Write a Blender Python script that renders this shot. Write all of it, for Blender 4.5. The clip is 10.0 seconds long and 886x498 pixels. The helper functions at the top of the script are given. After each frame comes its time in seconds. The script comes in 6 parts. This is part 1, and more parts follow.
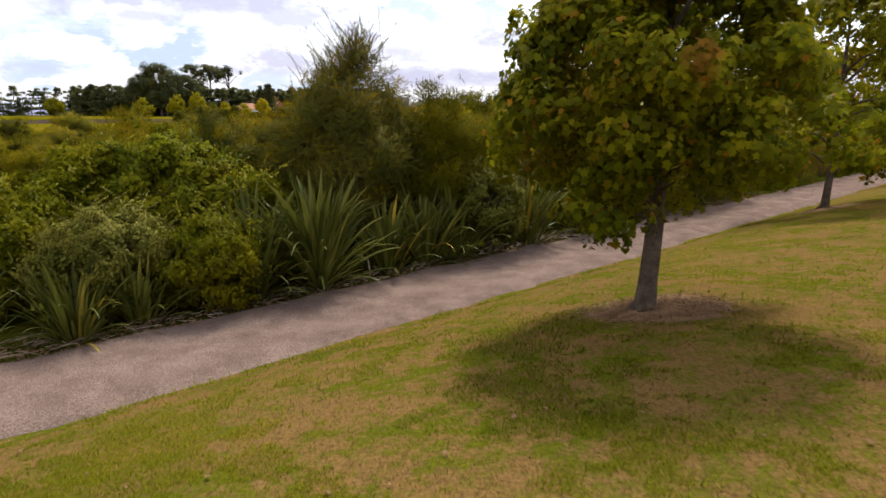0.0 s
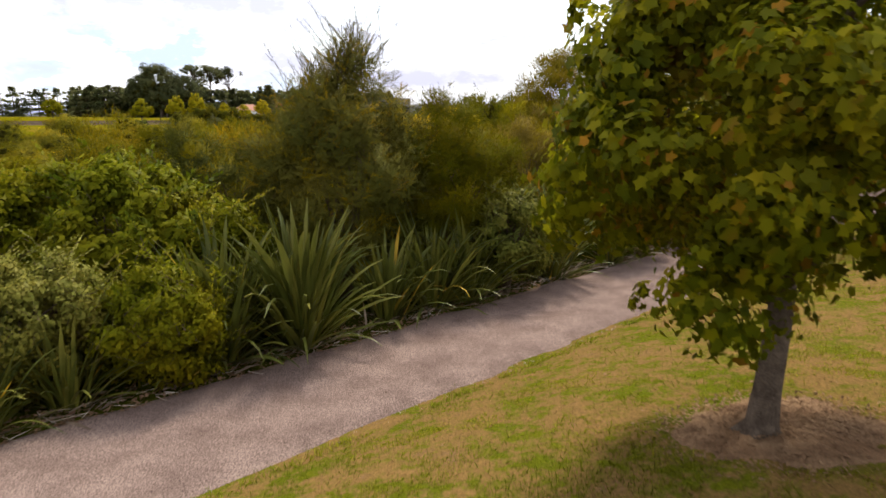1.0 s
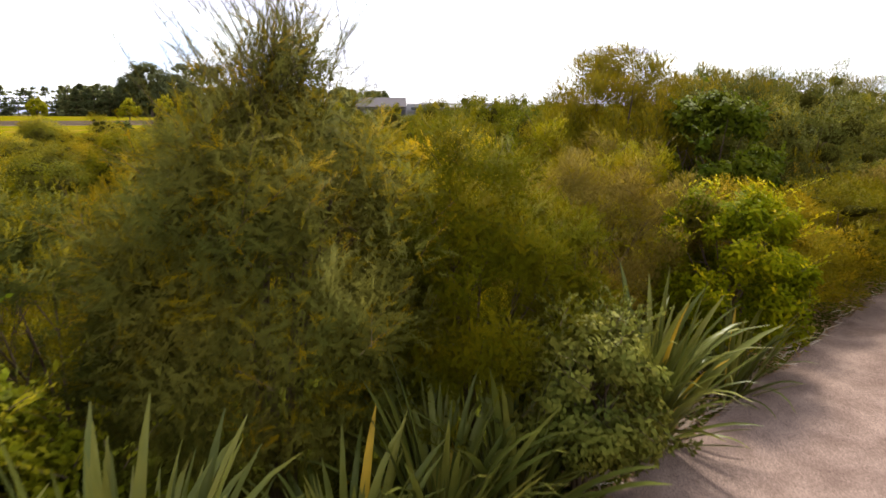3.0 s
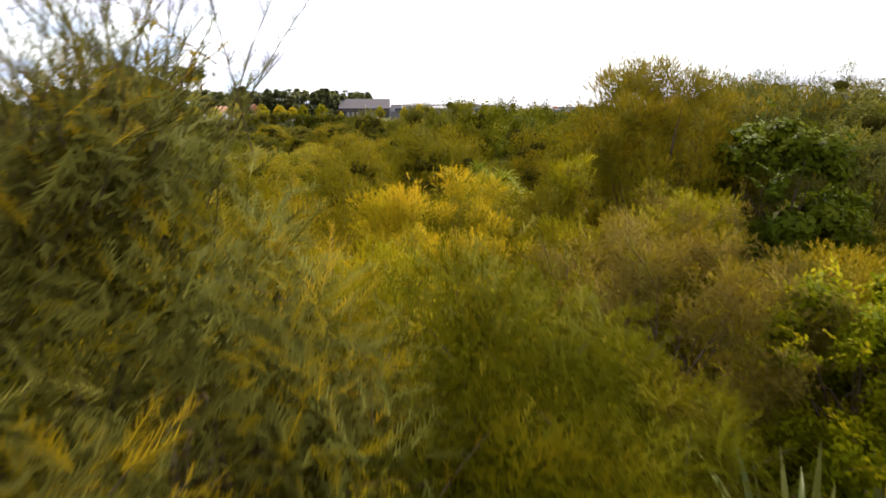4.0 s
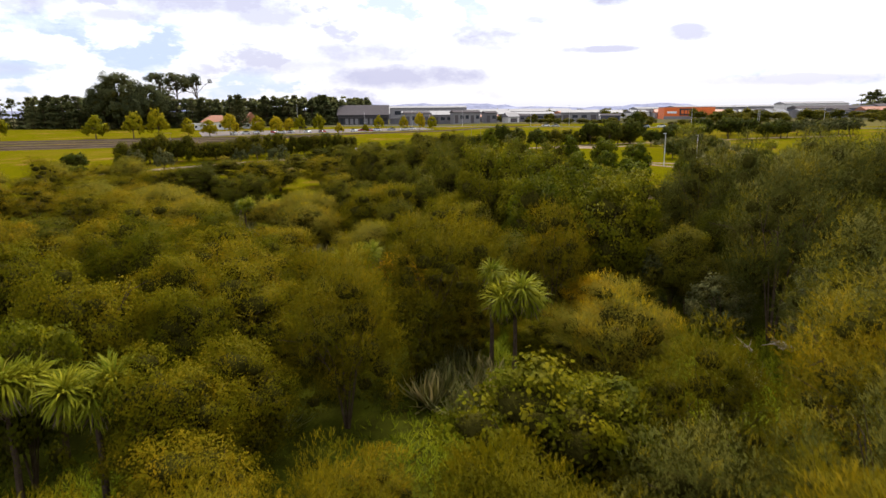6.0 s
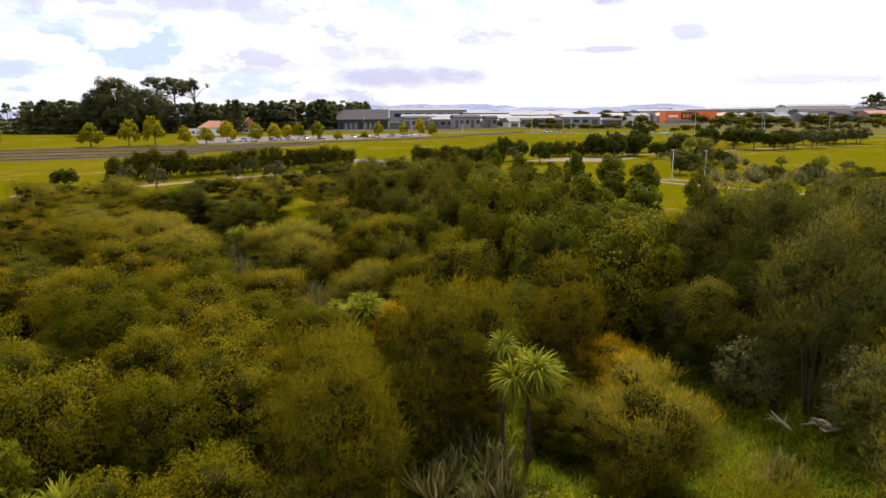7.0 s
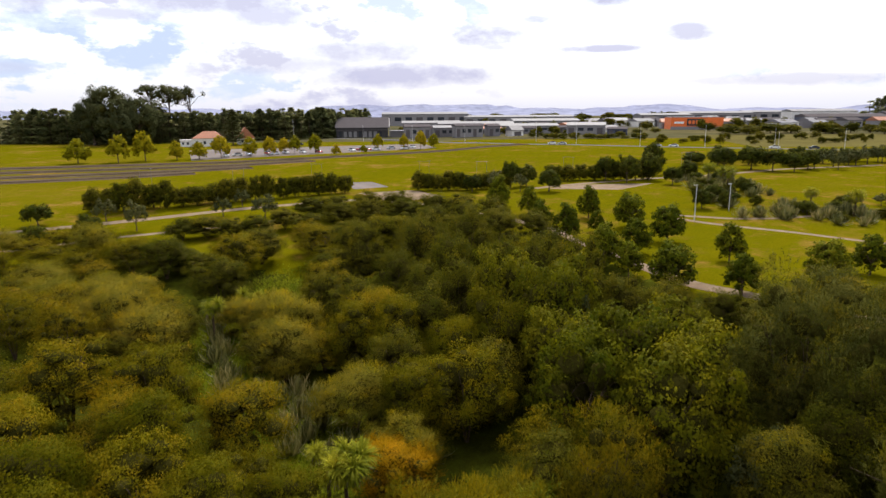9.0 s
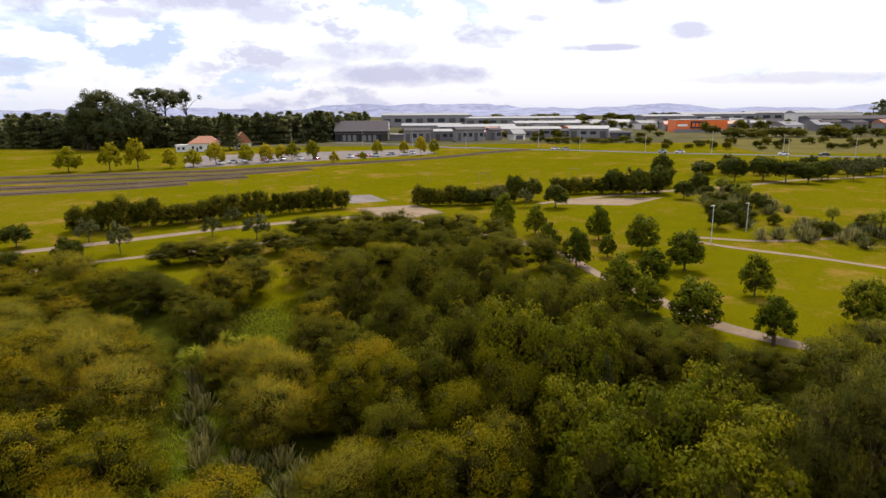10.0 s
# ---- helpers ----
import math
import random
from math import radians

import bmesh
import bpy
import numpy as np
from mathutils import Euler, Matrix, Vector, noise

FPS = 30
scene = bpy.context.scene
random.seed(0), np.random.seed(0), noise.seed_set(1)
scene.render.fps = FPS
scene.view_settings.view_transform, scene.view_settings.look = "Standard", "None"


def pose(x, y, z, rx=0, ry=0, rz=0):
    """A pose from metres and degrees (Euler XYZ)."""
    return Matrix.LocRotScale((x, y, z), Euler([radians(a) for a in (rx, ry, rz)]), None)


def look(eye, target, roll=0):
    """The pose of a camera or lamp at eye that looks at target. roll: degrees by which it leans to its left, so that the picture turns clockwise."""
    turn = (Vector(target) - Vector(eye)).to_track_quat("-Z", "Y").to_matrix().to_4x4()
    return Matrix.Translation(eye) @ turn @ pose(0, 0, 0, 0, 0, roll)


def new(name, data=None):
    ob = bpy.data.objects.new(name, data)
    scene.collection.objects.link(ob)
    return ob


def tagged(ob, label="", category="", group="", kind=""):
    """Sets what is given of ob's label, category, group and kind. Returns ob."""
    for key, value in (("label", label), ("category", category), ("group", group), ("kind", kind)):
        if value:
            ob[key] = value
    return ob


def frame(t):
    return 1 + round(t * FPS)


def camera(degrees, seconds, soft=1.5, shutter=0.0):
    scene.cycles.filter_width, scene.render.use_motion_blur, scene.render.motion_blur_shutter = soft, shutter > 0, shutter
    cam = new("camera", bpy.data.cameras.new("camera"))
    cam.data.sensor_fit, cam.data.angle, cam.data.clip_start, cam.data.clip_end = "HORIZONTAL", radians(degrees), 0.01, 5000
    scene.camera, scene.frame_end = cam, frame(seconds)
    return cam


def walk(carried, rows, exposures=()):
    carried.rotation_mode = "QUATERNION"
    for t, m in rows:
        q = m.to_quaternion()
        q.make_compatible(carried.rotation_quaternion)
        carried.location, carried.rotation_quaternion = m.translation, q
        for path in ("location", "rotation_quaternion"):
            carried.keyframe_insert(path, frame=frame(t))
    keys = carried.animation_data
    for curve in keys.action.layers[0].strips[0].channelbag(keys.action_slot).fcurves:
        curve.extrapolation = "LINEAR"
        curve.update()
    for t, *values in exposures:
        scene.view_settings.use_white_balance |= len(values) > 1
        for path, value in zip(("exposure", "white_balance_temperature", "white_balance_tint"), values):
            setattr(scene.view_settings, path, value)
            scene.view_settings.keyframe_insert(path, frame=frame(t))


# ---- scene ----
cam = camera(70.0, 10.0, soft=1.5, shutter=0.25)
ROWS = [
    (0.0, 0.0, 0.0, 3.72, 78.05, 0.0, 0.0),
    (0.5, -0.184, 1.312, 3.77, 78.09, -0.05, 0.0),
    (1.0, -0.232, 2.79, 4.03, 78.13, -0.07, 0.08),
    (1.5, -0.312, 4.372, 4.298, 78.13, -0.19, 0.1),
    (2.0, -0.416, 6.099, 4.376, 78.09, -0.17, 0.12),
    (3.5, -0.568, 11.943, 4.974, 78.01, -0.02, -0.93),
    (4.0, -0.648, 14.035, 5.414, 78.03, 0.21, -1.68),
    (4.5, -0.656, 16.292, 6.312, 77.99, 0.32, -1.74),
    (5.0, -0.672, 18.592, 7.81, 77.93, 0.42, -1.74),
    (5.5, -0.712, 21.06, 9.342, 77.9, 0.44, -1.7),
    (7.0, -0.952, 28.153, 13.909, 77.91, 0.38, -1.74),
    (7.5, -0.992, 30.565, 15.408, 77.91, 0.37, -1.74),
    (8.0, -1.04, 33.313, 16.91, 77.9, 0.36, -1.72),
    (8.5, -1.032, 36.422, 18.407, 77.88, 0.35, -1.7),
    (9.0, -1.072, 39.786, 19.921, 77.84, 0.35, -1.68),
    (9.5, -1.104, 43.438, 21.43, 77.78, 0.33, -1.68),
    (10.0, -1.096, 47.251, 22.908, 77.74, 0.32, -1.66),
]
walk(cam, [(t, pose(*p)) for t, *p in ROWS], [(0.0, 0.2), (1.0, 0.46), (2.2, 0.68), (3.3, 0.94), (4.0, 0.8), (4.5, 0.42), (5.0, 0.03), (5.6, 0.1), (6.8, 0.2), (8.2, 0.14), (10.0, 0.06)])

# ---------------------------------------------------------------- light
SUN = Vector((0.16, 0.60, 0.86)).normalized()      # way to the sun
sun = new("sun", bpy.data.lights.new("sun", "SUN"))
sun.data.energy, sun.data.angle, sun.data.color = 4.1, radians(11.0), (1.0, 0.94, 0.84)
sun.matrix_world = look(SUN * 60, (0, 0, 0))

world = bpy.data.worlds.new("sky")
scene.world = world
world.use_nodes = True
wt = world.node_tree
wt.nodes.clear()


def wnode(kind, **values):
    n = wt.nodes.new(kind)
    for k, v in values.items():
        n.inputs[k].default_value = v
    return n


def wmath(op, a, b=None, c=None):
    n = wt.nodes.new("ShaderNodeMath")
    n.operation = op
    for i, v in enumerate((a, b, c)):
        if v is None:
            continue
        if isinstance(v, (int, float)):
            n.inputs[i].default_value = v
        else:
            wt.links.new(v, n.inputs[i])
    return n.outputs[0]


sky = wt.nodes.new("ShaderNodeTexSky")
sky.sky_type, sky.sun_disc = "NISHITA", False
sky.sun_elevation, sky.sun_rotation = math.asin(SUN.z), math.atan2(SUN.x, SUN.y)
sky.air_density, sky.dust_density, sky.ozone_density = 1.0, 1.5, 1.0
where = wt.nodes.new("ShaderNodeTexCoord")
axes = wt.nodes.new("ShaderNodeSeparateXYZ")
wt.links.new(where.outputs["Generated"], axes.inputs[0])
azimuth = wmath("ARCTAN2", axes.outputs[0], axes.outputs[1])
height = wmath("ARCSINE", axes.outputs[2])
flat = wt.nodes.new("ShaderNodeCombineXYZ")
wt.links.new(wmath("MULTIPLY", azimuth, 11.0), flat.inputs[0])
wt.links.new(wmath("MULTIPLY", height, 22.0), flat.inputs[1])
puffs = wnode("ShaderNodeTexNoise", Scale=0.9, Detail=7.0, Roughness=0.58)
wt.links.new(flat.outputs[0], puffs.inputs["Vector"])
ragged = wnode("ShaderNodeTexNoise", Scale=1.3, Detail=8.0, Roughness=0.6)
wt.links.new(flat.outputs[0], ragged.inputs["Vector"])
ripple = wmath("MULTIPLY", wmath("SUBTRACT", ragged.outputs["Fac"], 0.5), 4.4)


def cloud_mask(clouds):
    """Soft ragged patches round directions: azimuth, height, half widths, in degrees."""
    total = None
    for az, el, wa, we, strength in clouds:
        u = wmath("DIVIDE", wmath("SUBTRACT", azimuth, radians(az)), radians(wa))
        v = wmath("DIVIDE", wmath("SUBTRACT", height, radians(el)), radians(we))
        r = wmath("ADD", wmath("MULTIPLY", u, u), wmath("MULTIPLY", v, v))
        r = wmath("ADD", r, ripple)
        m = wmath("MULTIPLY", wmath("MULTIPLY_ADD", r, -0.6, 1.12), strength)
        m = wmath("MAXIMUM", wmath("MINIMUM", m, strength), 0.0)
        total = m if total is None else wmath("MAXIMUM", total, m)
    return total


grey = cloud_mask([(-31, 9.8, 6.0, 1.9, 0.85), (-19, 9.2, 7.5, 1.3, 0.85), (-24.5, 7.6, 3.0, 0.5, 0.7), (-13, 7.9, 3.2, 0.9, 0.75), (-5, 5.2, 4.6, 0.9, 0.75), (-2.0, 3.2, 7.0, 0.9, 0.9), (-11, 4.0, 4.6, 0.8, 0.6),
                   (5.5, 6.4, 2.6, 0.9, 0.9), (6.0, 5.5, 1.6, 0.3, 0.6), (15.3, 9.3, 2.4, 0.8, 0.95), (22.3, 6.3, 2.2, 0.6, 0.8), (15.2, 5.2, 4.2, 0.28, 0.85), (9.6, 7.7, 1.2, 0.25, 0.6), (24.2, 9.5, 1.5, 0.3, 0.8), (31, 2.4, 8, 0.4, 0.5), (-34, 3.4, 4, 0.4, 0.4)])
blue = cloud_mask([(-25, 5.0, 10, 2.6, 1.0), (-34, 3.0, 8, 2.2, 0.9), (-13, 2.2, 8, 1.4, 0.8), (1, 8.8, 9, 1.6, 0.8), (33, 2.6, 9, 0.7, 0.55), (-36, 7.0, 5, 1.0, 0.6)])


def wramp(value, low, high):
    n = wt.nodes.new("ShaderNodeMapRange")
    n.interpolation_type = "SMOOTHSTEP"
    n.inputs["From Min"].default_value, n.inputs["From Max"].default_value = low, high
    wt.links.new(value, n.inputs["Value"])
    return n.outputs[0]


higher = wt.nodes.new("ShaderNodeVectorMath")         # the same clouds a little lower down, for their shaded bases
higher.inputs[1].default_value = (0.05, 0.20, 0.0)
wt.links.new(flat.outputs[0], higher.inputs[0])
bases = wnode("ShaderNodeTexNoise", Scale=0.9, Detail=7.0, Roughness=0.58)
wt.links.new(higher.outputs[0], bases.inputs["Vector"])
puffy = wramp(puffs.outputs["Fac"], 0.44, 0.52)
shaded = wmath("MULTIPLY", wramp(bases.outputs["Fac"], 0.50, 0.62), wramp(azimuth, radians(14), radians(-8)))
shaded = wmath("MULTIPLY", shaded, wmath("MAXIMUM", wramp(azimuth, radians(-24), radians(-16)), wramp(height, radians(6.5), radians(8.0))))
open_sky = wmath("MULTIPLY", blue, wmath("SUBTRACT", 1.0, puffy))


def wmix(fac, a, b):
    n = wt.nodes.new("ShaderNodeMix")
    n.data_type, n.clamp_factor = "RGBA", True
    wt.links.new(fac, n.inputs["Factor"])
    for v, i in ((a, 6), (b, 7)):
        if isinstance(v, tuple):
            n.inputs[i].default_value = v
        else:
            wt.links.new(v, n.inputs[i])
    return n.outputs[2]


bright = wt.nodes.new("ShaderNodeMix")          # thin white cloud over the clear sky
bright.data_type, bright.blend_type = "RGBA", "ADD"
bright.inputs["Factor"].default_value = 1.0
wt.links.new(sky.outputs[0], bright.inputs[6])
bright.inputs[7].default_value = (9.6, 9.3, 9.4, 1)
low = wmath("MULTIPLY", wmath("MAXIMUM", wmath("MULTIPLY_ADD", wmath("ABSOLUTE", height), -1 / radians(7.0), 1.0), 0.0), 0.85)
hazy = wmix(low, bright.outputs[2], (8.6, 8.9, 10.6, 1))      # thick air near the horizon
clear = wmix(open_sky, hazy, (7.2, 8.5, 11.2, 1))
cloudy = wmix(wmath("MAXIMUM", grey, wmath("MULTIPLY", wmath("MULTIPLY", shaded, puffy), 0.8)), clear, (6.7, 6.7, 9.0, 1))
back = wnode("ShaderNodeBackground", Strength=0.085)
wt.links.new(cloudy, back.inputs["Color"])
wout = wt.nodes.new("ShaderNodeOutputWorld")
wt.links.new(back.outputs[0], wout.inputs[0])


# ---------------------------------------------------------------- materials
def material(name):
    m = bpy.data.materials.new(name)
    m.use_nodes = True
    nt = m.node_tree
    bsdf = nt.nodes["Principled BSDF"]
    return m, nt, bsdf


def noise_tex(nt, scale, detail=4.0, rough=0.6, kind="Object"):
    co = nt.nodes.new("ShaderNodeTexCoord")
    n = nt.nodes.new("ShaderNodeTexNoise")
    n.inputs["Scale"].default_value, n.inputs["Detail"].default_value, n.inputs["Roughness"].default_value = scale, detail, rough
    nt.links.new(co.outputs[kind], n.inputs["Vector"])
    return n.outputs["Fac"]


def ramp(nt, fac, stops):
    r = nt.nodes.new("ShaderNodeValToRGB")
    while len(r.color_ramp.elements) < len(stops):
        r.color_ramp.elements.new(0.5)
    for e, (p, c) in zip(r.color_ramp.elements, stops):
        e.position, e.color = p, (*c, 1)
    nt.links.new(fac, r.inputs[0])
    return r.outputs[0]


def mixc(nt, fac, a, b, blend="MIX"):
    n = nt.nodes.new("ShaderNodeMix")
    n.data_type, n.blend_type = "RGBA", blend
    for v, i in ((fac, 0), (a, 6), (b, 7)):
        if isinstance(v, (int, float)):
            n.inputs[i].default_value = v
        elif isinstance(v, tuple):
            n.inputs[i].default_value = (*v, 1)
        else:
            nt.links.new(v, n.inputs[i])
    return n.outputs[2]


def bump(nt, bsdf, fac, strength, distance=0.02):
    b = nt.nodes.new("ShaderNodeBump")
    b.inputs["Strength"].default_value, b.inputs["Distance"].default_value = strength, distance
    nt.links.new(fac, b.inputs["Height"])
    nt.links.new(b.outputs[0], bsdf.inputs["Normal"])


def leaf_mat(name, dark, mid, light, odd=None, thin=0.3, rough=0.55, spread=0.35, patch=0.9, whole=False, blush=None, gloss=0.015):
    """Foliage: each leaf its own tone, each plant a little apart, patches across the crown."""
    m, nt, bsdf = material(name)
    geo = nt.nodes.new("ShaderNodeNewGeometry")
    info = nt.nodes.new("ShaderNodeObjectInfo")
    stops = [(0.0, dark), (0.45, mid), (0.9, light)]
    if odd:
        stops += [(0.965, light), (0.975, odd)]
    col = ramp(nt, info.outputs["Random"] if whole else geo.outputs["Random Per Island"], stops)
    if blush:                   # leaves that turn, branch by branch
        col = mixc(nt, ramp(nt, noise_tex(nt, 1.25, 2.0, 0.5), [(0.62, (0, 0, 0)), (0.72, (0.85, 0.85, 0.85))]), col, blush)
    fac = noise_tex(nt, patch, 3.0, 0.55)
    shade = ramp(nt, fac, [(0.3, (0.72, 0.82, 0.8)), (0.7, (1.34, 1.15, 1.0))])
    col = mixc(nt, 1.0, col, shade, "MULTIPLY")
    hue = nt.nodes.new("ShaderNodeHueSaturation")
    mr = nt.nodes.new("ShaderNodeMapRange")
    mr.inputs["To Min"].default_value, mr.inputs["To Max"].default_value = 1 - spread, 1 + spread
    nt.links.new(info.outputs["Random"], mr.inputs["Value"])
    nt.links.new(mr.outputs[0], hue.inputs["Value"])
    mh = nt.nodes.new("ShaderNodeMapRange")
    mh.inputs["To Min"].default_value, mh.inputs["To Max"].default_value = 0.5 + 0.022 * spread / 0.35, 0.5 - 0.008 * spread / 0.35
    nt.links.new(info.outputs["Random"], mh.inputs["Value"])
    nt.links.new(mh.outputs[0], hue.inputs["Hue"])
    nt.links.new(col, hue.inputs["Color"])
    nt.links.new(hue.outputs[0], bsdf.inputs["Base Color"])
    bsdf.inputs["Roughness"].default_value = rough
    bsdf.inputs["Specular IOR Level"].default_value = gloss
    tr = nt.nodes.new("ShaderNodeBsdfTranslucent")
    nt.links.new(hue.outputs[0], tr.inputs["Color"])
    mix = nt.nodes.new("ShaderNodeMixShader")
    mix.inputs[0].default_value = thin
    nt.links.new(bsdf.outputs[0], mix.inputs[1])
    nt.links.new(tr.outputs[0], mix.inputs[2])
    nt.links.new(mix.outputs[0], nt.nodes["Material Output"].inputs[0])
    return m


def surface(name, a, b, scale=3.0, fine=40.0, rough=0.8, relief=0.3, metal=0.0, kind="Object", depth=0.02, grain=0.2):
    """Two tones in patches, with fine grain and relief."""
    m, nt, bsdf = material(name)
    big, small = noise_tex(nt, scale, 5.0, 0.6, kind), noise_tex(nt, fine, 3.0, 0.6, kind)
    col = ramp(nt, big, [(0.3, a), (0.7, b)])
    col = mixc(nt, 1.0, col, ramp(nt, small, [(0.25 + grain / 4, (1 - 1.3 * grain,) * 3), (0.75 - grain / 4, (1 + grain,) * 3)]), "MULTIPLY")
    nt.links.new(col, bsdf.inputs["Base Color"])
    bsdf.inputs["Roughness"].default_value, bsdf.inputs["Metallic"].default_value = rough, metal
    bsdf.inputs["Specular IOR Level"].default_value = 0.0 if rough > 0.8 else 0.4
    if relief:
        bump(nt, bsdf, small, relief, depth)
    return m


def grass_mat(name, green, lush, dry, earth, patch, cover):
    """Grass with dry patches and bare earth; cover: the share that stays green."""
    m, nt, bsdf = material(name)
    n1, n2 = noise_tex(nt, patch, 6.0, 0.72), noise_tex(nt, patch * 4.3, 6.0, 0.78)
    n3, n4 = noise_tex(nt, 30.0, 3.0, 0.7), noise_tex(nt, patch * 0.35, 3.0, 0.5)
    base = mixc(nt, ramp(nt, n2, [(0.35, (0, 0, 0)), (0.65, (1, 1, 1))]), green, lush)
    blend = nt.nodes.new("ShaderNodeMath")
    blend.operation = "MULTIPLY_ADD"
    blend.inputs[1].default_value = 0.55
    half = nt.nodes.new("ShaderNodeMath")
    half.operation = "MULTIPLY"
    half.inputs[1].default_value = 0.45
    nt.links.new(n1, half.inputs[0])
    nt.links.new(n2, blend.inputs[0])
    nt.links.new(half.outputs[0], blend.inputs[2])
    base = mixc(nt, ramp(nt, blend.outputs[0], [(cover - 0.035, (0, 0, 0)), (cover + 0.04, (1, 1, 1))]), base, dry)
    base = mixc(nt, ramp(nt, n4, [(cover + 0.02, (0, 0, 0)), (cover + 0.3, (0.6, 0.6, 0.6))]), base, dry)
    both = nt.nodes.new("ShaderNodeMath")
    both.operation = "MULTIPLY"
    nt.links.new(n1, both.inputs[0])
    nt.links.new(n2, both.inputs[1])
    base = mixc(nt, ramp(nt, both.outputs[0], [(0.33, (0, 0, 0)), (0.42, (0.8, 0.8, 0.8))]), base, earth)
    base = mixc(nt, 1.0, base, ramp(nt, n3, [(0.32, (0.62, 0.62, 0.6)), (0.68, (1.36, 1.33, 1.3))]), "MULTIPLY")
    nt.links.new(base, bsdf.inputs["Base Color"])
    bsdf.inputs["Roughness"].default_value = 0.9
    bsdf.inputs["Specular IOR Level"].default_value = 0.0
    bump(nt, bsdf, n3, 0.5, 0.03)
    return m


def flat_mat(name, color, rough=0.6, metal=0.0):
    return surface(name, tuple(c * 0.92 for c in color), tuple(min(1, c * 1.06) for c in color), 0.6, 9.0, rough, 0.05, metal)


LAWN = grass_mat("lawn_grass", (0.082, 0.084, 0.006), (0.052, 0.072, 0.0045), (0.146, 0.088, 0.030), (0.135, 0.080, 0.043), 1.15, 0.487)
PARK = grass_mat("park_grass", (0.112, 0.098, 0.0020), (0.086, 0.086, 0.0015), (0.170, 0.112, 0.016), (0.20, 0.135, 0.045), 0.035, 0.55)
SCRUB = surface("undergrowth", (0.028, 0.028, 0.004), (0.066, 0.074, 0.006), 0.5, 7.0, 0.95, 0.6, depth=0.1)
FARLAND = surface("far_land", (0.045, 0.050, 0.028), (0.125, 0.105, 0.048), 0.006, 0.05, 0.95, 0.0)
DRYFIELD = surface("dry_field", (0.0978, 0.0821, 0.0289), (0.1290, 0.1116, 0.0357), 0.05, 1.2, 0.95, 0.0)
GRAVEL = surface("gravel", (0.1320, 0.0913, 0.0748), (0.2255, 0.1617, 0.1331), 1.4, 52.0, 0.92, 0.8, depth=0.02, grain=0.42)
PALEPATH = surface("pale_path", (0.20, 0.145, 0.098), (0.27, 0.20, 0.14), 0.4, 10.0, 0.9, 0.2)
ASPHALT = surface("asphalt", (0.10, 0.095, 0.10), (0.16, 0.15, 0.155), 0.2, 6.0, 0.85, 0.1)
BED = surface("bark_bed", (0.0638, 0.0465, 0.0300), (0.1050, 0.0788, 0.0525), 0.12, 2.0, 0.95, 0.3)
PAVE = surface("pale_paving", (0.16, 0.135, 0.125), (0.22, 0.19, 0.175), 0.15, 3.0, 0.85, 0.1)
MULCH = surface("mulch", (0.1495, 0.0858, 0.0468), (0.2600, 0.1625, 0.0910), 2.5, 45.0, 0.95, 0.9, depth=0.03)
STONE = surface("loose_stone", (0.22, 0.19, 0.16), (0.45, 0.38, 0.32), 8.0, 60.0, 0.9, 0.3)
BARK = surface("grey_bark", (0.052, 0.037, 0.026), (0.140, 0.105, 0.076), 6.0, 45.0, 0.9, 0.9, depth=0.02)
TWIG = surface("brown_twig", (0.055, 0.038, 0.025), (0.12, 0.085, 0.055), 4.0, 30.0, 0.9, 0.4)
# dark crown cores: the shade seen between tufts, put into the colour
CROWNSHADE = surface("crown_gap_shade", (0.034, 0.031, 0.006), (0.066, 0.058, 0.010), 5.0, 16.0, 0.95, 1.0, depth=0.10)
DEADWOOD = surface("bleached_wood", (0.34, 0.27, 0.21), (0.52, 0.44, 0.36), 3.0, 25.0, 0.85, 0.5)
STRAW = surface("dead_leaf", (0.10, 0.065, 0.04), (0.24, 0.175, 0.12), 3.0, 30.0, 0.8, 0.2)
KANUKA = leaf_mat("kanuka_leaf", (0.1165, 0.0991, 0.0052), (0.1350, 0.1111, 0.0056), (0.1589, 0.1259, 0.0060), None, 0.4)
HEROLEAF = leaf_mat("tall_kanuka_leaf", (0.0667, 0.0678, 0.0130), (0.0821, 0.0814, 0.0149), (0.1025, 0.0990, 0.0170), None, 0.24, patch=0.7)
MANUKA = leaf_mat("manuka_leaf", (0.2055, 0.1682, 0.0058), (0.2406, 0.1914, 0.0061), (0.2741, 0.2131, 0.0067), None, 0.4)
BROWNBUSH = leaf_mat("brown_shrub_leaf", (0.1329, 0.0975, 0.0186), (0.1543, 0.1112, 0.0208), (0.1804, 0.1274, 0.0241), None, 0.4)
OLIVE = leaf_mat("olive_leaf", (0.1167, 0.1058, 0.0041), (0.1344, 0.1177, 0.0044), (0.1546, 0.1309, 0.0048), None, 0.4)
DARKLEAF = leaf_mat("dark_leaf", (0.0710, 0.0704, 0.0065), (0.0834, 0.0810, 0.0071), (0.1020, 0.0946, 0.0078), None, 0.4)
BROADLEAF = leaf_mat("broad_leaf", (0.1021, 0.1074, 0.0048), (0.1294, 0.1325, 0.0056), (0.1625, 0.1531, 0.0070), None, 0.4, 0.4)
CANOPY = leaf_mat("canopy_leaf", (0.0747, 0.0797, 0.0044), (0.0863, 0.0902, 0.0048), (0.1030, 0.1022, 0.0051), None, 0.4, 0.5)
GREYGREEN = leaf_mat("grey_green_leaf", (0.1606, 0.1408, 0.0159), (0.1907, 0.1632, 0.0175), (0.2249, 0.1877, 0.0196), None, 0.4, spread=0.14)
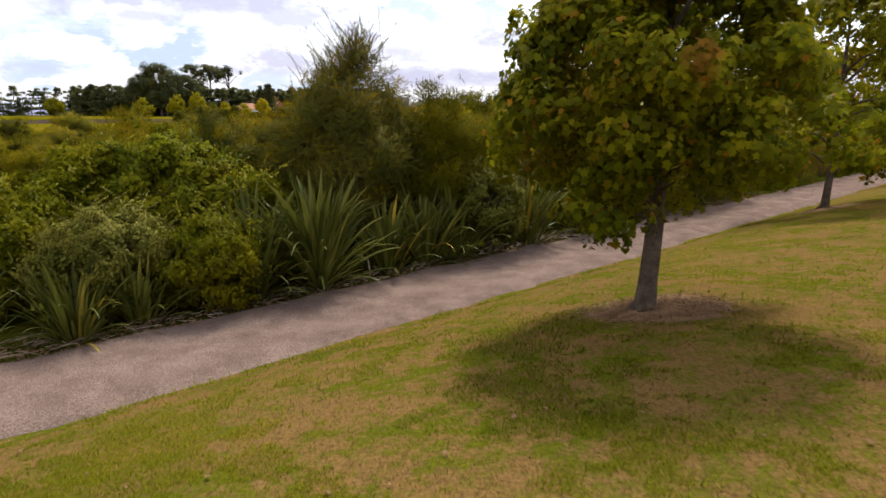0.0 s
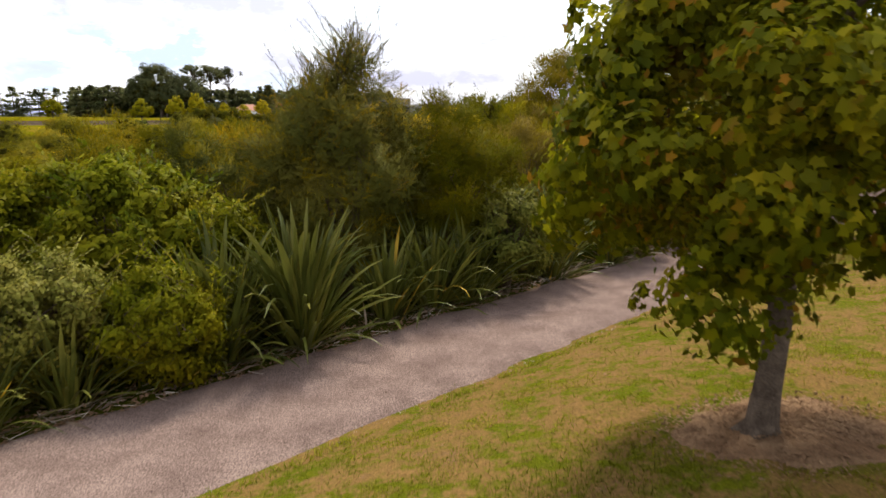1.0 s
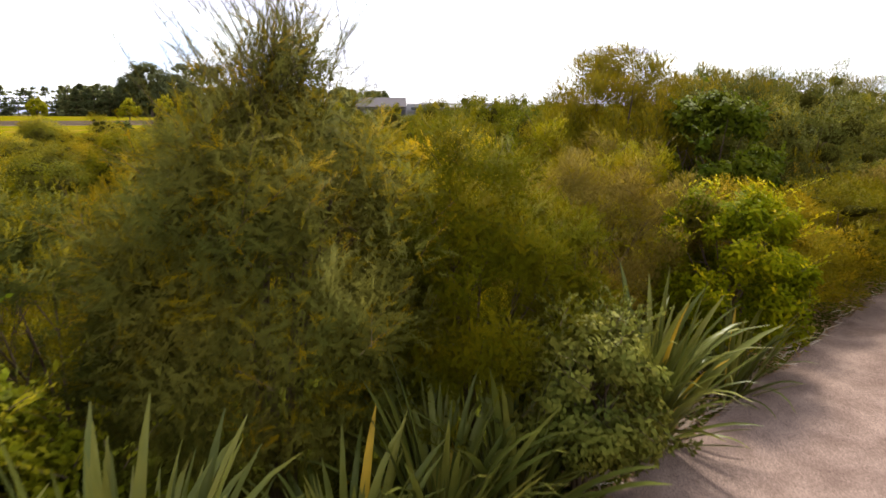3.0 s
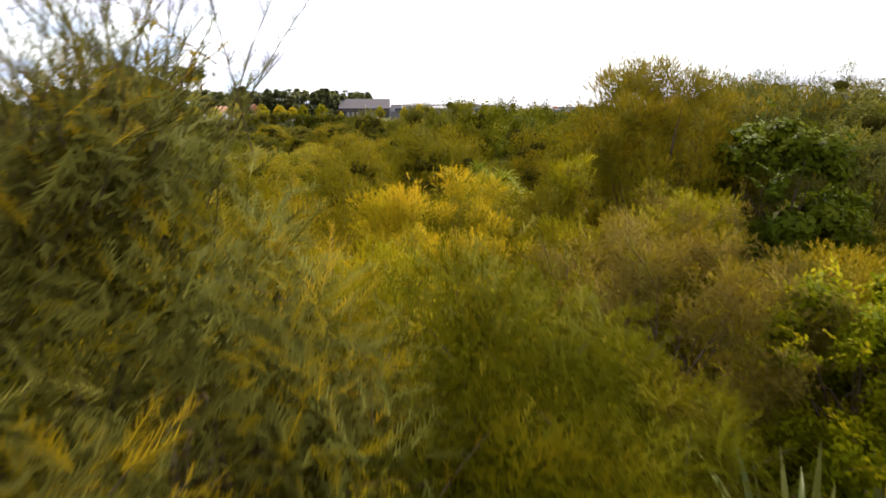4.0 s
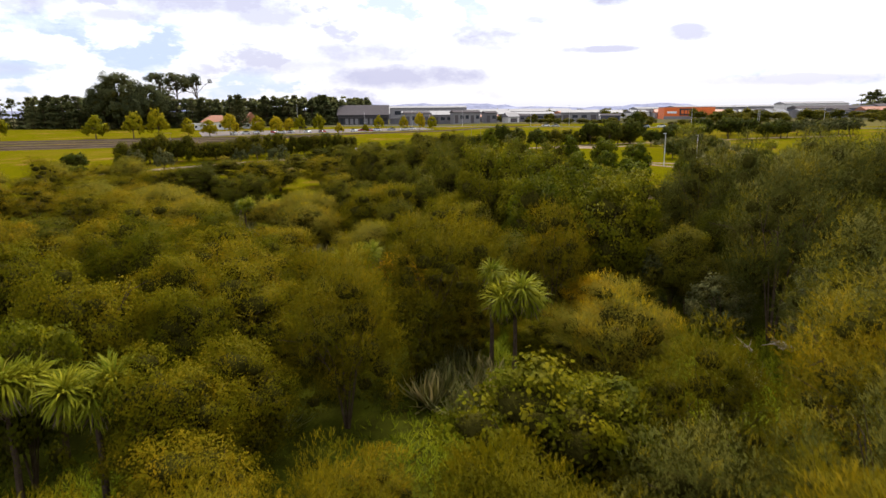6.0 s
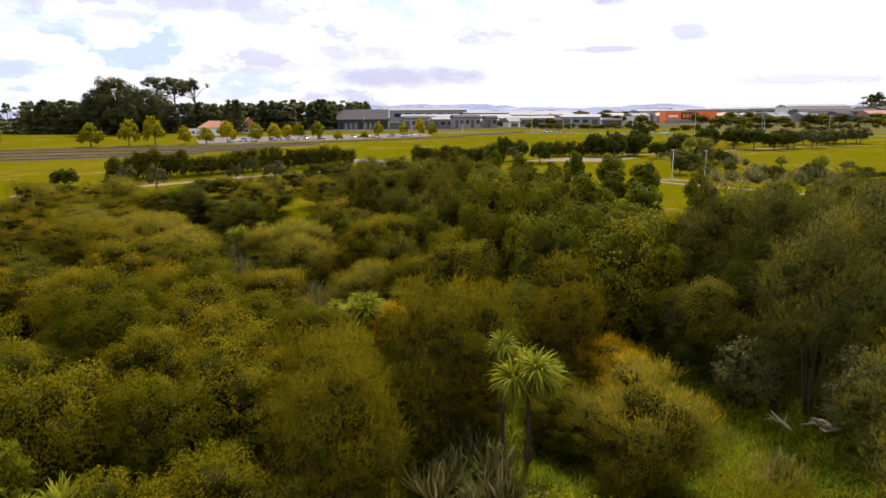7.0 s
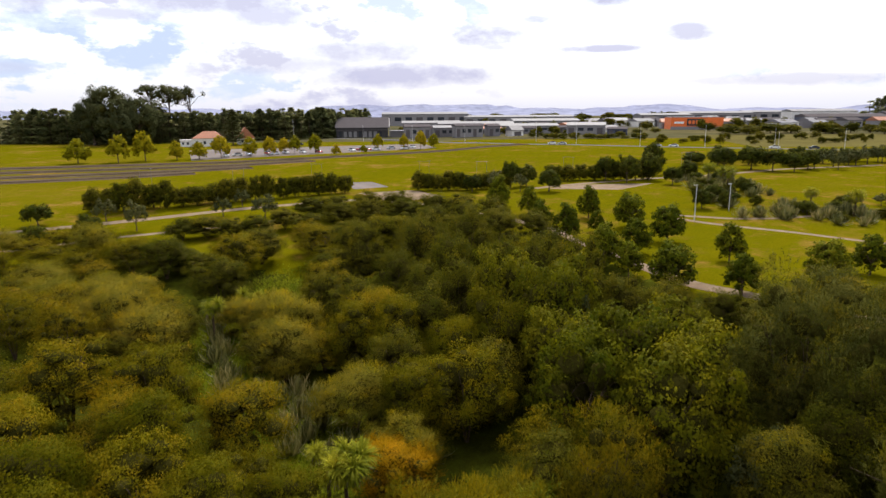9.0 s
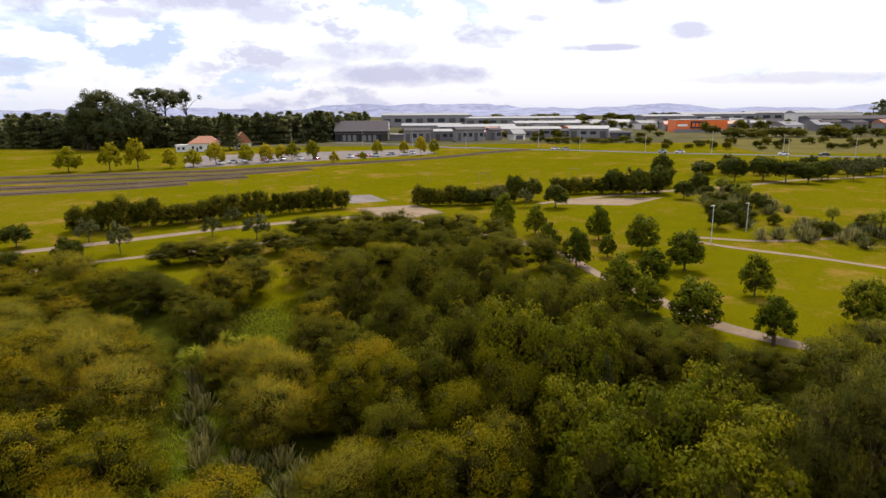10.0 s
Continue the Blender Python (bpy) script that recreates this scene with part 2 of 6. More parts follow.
GOLD = leaf_mat("golden_leaf", (0.2743, 0.1641, 0.0039), (0.3190, 0.1884, 0.0043), (0.3700, 0.2138, 0.0049), None, 0.4, spread=0.14)
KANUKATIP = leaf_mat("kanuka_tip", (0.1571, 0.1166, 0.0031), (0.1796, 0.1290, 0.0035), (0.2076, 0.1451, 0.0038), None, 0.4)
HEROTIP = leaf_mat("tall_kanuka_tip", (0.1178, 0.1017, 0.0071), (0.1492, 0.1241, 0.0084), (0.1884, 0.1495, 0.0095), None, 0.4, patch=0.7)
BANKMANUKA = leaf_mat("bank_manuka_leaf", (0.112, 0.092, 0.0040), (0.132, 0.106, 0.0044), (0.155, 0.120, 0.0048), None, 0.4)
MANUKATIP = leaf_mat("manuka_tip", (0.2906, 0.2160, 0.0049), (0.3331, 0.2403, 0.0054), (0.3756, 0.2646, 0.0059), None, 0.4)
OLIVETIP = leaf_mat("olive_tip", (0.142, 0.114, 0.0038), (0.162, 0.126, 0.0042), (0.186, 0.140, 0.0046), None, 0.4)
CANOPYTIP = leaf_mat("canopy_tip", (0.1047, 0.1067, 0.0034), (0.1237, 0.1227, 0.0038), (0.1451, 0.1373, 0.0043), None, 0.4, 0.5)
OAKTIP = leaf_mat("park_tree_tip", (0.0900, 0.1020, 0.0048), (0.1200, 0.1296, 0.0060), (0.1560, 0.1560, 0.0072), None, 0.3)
PALELEAF = leaf_mat("pale_leaf", (0.0920, 0.0966, 0.0149), (0.1265, 0.1288, 0.0207), (0.1725, 0.1667, 0.0299), None, 0.35, 0.5, gloss=0.04)
GLOSSLEAF = leaf_mat("glossy_green_leaf", (0.0897, 0.1058, 0.0052), (0.1127, 0.1288, 0.0057), (0.1426, 0.1518, 0.0069), None, 0.4, 0.5, gloss=0.03)
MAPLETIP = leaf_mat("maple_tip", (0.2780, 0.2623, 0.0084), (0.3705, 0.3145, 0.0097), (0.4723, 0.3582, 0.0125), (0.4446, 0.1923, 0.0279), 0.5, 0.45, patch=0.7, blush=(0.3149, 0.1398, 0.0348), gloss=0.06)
MAPLE = leaf_mat("maple_leaf", (0.1606, 0.1628, 0.0070), (0.2334, 0.2191, 0.0080), (0.3630, 0.3026, 0.0093), (0.5184, 0.2087, 0.0234), 0.55, 0.45, patch=0.7, blush=(0.3370, 0.1294, 0.0257), gloss=0.06)
BRIGHTLEAF = leaf_mat("bright_leaf", (0.1620, 0.1728, 0.0027), (0.2268, 0.2214, 0.0036), (0.3024, 0.2700, 0.0054), None, 0.4, 0.45)
MACROCARPA = leaf_mat("macrocarpa_leaf", (0.0454, 0.0541, 0.0222), (0.0648, 0.0728, 0.0296), (0.0907, 0.0957, 0.0394), None, 0.1)
OAK = leaf_mat("park_tree_leaf", (0.0546, 0.0678, 0.0042), (0.0841, 0.1000, 0.0056), (0.1276, 0.1331, 0.0070), None, 0.28)
ROUNDLEAF = leaf_mat("round_tree_leaf", (0.0344, 0.0420, 0.0059), (0.0539, 0.0619, 0.0081), (0.0796, 0.0830, 0.0114), None, 0.2)
SILVERLEAF = leaf_mat("silver_leaf", (0.0631, 0.0686, 0.0245), (0.0884, 0.0918, 0.0336), (0.1179, 0.1192, 0.0466), None, 0.2)
YELLOWTREE = leaf_mat("lime_leaf", (0.2196, 0.1956, 0.0073), (0.2991, 0.2516, 0.0088), (0.3699, 0.2955, 0.0112), None, 0.35)
# lightened and made bluer: this base colour carries the distance haze
PINE = leaf_mat("pine_needle", (0.1326, 0.1463, 0.0649), (0.1725, 0.1866, 0.0775), (0.2276, 0.2322, 0.0905), None, 0.3, patch=0.15)
FLAX = leaf_mat("flax_leaf", (0.090, 0.090, 0.022), (0.150, 0.145, 0.040), (0.300, 0.255, 0.110), (0.42, 0.34, 0.15), 0.25, 0.38, patch=0.5, gloss=0.2)
FLAXLEAF = leaf_mat("broad_flax_leaf", (0.0731, 0.0788, 0.0145), (0.1005, 0.1039, 0.0187), (0.1474, 0.1397, 0.0263), (0.4527, 0.2886, 0.0269), 0.2, 0.36, spread=0.1, patch=2.5, whole=True)
CABBAGE = leaf_mat("cabbage_tree_leaf", (0.1467, 0.1590, 0.0099), (0.2127, 0.2166, 0.0142), (0.2858, 0.2741, 0.0230), (0.4252, 0.3465, 0.0487), 0.3, 0.4)
BLADE = leaf_mat("grass_blade", (0.1128, 0.1266, 0.0068), (0.1431, 0.1513, 0.0080), (0.1858, 0.1816, 0.0108), (0.2614, 0.2202, 0.0405), 0.4, 0.6, spread=0.05, patch=0.5)
FLAXLEAF.node_tree.nodes["Principled BSDF"].inputs["Specular IOR Level"].default_value = 0.12      # glossy leaves
WET = surface("mud", (0.07, 0.045, 0.03), (0.12, 0.08, 0.055), 1.5, 20.0, 0.6, 0.5)
# the blue haze of distance is mixed into the hills' base colour
HILL = surface("haze_tinted_hill", (0.24, 0.255, 0.36), (0.29, 0.305, 0.41), 0.002, 0.02, 1.0, 0.0)
WHITEWALL = flat_mat("white_weatherboard", (0.6500, 0.6250, 0.6000))
GREYWALL = flat_mat("grey_cladding", (0.16, 0.15, 0.16))
PALEWALL = flat_mat("pale_cladding", (0.2160, 0.2040, 0.2080))
NAVYWALL = flat_mat("navy_cladding", (0.055, 0.06, 0.10))
ORANGEWALL = flat_mat("orange_cladding", (0.74, 0.155, 0.028))
BLACKWALL = flat_mat("charcoal_cladding", (0.035, 0.032, 0.035))
TILEROOF = flat_mat("terracotta_roof", (0.34, 0.13, 0.065))
STEELROOF = flat_mat("pale_steel_roof", (0.1613, 0.1537, 0.1613), 0.6)
GREYROOF = flat_mat("grey_steel_roof", (0.110, 0.098, 0.100), 0.85)
GLASS = flat_mat("dark_window_glass", (0.03, 0.035, 0.045), 0.12)
POLE = flat_mat("galvanised_steel", (0.55, 0.54, 0.54), 0.45, 0.3)
WHITEPAINT = flat_mat("white_paint", (0.78, 0.77, 0.76), 0.4)
DARKPOST = flat_mat("dark_timber", (0.075, 0.050, 0.035), 0.85)
CARPAINT = [flat_mat("car_paint_" + n, c, 0.25) for n, c in (("white", (0.75, 0.75, 0.76)), ("silver", (0.40, 0.41, 0.43)), ("dark", (0.04, 0.045, 0.06)), ("red", (0.35, 0.03, 0.03)))]
RUBBER = flat_mat("black_rubber", (0.02, 0.02, 0.02), 0.8)


# ---------------------------------------------------------------- building blocks
class Geo:
    """Vertices and faces of one mesh."""

    def __init__(self):
        self.v, self.f = [], []

    def tube(self, points, radii, n=7, cap=True):
        start = len(self.v)
        pts = [Vector(p) for p in points]
        for i, (p, r) in enumerate(zip(pts, radii)):
            way = (pts[min(i + 1, len(pts) - 1)] - pts[max(i - 1, 0)]).normalized()
            side = way.cross(Vector((0.31, 0.95, 0.05))).normalized()
            up = way.cross(side)
            for k in range(n):
                a = 2 * math.pi * k / n
                self.v.append(tuple(p + (side * math.cos(a) + up * math.sin(a)) * r))
        for i in range(len(pts) - 1):
            for k in range(n):
                a, b = start + i * n + k, start + i * n + (k + 1) % n
                self.f.append((a, b, b + n, a + n))
        if cap:
            self.f.append(tuple(start + k for k in reversed(range(n))))
            self.f.append(tuple(start + (len(pts) - 1) * n + k for k in range(n)))
        return self

    def box(self, x0, x1, y0, y1, z0, z1):
        s = len(self.v)
        self.v += [(x0, y0, z0), (x1, y0, z0), (x1, y1, z0), (x0, y1, z0), (x0, y0, z1), (x1, y0, z1), (x1, y1, z1), (x0, y1, z1)]
        self.f += [(s, s + 3, s + 2, s + 1), (s + 4, s + 5, s + 6, s + 7), (s, s + 1, s + 5, s + 4), (s + 1, s + 2, s + 6, s + 5), (s + 2, s + 3, s + 7, s + 6), (s + 3, s, s + 4, s + 7)]
        return self

    def poly(self, *pts):
        s = len(self.v)
        self.v += list(pts)
        self.f.append(tuple(range(s, s + len(pts))))
        return self

    def prism(self, outline, y0, y1):
        """A closed outline in x and z, drawn out along y."""
        s, n = len(self.v), len(outline)
        self.v += [(x, y0, z) for x, z in outline] + [(x, y1, z) for x, z in outline]
        self.f += [tuple(range(s, s + n)), tuple(reversed(range(s + n, s + 2 * n)))]
        self.f += [(s + (k + 1) % n, s + k, s + n + k, s + n + (k + 1) % n) for k in range(n)]
        return self

    def mesh(self, name):
        me = bpy.data.meshes.new(name)
        me.from_pydata(self.v, [], self.f)
        return me


def part(name, shape, mat, parent=None, label=""):
    """One mesh object, under a thing or a part."""
    me = shape.mesh(name) if isinstance(shape, Geo) else shape
    if mat and not me.materials:
        me.materials.append(mat)
    ob = new(name, me)
    ob.parent = parent
    return tagged(ob, label=label)


def thing(name, x, y, z, turn, label, category, group="", kind=""):
    ob = new(name)
    ob.empty_display_size = 0.2
    ob.matrix_basis = pose(x, y, z, 0, 0, turn)
    return tagged(ob, label, category, group, kind)


def unit(a):
    return a / np.maximum(np.linalg.norm(a, axis=-1, keepdims=True), 1e-9)


SHADING = {}          # the rounded shading normals of leaf meshes, by mesh name


def leaf_mesh(name, co, loops, sizes, normals=None):
    """A mesh from arrays; normals: one for each vertex, so that a crown shades as a rounded mass."""
    me = bpy.data.meshes.new(name)
    me.vertices.add(len(co))
    me.vertices.foreach_set("co", co.reshape(-1))
    me.loops.add(len(loops))
    me.loops.foreach_set("vertex_index", loops.astype(np.int32))
    me.polygons.add(len(sizes))
    me.polygons.foreach_set("loop_start", np.concatenate([[0], np.cumsum(sizes)[:-1]]).astype(np.int32))
    me.update(calc_edges=True)
    if normals is not None:
        me.polygons.foreach_set("use_smooth", np.ones(len(sizes), bool))
        me.normals_split_custom_set_from_vertices(normals)
        SHADING[me.name] = normals
    return me


def stamp(name, tv, tf, P, Y, N, S, soft=None):
    """One mesh of many copies of a small template: at P, its y along Y, its z towards N, of size S; soft: shading normals."""
    tv = np.asarray(tv, float)
    P, Y, N = np.asarray(P, float), unit(np.asarray(Y, float)), np.asarray(N, float)
    S = np.asarray(S, float)
    S = np.repeat(S[:, None], 3, 1) if S.ndim == 1 else S
    X = unit(np.cross(Y, N))
    Z = np.cross(X, Y)
    n, k = len(P), len(tv)
    co = P[:, None] + sum(tv[None, :, i, None] * S[:, None, i, None] * A[:, None] for i, A in enumerate((X, Y, Z)))
    loops, normals = [], None
    for f in tf:
        idx = np.tile(np.asarray(f), (n, 1))
        if soft is not None:
            a, b, c = co[:, f[0]], co[:, f[1]], co[:, f[2]]
            turned = np.sum(np.cross(b - a, c - a) * soft, 1) < 0
            idx[turned] = idx[turned][:, ::-1]
        loops.append(idx + (np.arange(n) * k)[:, None])
    loops = np.concatenate(loops, 1).reshape(-1)
    sizes = np.tile(np.array([len(f) for f in tf]), n)
    if soft is not None:
        normals = np.repeat(soft, k, 0)
    return leaf_mesh(name, co.reshape(-1, 3), loops, sizes, normals)


LEAF = ([(0, 0, 0), (0.27, 0.42, 0.07), (0, 1, -0.05), (-0.27, 0.42, 0.07)], [(0, 1, 2, 3)])
WIDE = ([(0, 0, 0), (0.36, 0.30, 0.08), (0.30, 0.75, 0.05), (0, 1, -0.06), (-0.30, 0.75, 0.05), (-0.36, 0.30, 0.08)], [(0, 1, 2, 3), (0, 3, 4, 5)])
LOBED = ([(0, 0, 0), (0.36, 0.06, 0.04), (0.27, 0.30, 0.0), (0.56, 0.56, -0.07), (0.25, 0.62, 0.03), (0, 1.0, -0.10),
          (-0.25, 0.62, 0.03), (-0.56, 0.56, -0.07), (-0.27, 0.30, 0.0), (-0.36, 0.06, 0.04)], [(0, 1, 2, 8, 9), (2, 3, 4, 6, 7, 8), (4, 5, 6)])
NARROW = ([(0, 0, 0), (0.085, 0.4, 0.02), (0, 1, -0.03), (-0.085, 0.4, 0.02)], [(0, 1, 2, 3)])
SLIM = ([(0, 0, 0), (0.16, 0.4, 0.03), (0, 1, -0.03), (-0.16, 0.4, 0.03)], [(0, 1, 2, 3)])


def sprig(count, width, seed, spreadout=0.45):
    """A twig with narrow leaves to both sides, one long, along y, nearly flat."""
    r = random.Random(seed)
    v, f = [(-0.02, 0, 0), (0.02, 0, 0), (0, 1, 0)], [(0, 1, 2)]
    for i in range(count):
        y = (i + 0.4) / count * 0.9
        l = (0.40 - 0.18 * y) * r.uniform(0.8, 1.2)
        dx, dz = (1 if i % 2 else -1) * spreadout * r.uniform(0.7, 1.3), spreadout * r.uniform(-0.45, 0.45)
        s = len(v)
        v += [(0, y - width, 0), (0, y + width, 0), (dx * l, y + l * 0.8, dz * l)]
        f.append((s, s + 1, s + 2))
    return v, f


def lumps(rng, n, R, low, high, size, reach=1.55):
    """Rounded masses of a crown: centres over a dome from low to high, and their sizes."""
    i = np.arange(n) + 0.5
    z = 1 - reach * i / n
    a = i * 2.399963 + rng.uniform(0, 6.28)
    r = np.sqrt(np.maximum(0.02, 1 - z * z))
    D = np.stack([r * np.cos(a), r * np.sin(a), z], 1) + rng.normal(0, 0.12, (n, 3))
    D = unit(D)
    s = size * rng.uniform(0.55, 1.45, n)
    mid, half = (low + high) / 2, (high - low) / 2
    C = np.stack([D[:, 0] * (R - s * 0.8), D[:, 1] * (R - s * 0.8), mid + D[:, 2] * np.maximum(half - s * 0.75, 0.1)], 1)
    C[:, :2] *= 1 + rng.normal(0, 0.10, (n, 1))
    C[:, 2] += rng.normal(0, 0.05 * (high - low), n)
    return C, s, D


def merge(name, *meshes):
    """Several leaf meshes as one."""
    co, loops, sizes, soft, base = [], [], [], [], 0
    for me in meshes:
        a = np.empty(len(me.vertices) * 3)
        me.vertices.foreach_get("co", a)
        l = np.empty(len(me.loops), np.int32)
        me.loops.foreach_get("vertex_index", l)
        s = np.empty(len(me.polygons), np.int32)
        me.polygons.foreach_get("loop_total", s)
        co.append(a.reshape(-1, 3))
        loops.append(l + base)
        sizes.append(s)
        soft.append(SHADING.pop(me.name))
        base += len(me.vertices)
        bpy.data.meshes.remove(me)
    return leaf_mesh(name, np.concatenate(co), np.concatenate(loops), np.concatenate(sizes), np.concatenate(soft))


def inner_leaves(rng, C, s, D, n, size, template=LEAF):
    """Older leaves deeper in the crown, which close it."""
    pick = rng.choice(len(C), n, p=s ** 2 / np.sum(s ** 2))
    W = unit(rng.normal(0, 1, (n, 3)) + 0.6 * D[pick])
    P = C[pick] + W * (s[pick] * rng.uniform(0.3, 0.8, n))[:, None]
    return stamp("inner", *template, P, rng.normal(0, 1, (n, 3)) - np.array([0, 0, 0.4]), W + rng.normal(0, 0.5, (n, 3)), size * rng.uniform(0.7, 1.3, n), unit(0.5 * W + 0.6 * D[pick] + rng.normal(0, 0.12, (n, 3))))


def ball(levels):
    bm = bmesh.new()
    bmesh.ops.create_icosphere(bm, subdivisions=levels, radius=1.0)
    v = np.array([tuple(p.co) for p in bm.verts])
    f = np.array([[q.index for q in p.verts] for p in bm.faces])
    bm.free()
    return v, f


BALLS = {2: ball(2), 3: ball(3)}


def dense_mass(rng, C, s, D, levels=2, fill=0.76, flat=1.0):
    """A dark core in each rounded mass, uneven all over: crown shade as colour."""
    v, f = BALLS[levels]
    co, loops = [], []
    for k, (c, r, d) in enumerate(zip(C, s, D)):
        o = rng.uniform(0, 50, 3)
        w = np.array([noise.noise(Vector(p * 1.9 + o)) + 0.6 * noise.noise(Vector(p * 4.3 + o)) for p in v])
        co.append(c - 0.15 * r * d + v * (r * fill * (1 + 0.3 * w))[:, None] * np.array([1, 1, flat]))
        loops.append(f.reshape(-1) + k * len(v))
    return leaf_mesh("shade_core", np.concatenate(co), np.concatenate(loops), np.full(len(f) * len(C), 3), np.tile(v, (len(C), 1)))


def crown_leaves(name, rng, C, s, D, n, template, size, mat, tip=None, subs=20, up=None, droop=0.25, flat=0.85, ragged=0.24, core=0.58, levels=2, share=0.5, inner=0.3, within=None):
    """A crown: lobes at C of radius s, each broken into ragged tufts that carry the leaves; tip: a lighter leaf colour
    on upward-facing tufts.
    """
    m = len(C)
    L = np.repeat(np.arange(m), subs)
    squash = np.array([1, 1, flat])
    W = unit(rng.normal(0, 1, (len(L), 3)) + 0.7 * np.stack([D[L, 0], D[L, 1], np.maximum(D[L, 2], 0) + 0.45], 1))
    rs = s[L] * rng.uniform(0.20, 0.50, len(L))
    tuft = C[L] + W * (s[L] * (0.84 + ragged * np.clip(rng.normal(0, 0.5, len(L)), -1, 1)))[:, None] * squash
    pick = rng.choice(len(L), n, p=rs ** 2 / np.sum(rs ** 2))
    V = unit(rng.normal(0, 1, (n, 3)) + 0.55 * W[pick] + np.array([0, 0, 0.35]))
    P = tuft[pick] + V * (rs[pick] * rng.uniform(0.3, 1.12, n))[:, None]
    jig, jag = unit(rng.normal(0, 1, (n, 3))), unit(rng.normal(0, 1, (n, 3)))
    if up is None:              # blades lie over the tufts, tips outwards
        N = unit(V + 0.5 * W[pick] + 0.45 * jig)
        Y = unit(np.cross(N, jag) + 0.4 * V - np.array([0, 0, droop]))
    else:                       # twigs stand out and upwards
        Y = unit(0.75 * V + 0.55 * jig + np.array([0, 0, up]))
        N = unit(W[pick] + 0.5 * jag)
    soft = unit(0.42 * V + 0.36 * W[pick] + 0.24 * D[L[pick]] + np.array([0, 0, 0.08]) + 0.10 * jig)
    outer = stamp(name, *template, P, Y, N, size * rng.uniform(0.6, 1.35, n), soft)
    tipped = rng.random(len(L)) < share * (0.4 + 1.2 * rng.random(m)[L])       # whole tufts, chosen at random, for the tip colour
    # young: upward-facing leaves of those tufts, which take the lighter tip colour
    young = (V[:, 2] + W[pick][:, 2] + rng.normal(0, 0.2, n) > 0.5) & tipped[pick] & (rng.random(n) < 0.85) if tip else np.zeros(n, bool)
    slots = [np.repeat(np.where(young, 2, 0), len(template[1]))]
    pieces = [outer]
    if inner:
        k = int(n * inner)
        pieces.append(inner_leaves(rng, C, s, D, k, size * (0.85 if up is None else 0.58), within or (LEAF if up is None else SLIM)))
        slots.append(np.zeros(k, int))
    # dark cores stand in for the shade deep between the tufts
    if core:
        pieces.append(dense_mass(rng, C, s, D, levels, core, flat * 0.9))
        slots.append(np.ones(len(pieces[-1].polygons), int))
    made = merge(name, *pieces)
    for mt in (mat, CROWNSHADE, tip or mat):
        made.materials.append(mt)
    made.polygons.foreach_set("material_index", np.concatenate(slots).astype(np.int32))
    return made


def stems(rng, R, high, count, radius, spread=0.75, splits=2):
    """Stems or limbs that fork from the ground or the trunk's head."""
    g = Geo()
    for k in range(count):
        a = 2 * math.pi * (k + rng.uniform(0, 0.6)) / count
        out = R * spread * rng.uniform(0.6, 1.0)
        top = high * rng.uniform(0.6, 0.85)
        p0 = Vector((math.cos(a) * radius, math.sin(a) * radius, -0.15))
        p2 = Vector((math.cos(a) * out, math.sin(a) * out, top))
        p1 = p0.lerp(p2, 0.5) + Vector((-math.cos(a), -math.sin(a), 0.6)) * out * 0.22
        g.tube([p0, p1, p2], [radius, radius * 0.65, radius * 0.2], 6)
        for _ in range(splits):
            q = p1.lerp(p2, rng.uniform(0.1, 0.6))
            e = q + Vector((rng.normal(0, 0.4) * R, rng.normal(0, 0.4) * R, rng.uniform(0.1, 0.3) * high)) * 0.7
            g.tube([q, q.lerp(e, 0.5) + Vector((0, 0, 0.06 * high)), e], [radius * 0.45, radius * 0.3, radius * 0.1], 5)
    return g


# ---------------------------------------------------------------- ground
def ease(v, a, b):
    t = np.clip((v - a) / (b - a), 0, 1)
    return t * t * (3 - 2 * t)


def beside(x, y):
    """Distance from the near path's middle line; plus is the gully's side."""
    return -0.69 * (x + 2.4) + 0.724 * (y - 11.2)


def ground_at(x, y):
    x, y = np.asarray(x, float), np.asarray(y, float)
    d = beside(x, y)
    e = np.maximum(-d - 1.3, 0)
    e = e * e / (e + 0.4)
    lawn = 1.75 * (1 - np.exp(-e / 4.0)) * (1 - 0.5 * ease(x, 14, 40))
    far = ease(y, 104, 138)
    park = (-1.7 - 0.9 * ease(-x, 20, 60) * (1 - ease(y, 150, 190)) + 0.8 * ease(x, 5, 35) + 2.4 * ease(y, 138, 190)
            + 1.6 * ease(y, 190, 330) + 1.2 * ease(y, 330, 480))
    bed = -5.6 + 5.0 * ease(x, 17, 40) + 1.8 * ease(-x, 22, 60)
    low = bed * ease(d, 2.0, 24)
    w = np.maximum(ease(d, 2, 24) * np.maximum(far, ease(x, 30, 60)), far)
    return lawn * (1 - w) + low * (1 - w) + park * w - 0.06 * (1 - ease(np.abs(d), 1.25, 1.6)) * (1 - far)


def gz(x, y):
    return float(ground_at(x, y))


def steps(start, stop, first, grow):
    out, d = [start], first
    while out[-1] < stop:
        out.append(out[-1] + d)
        d *= grow
    return out


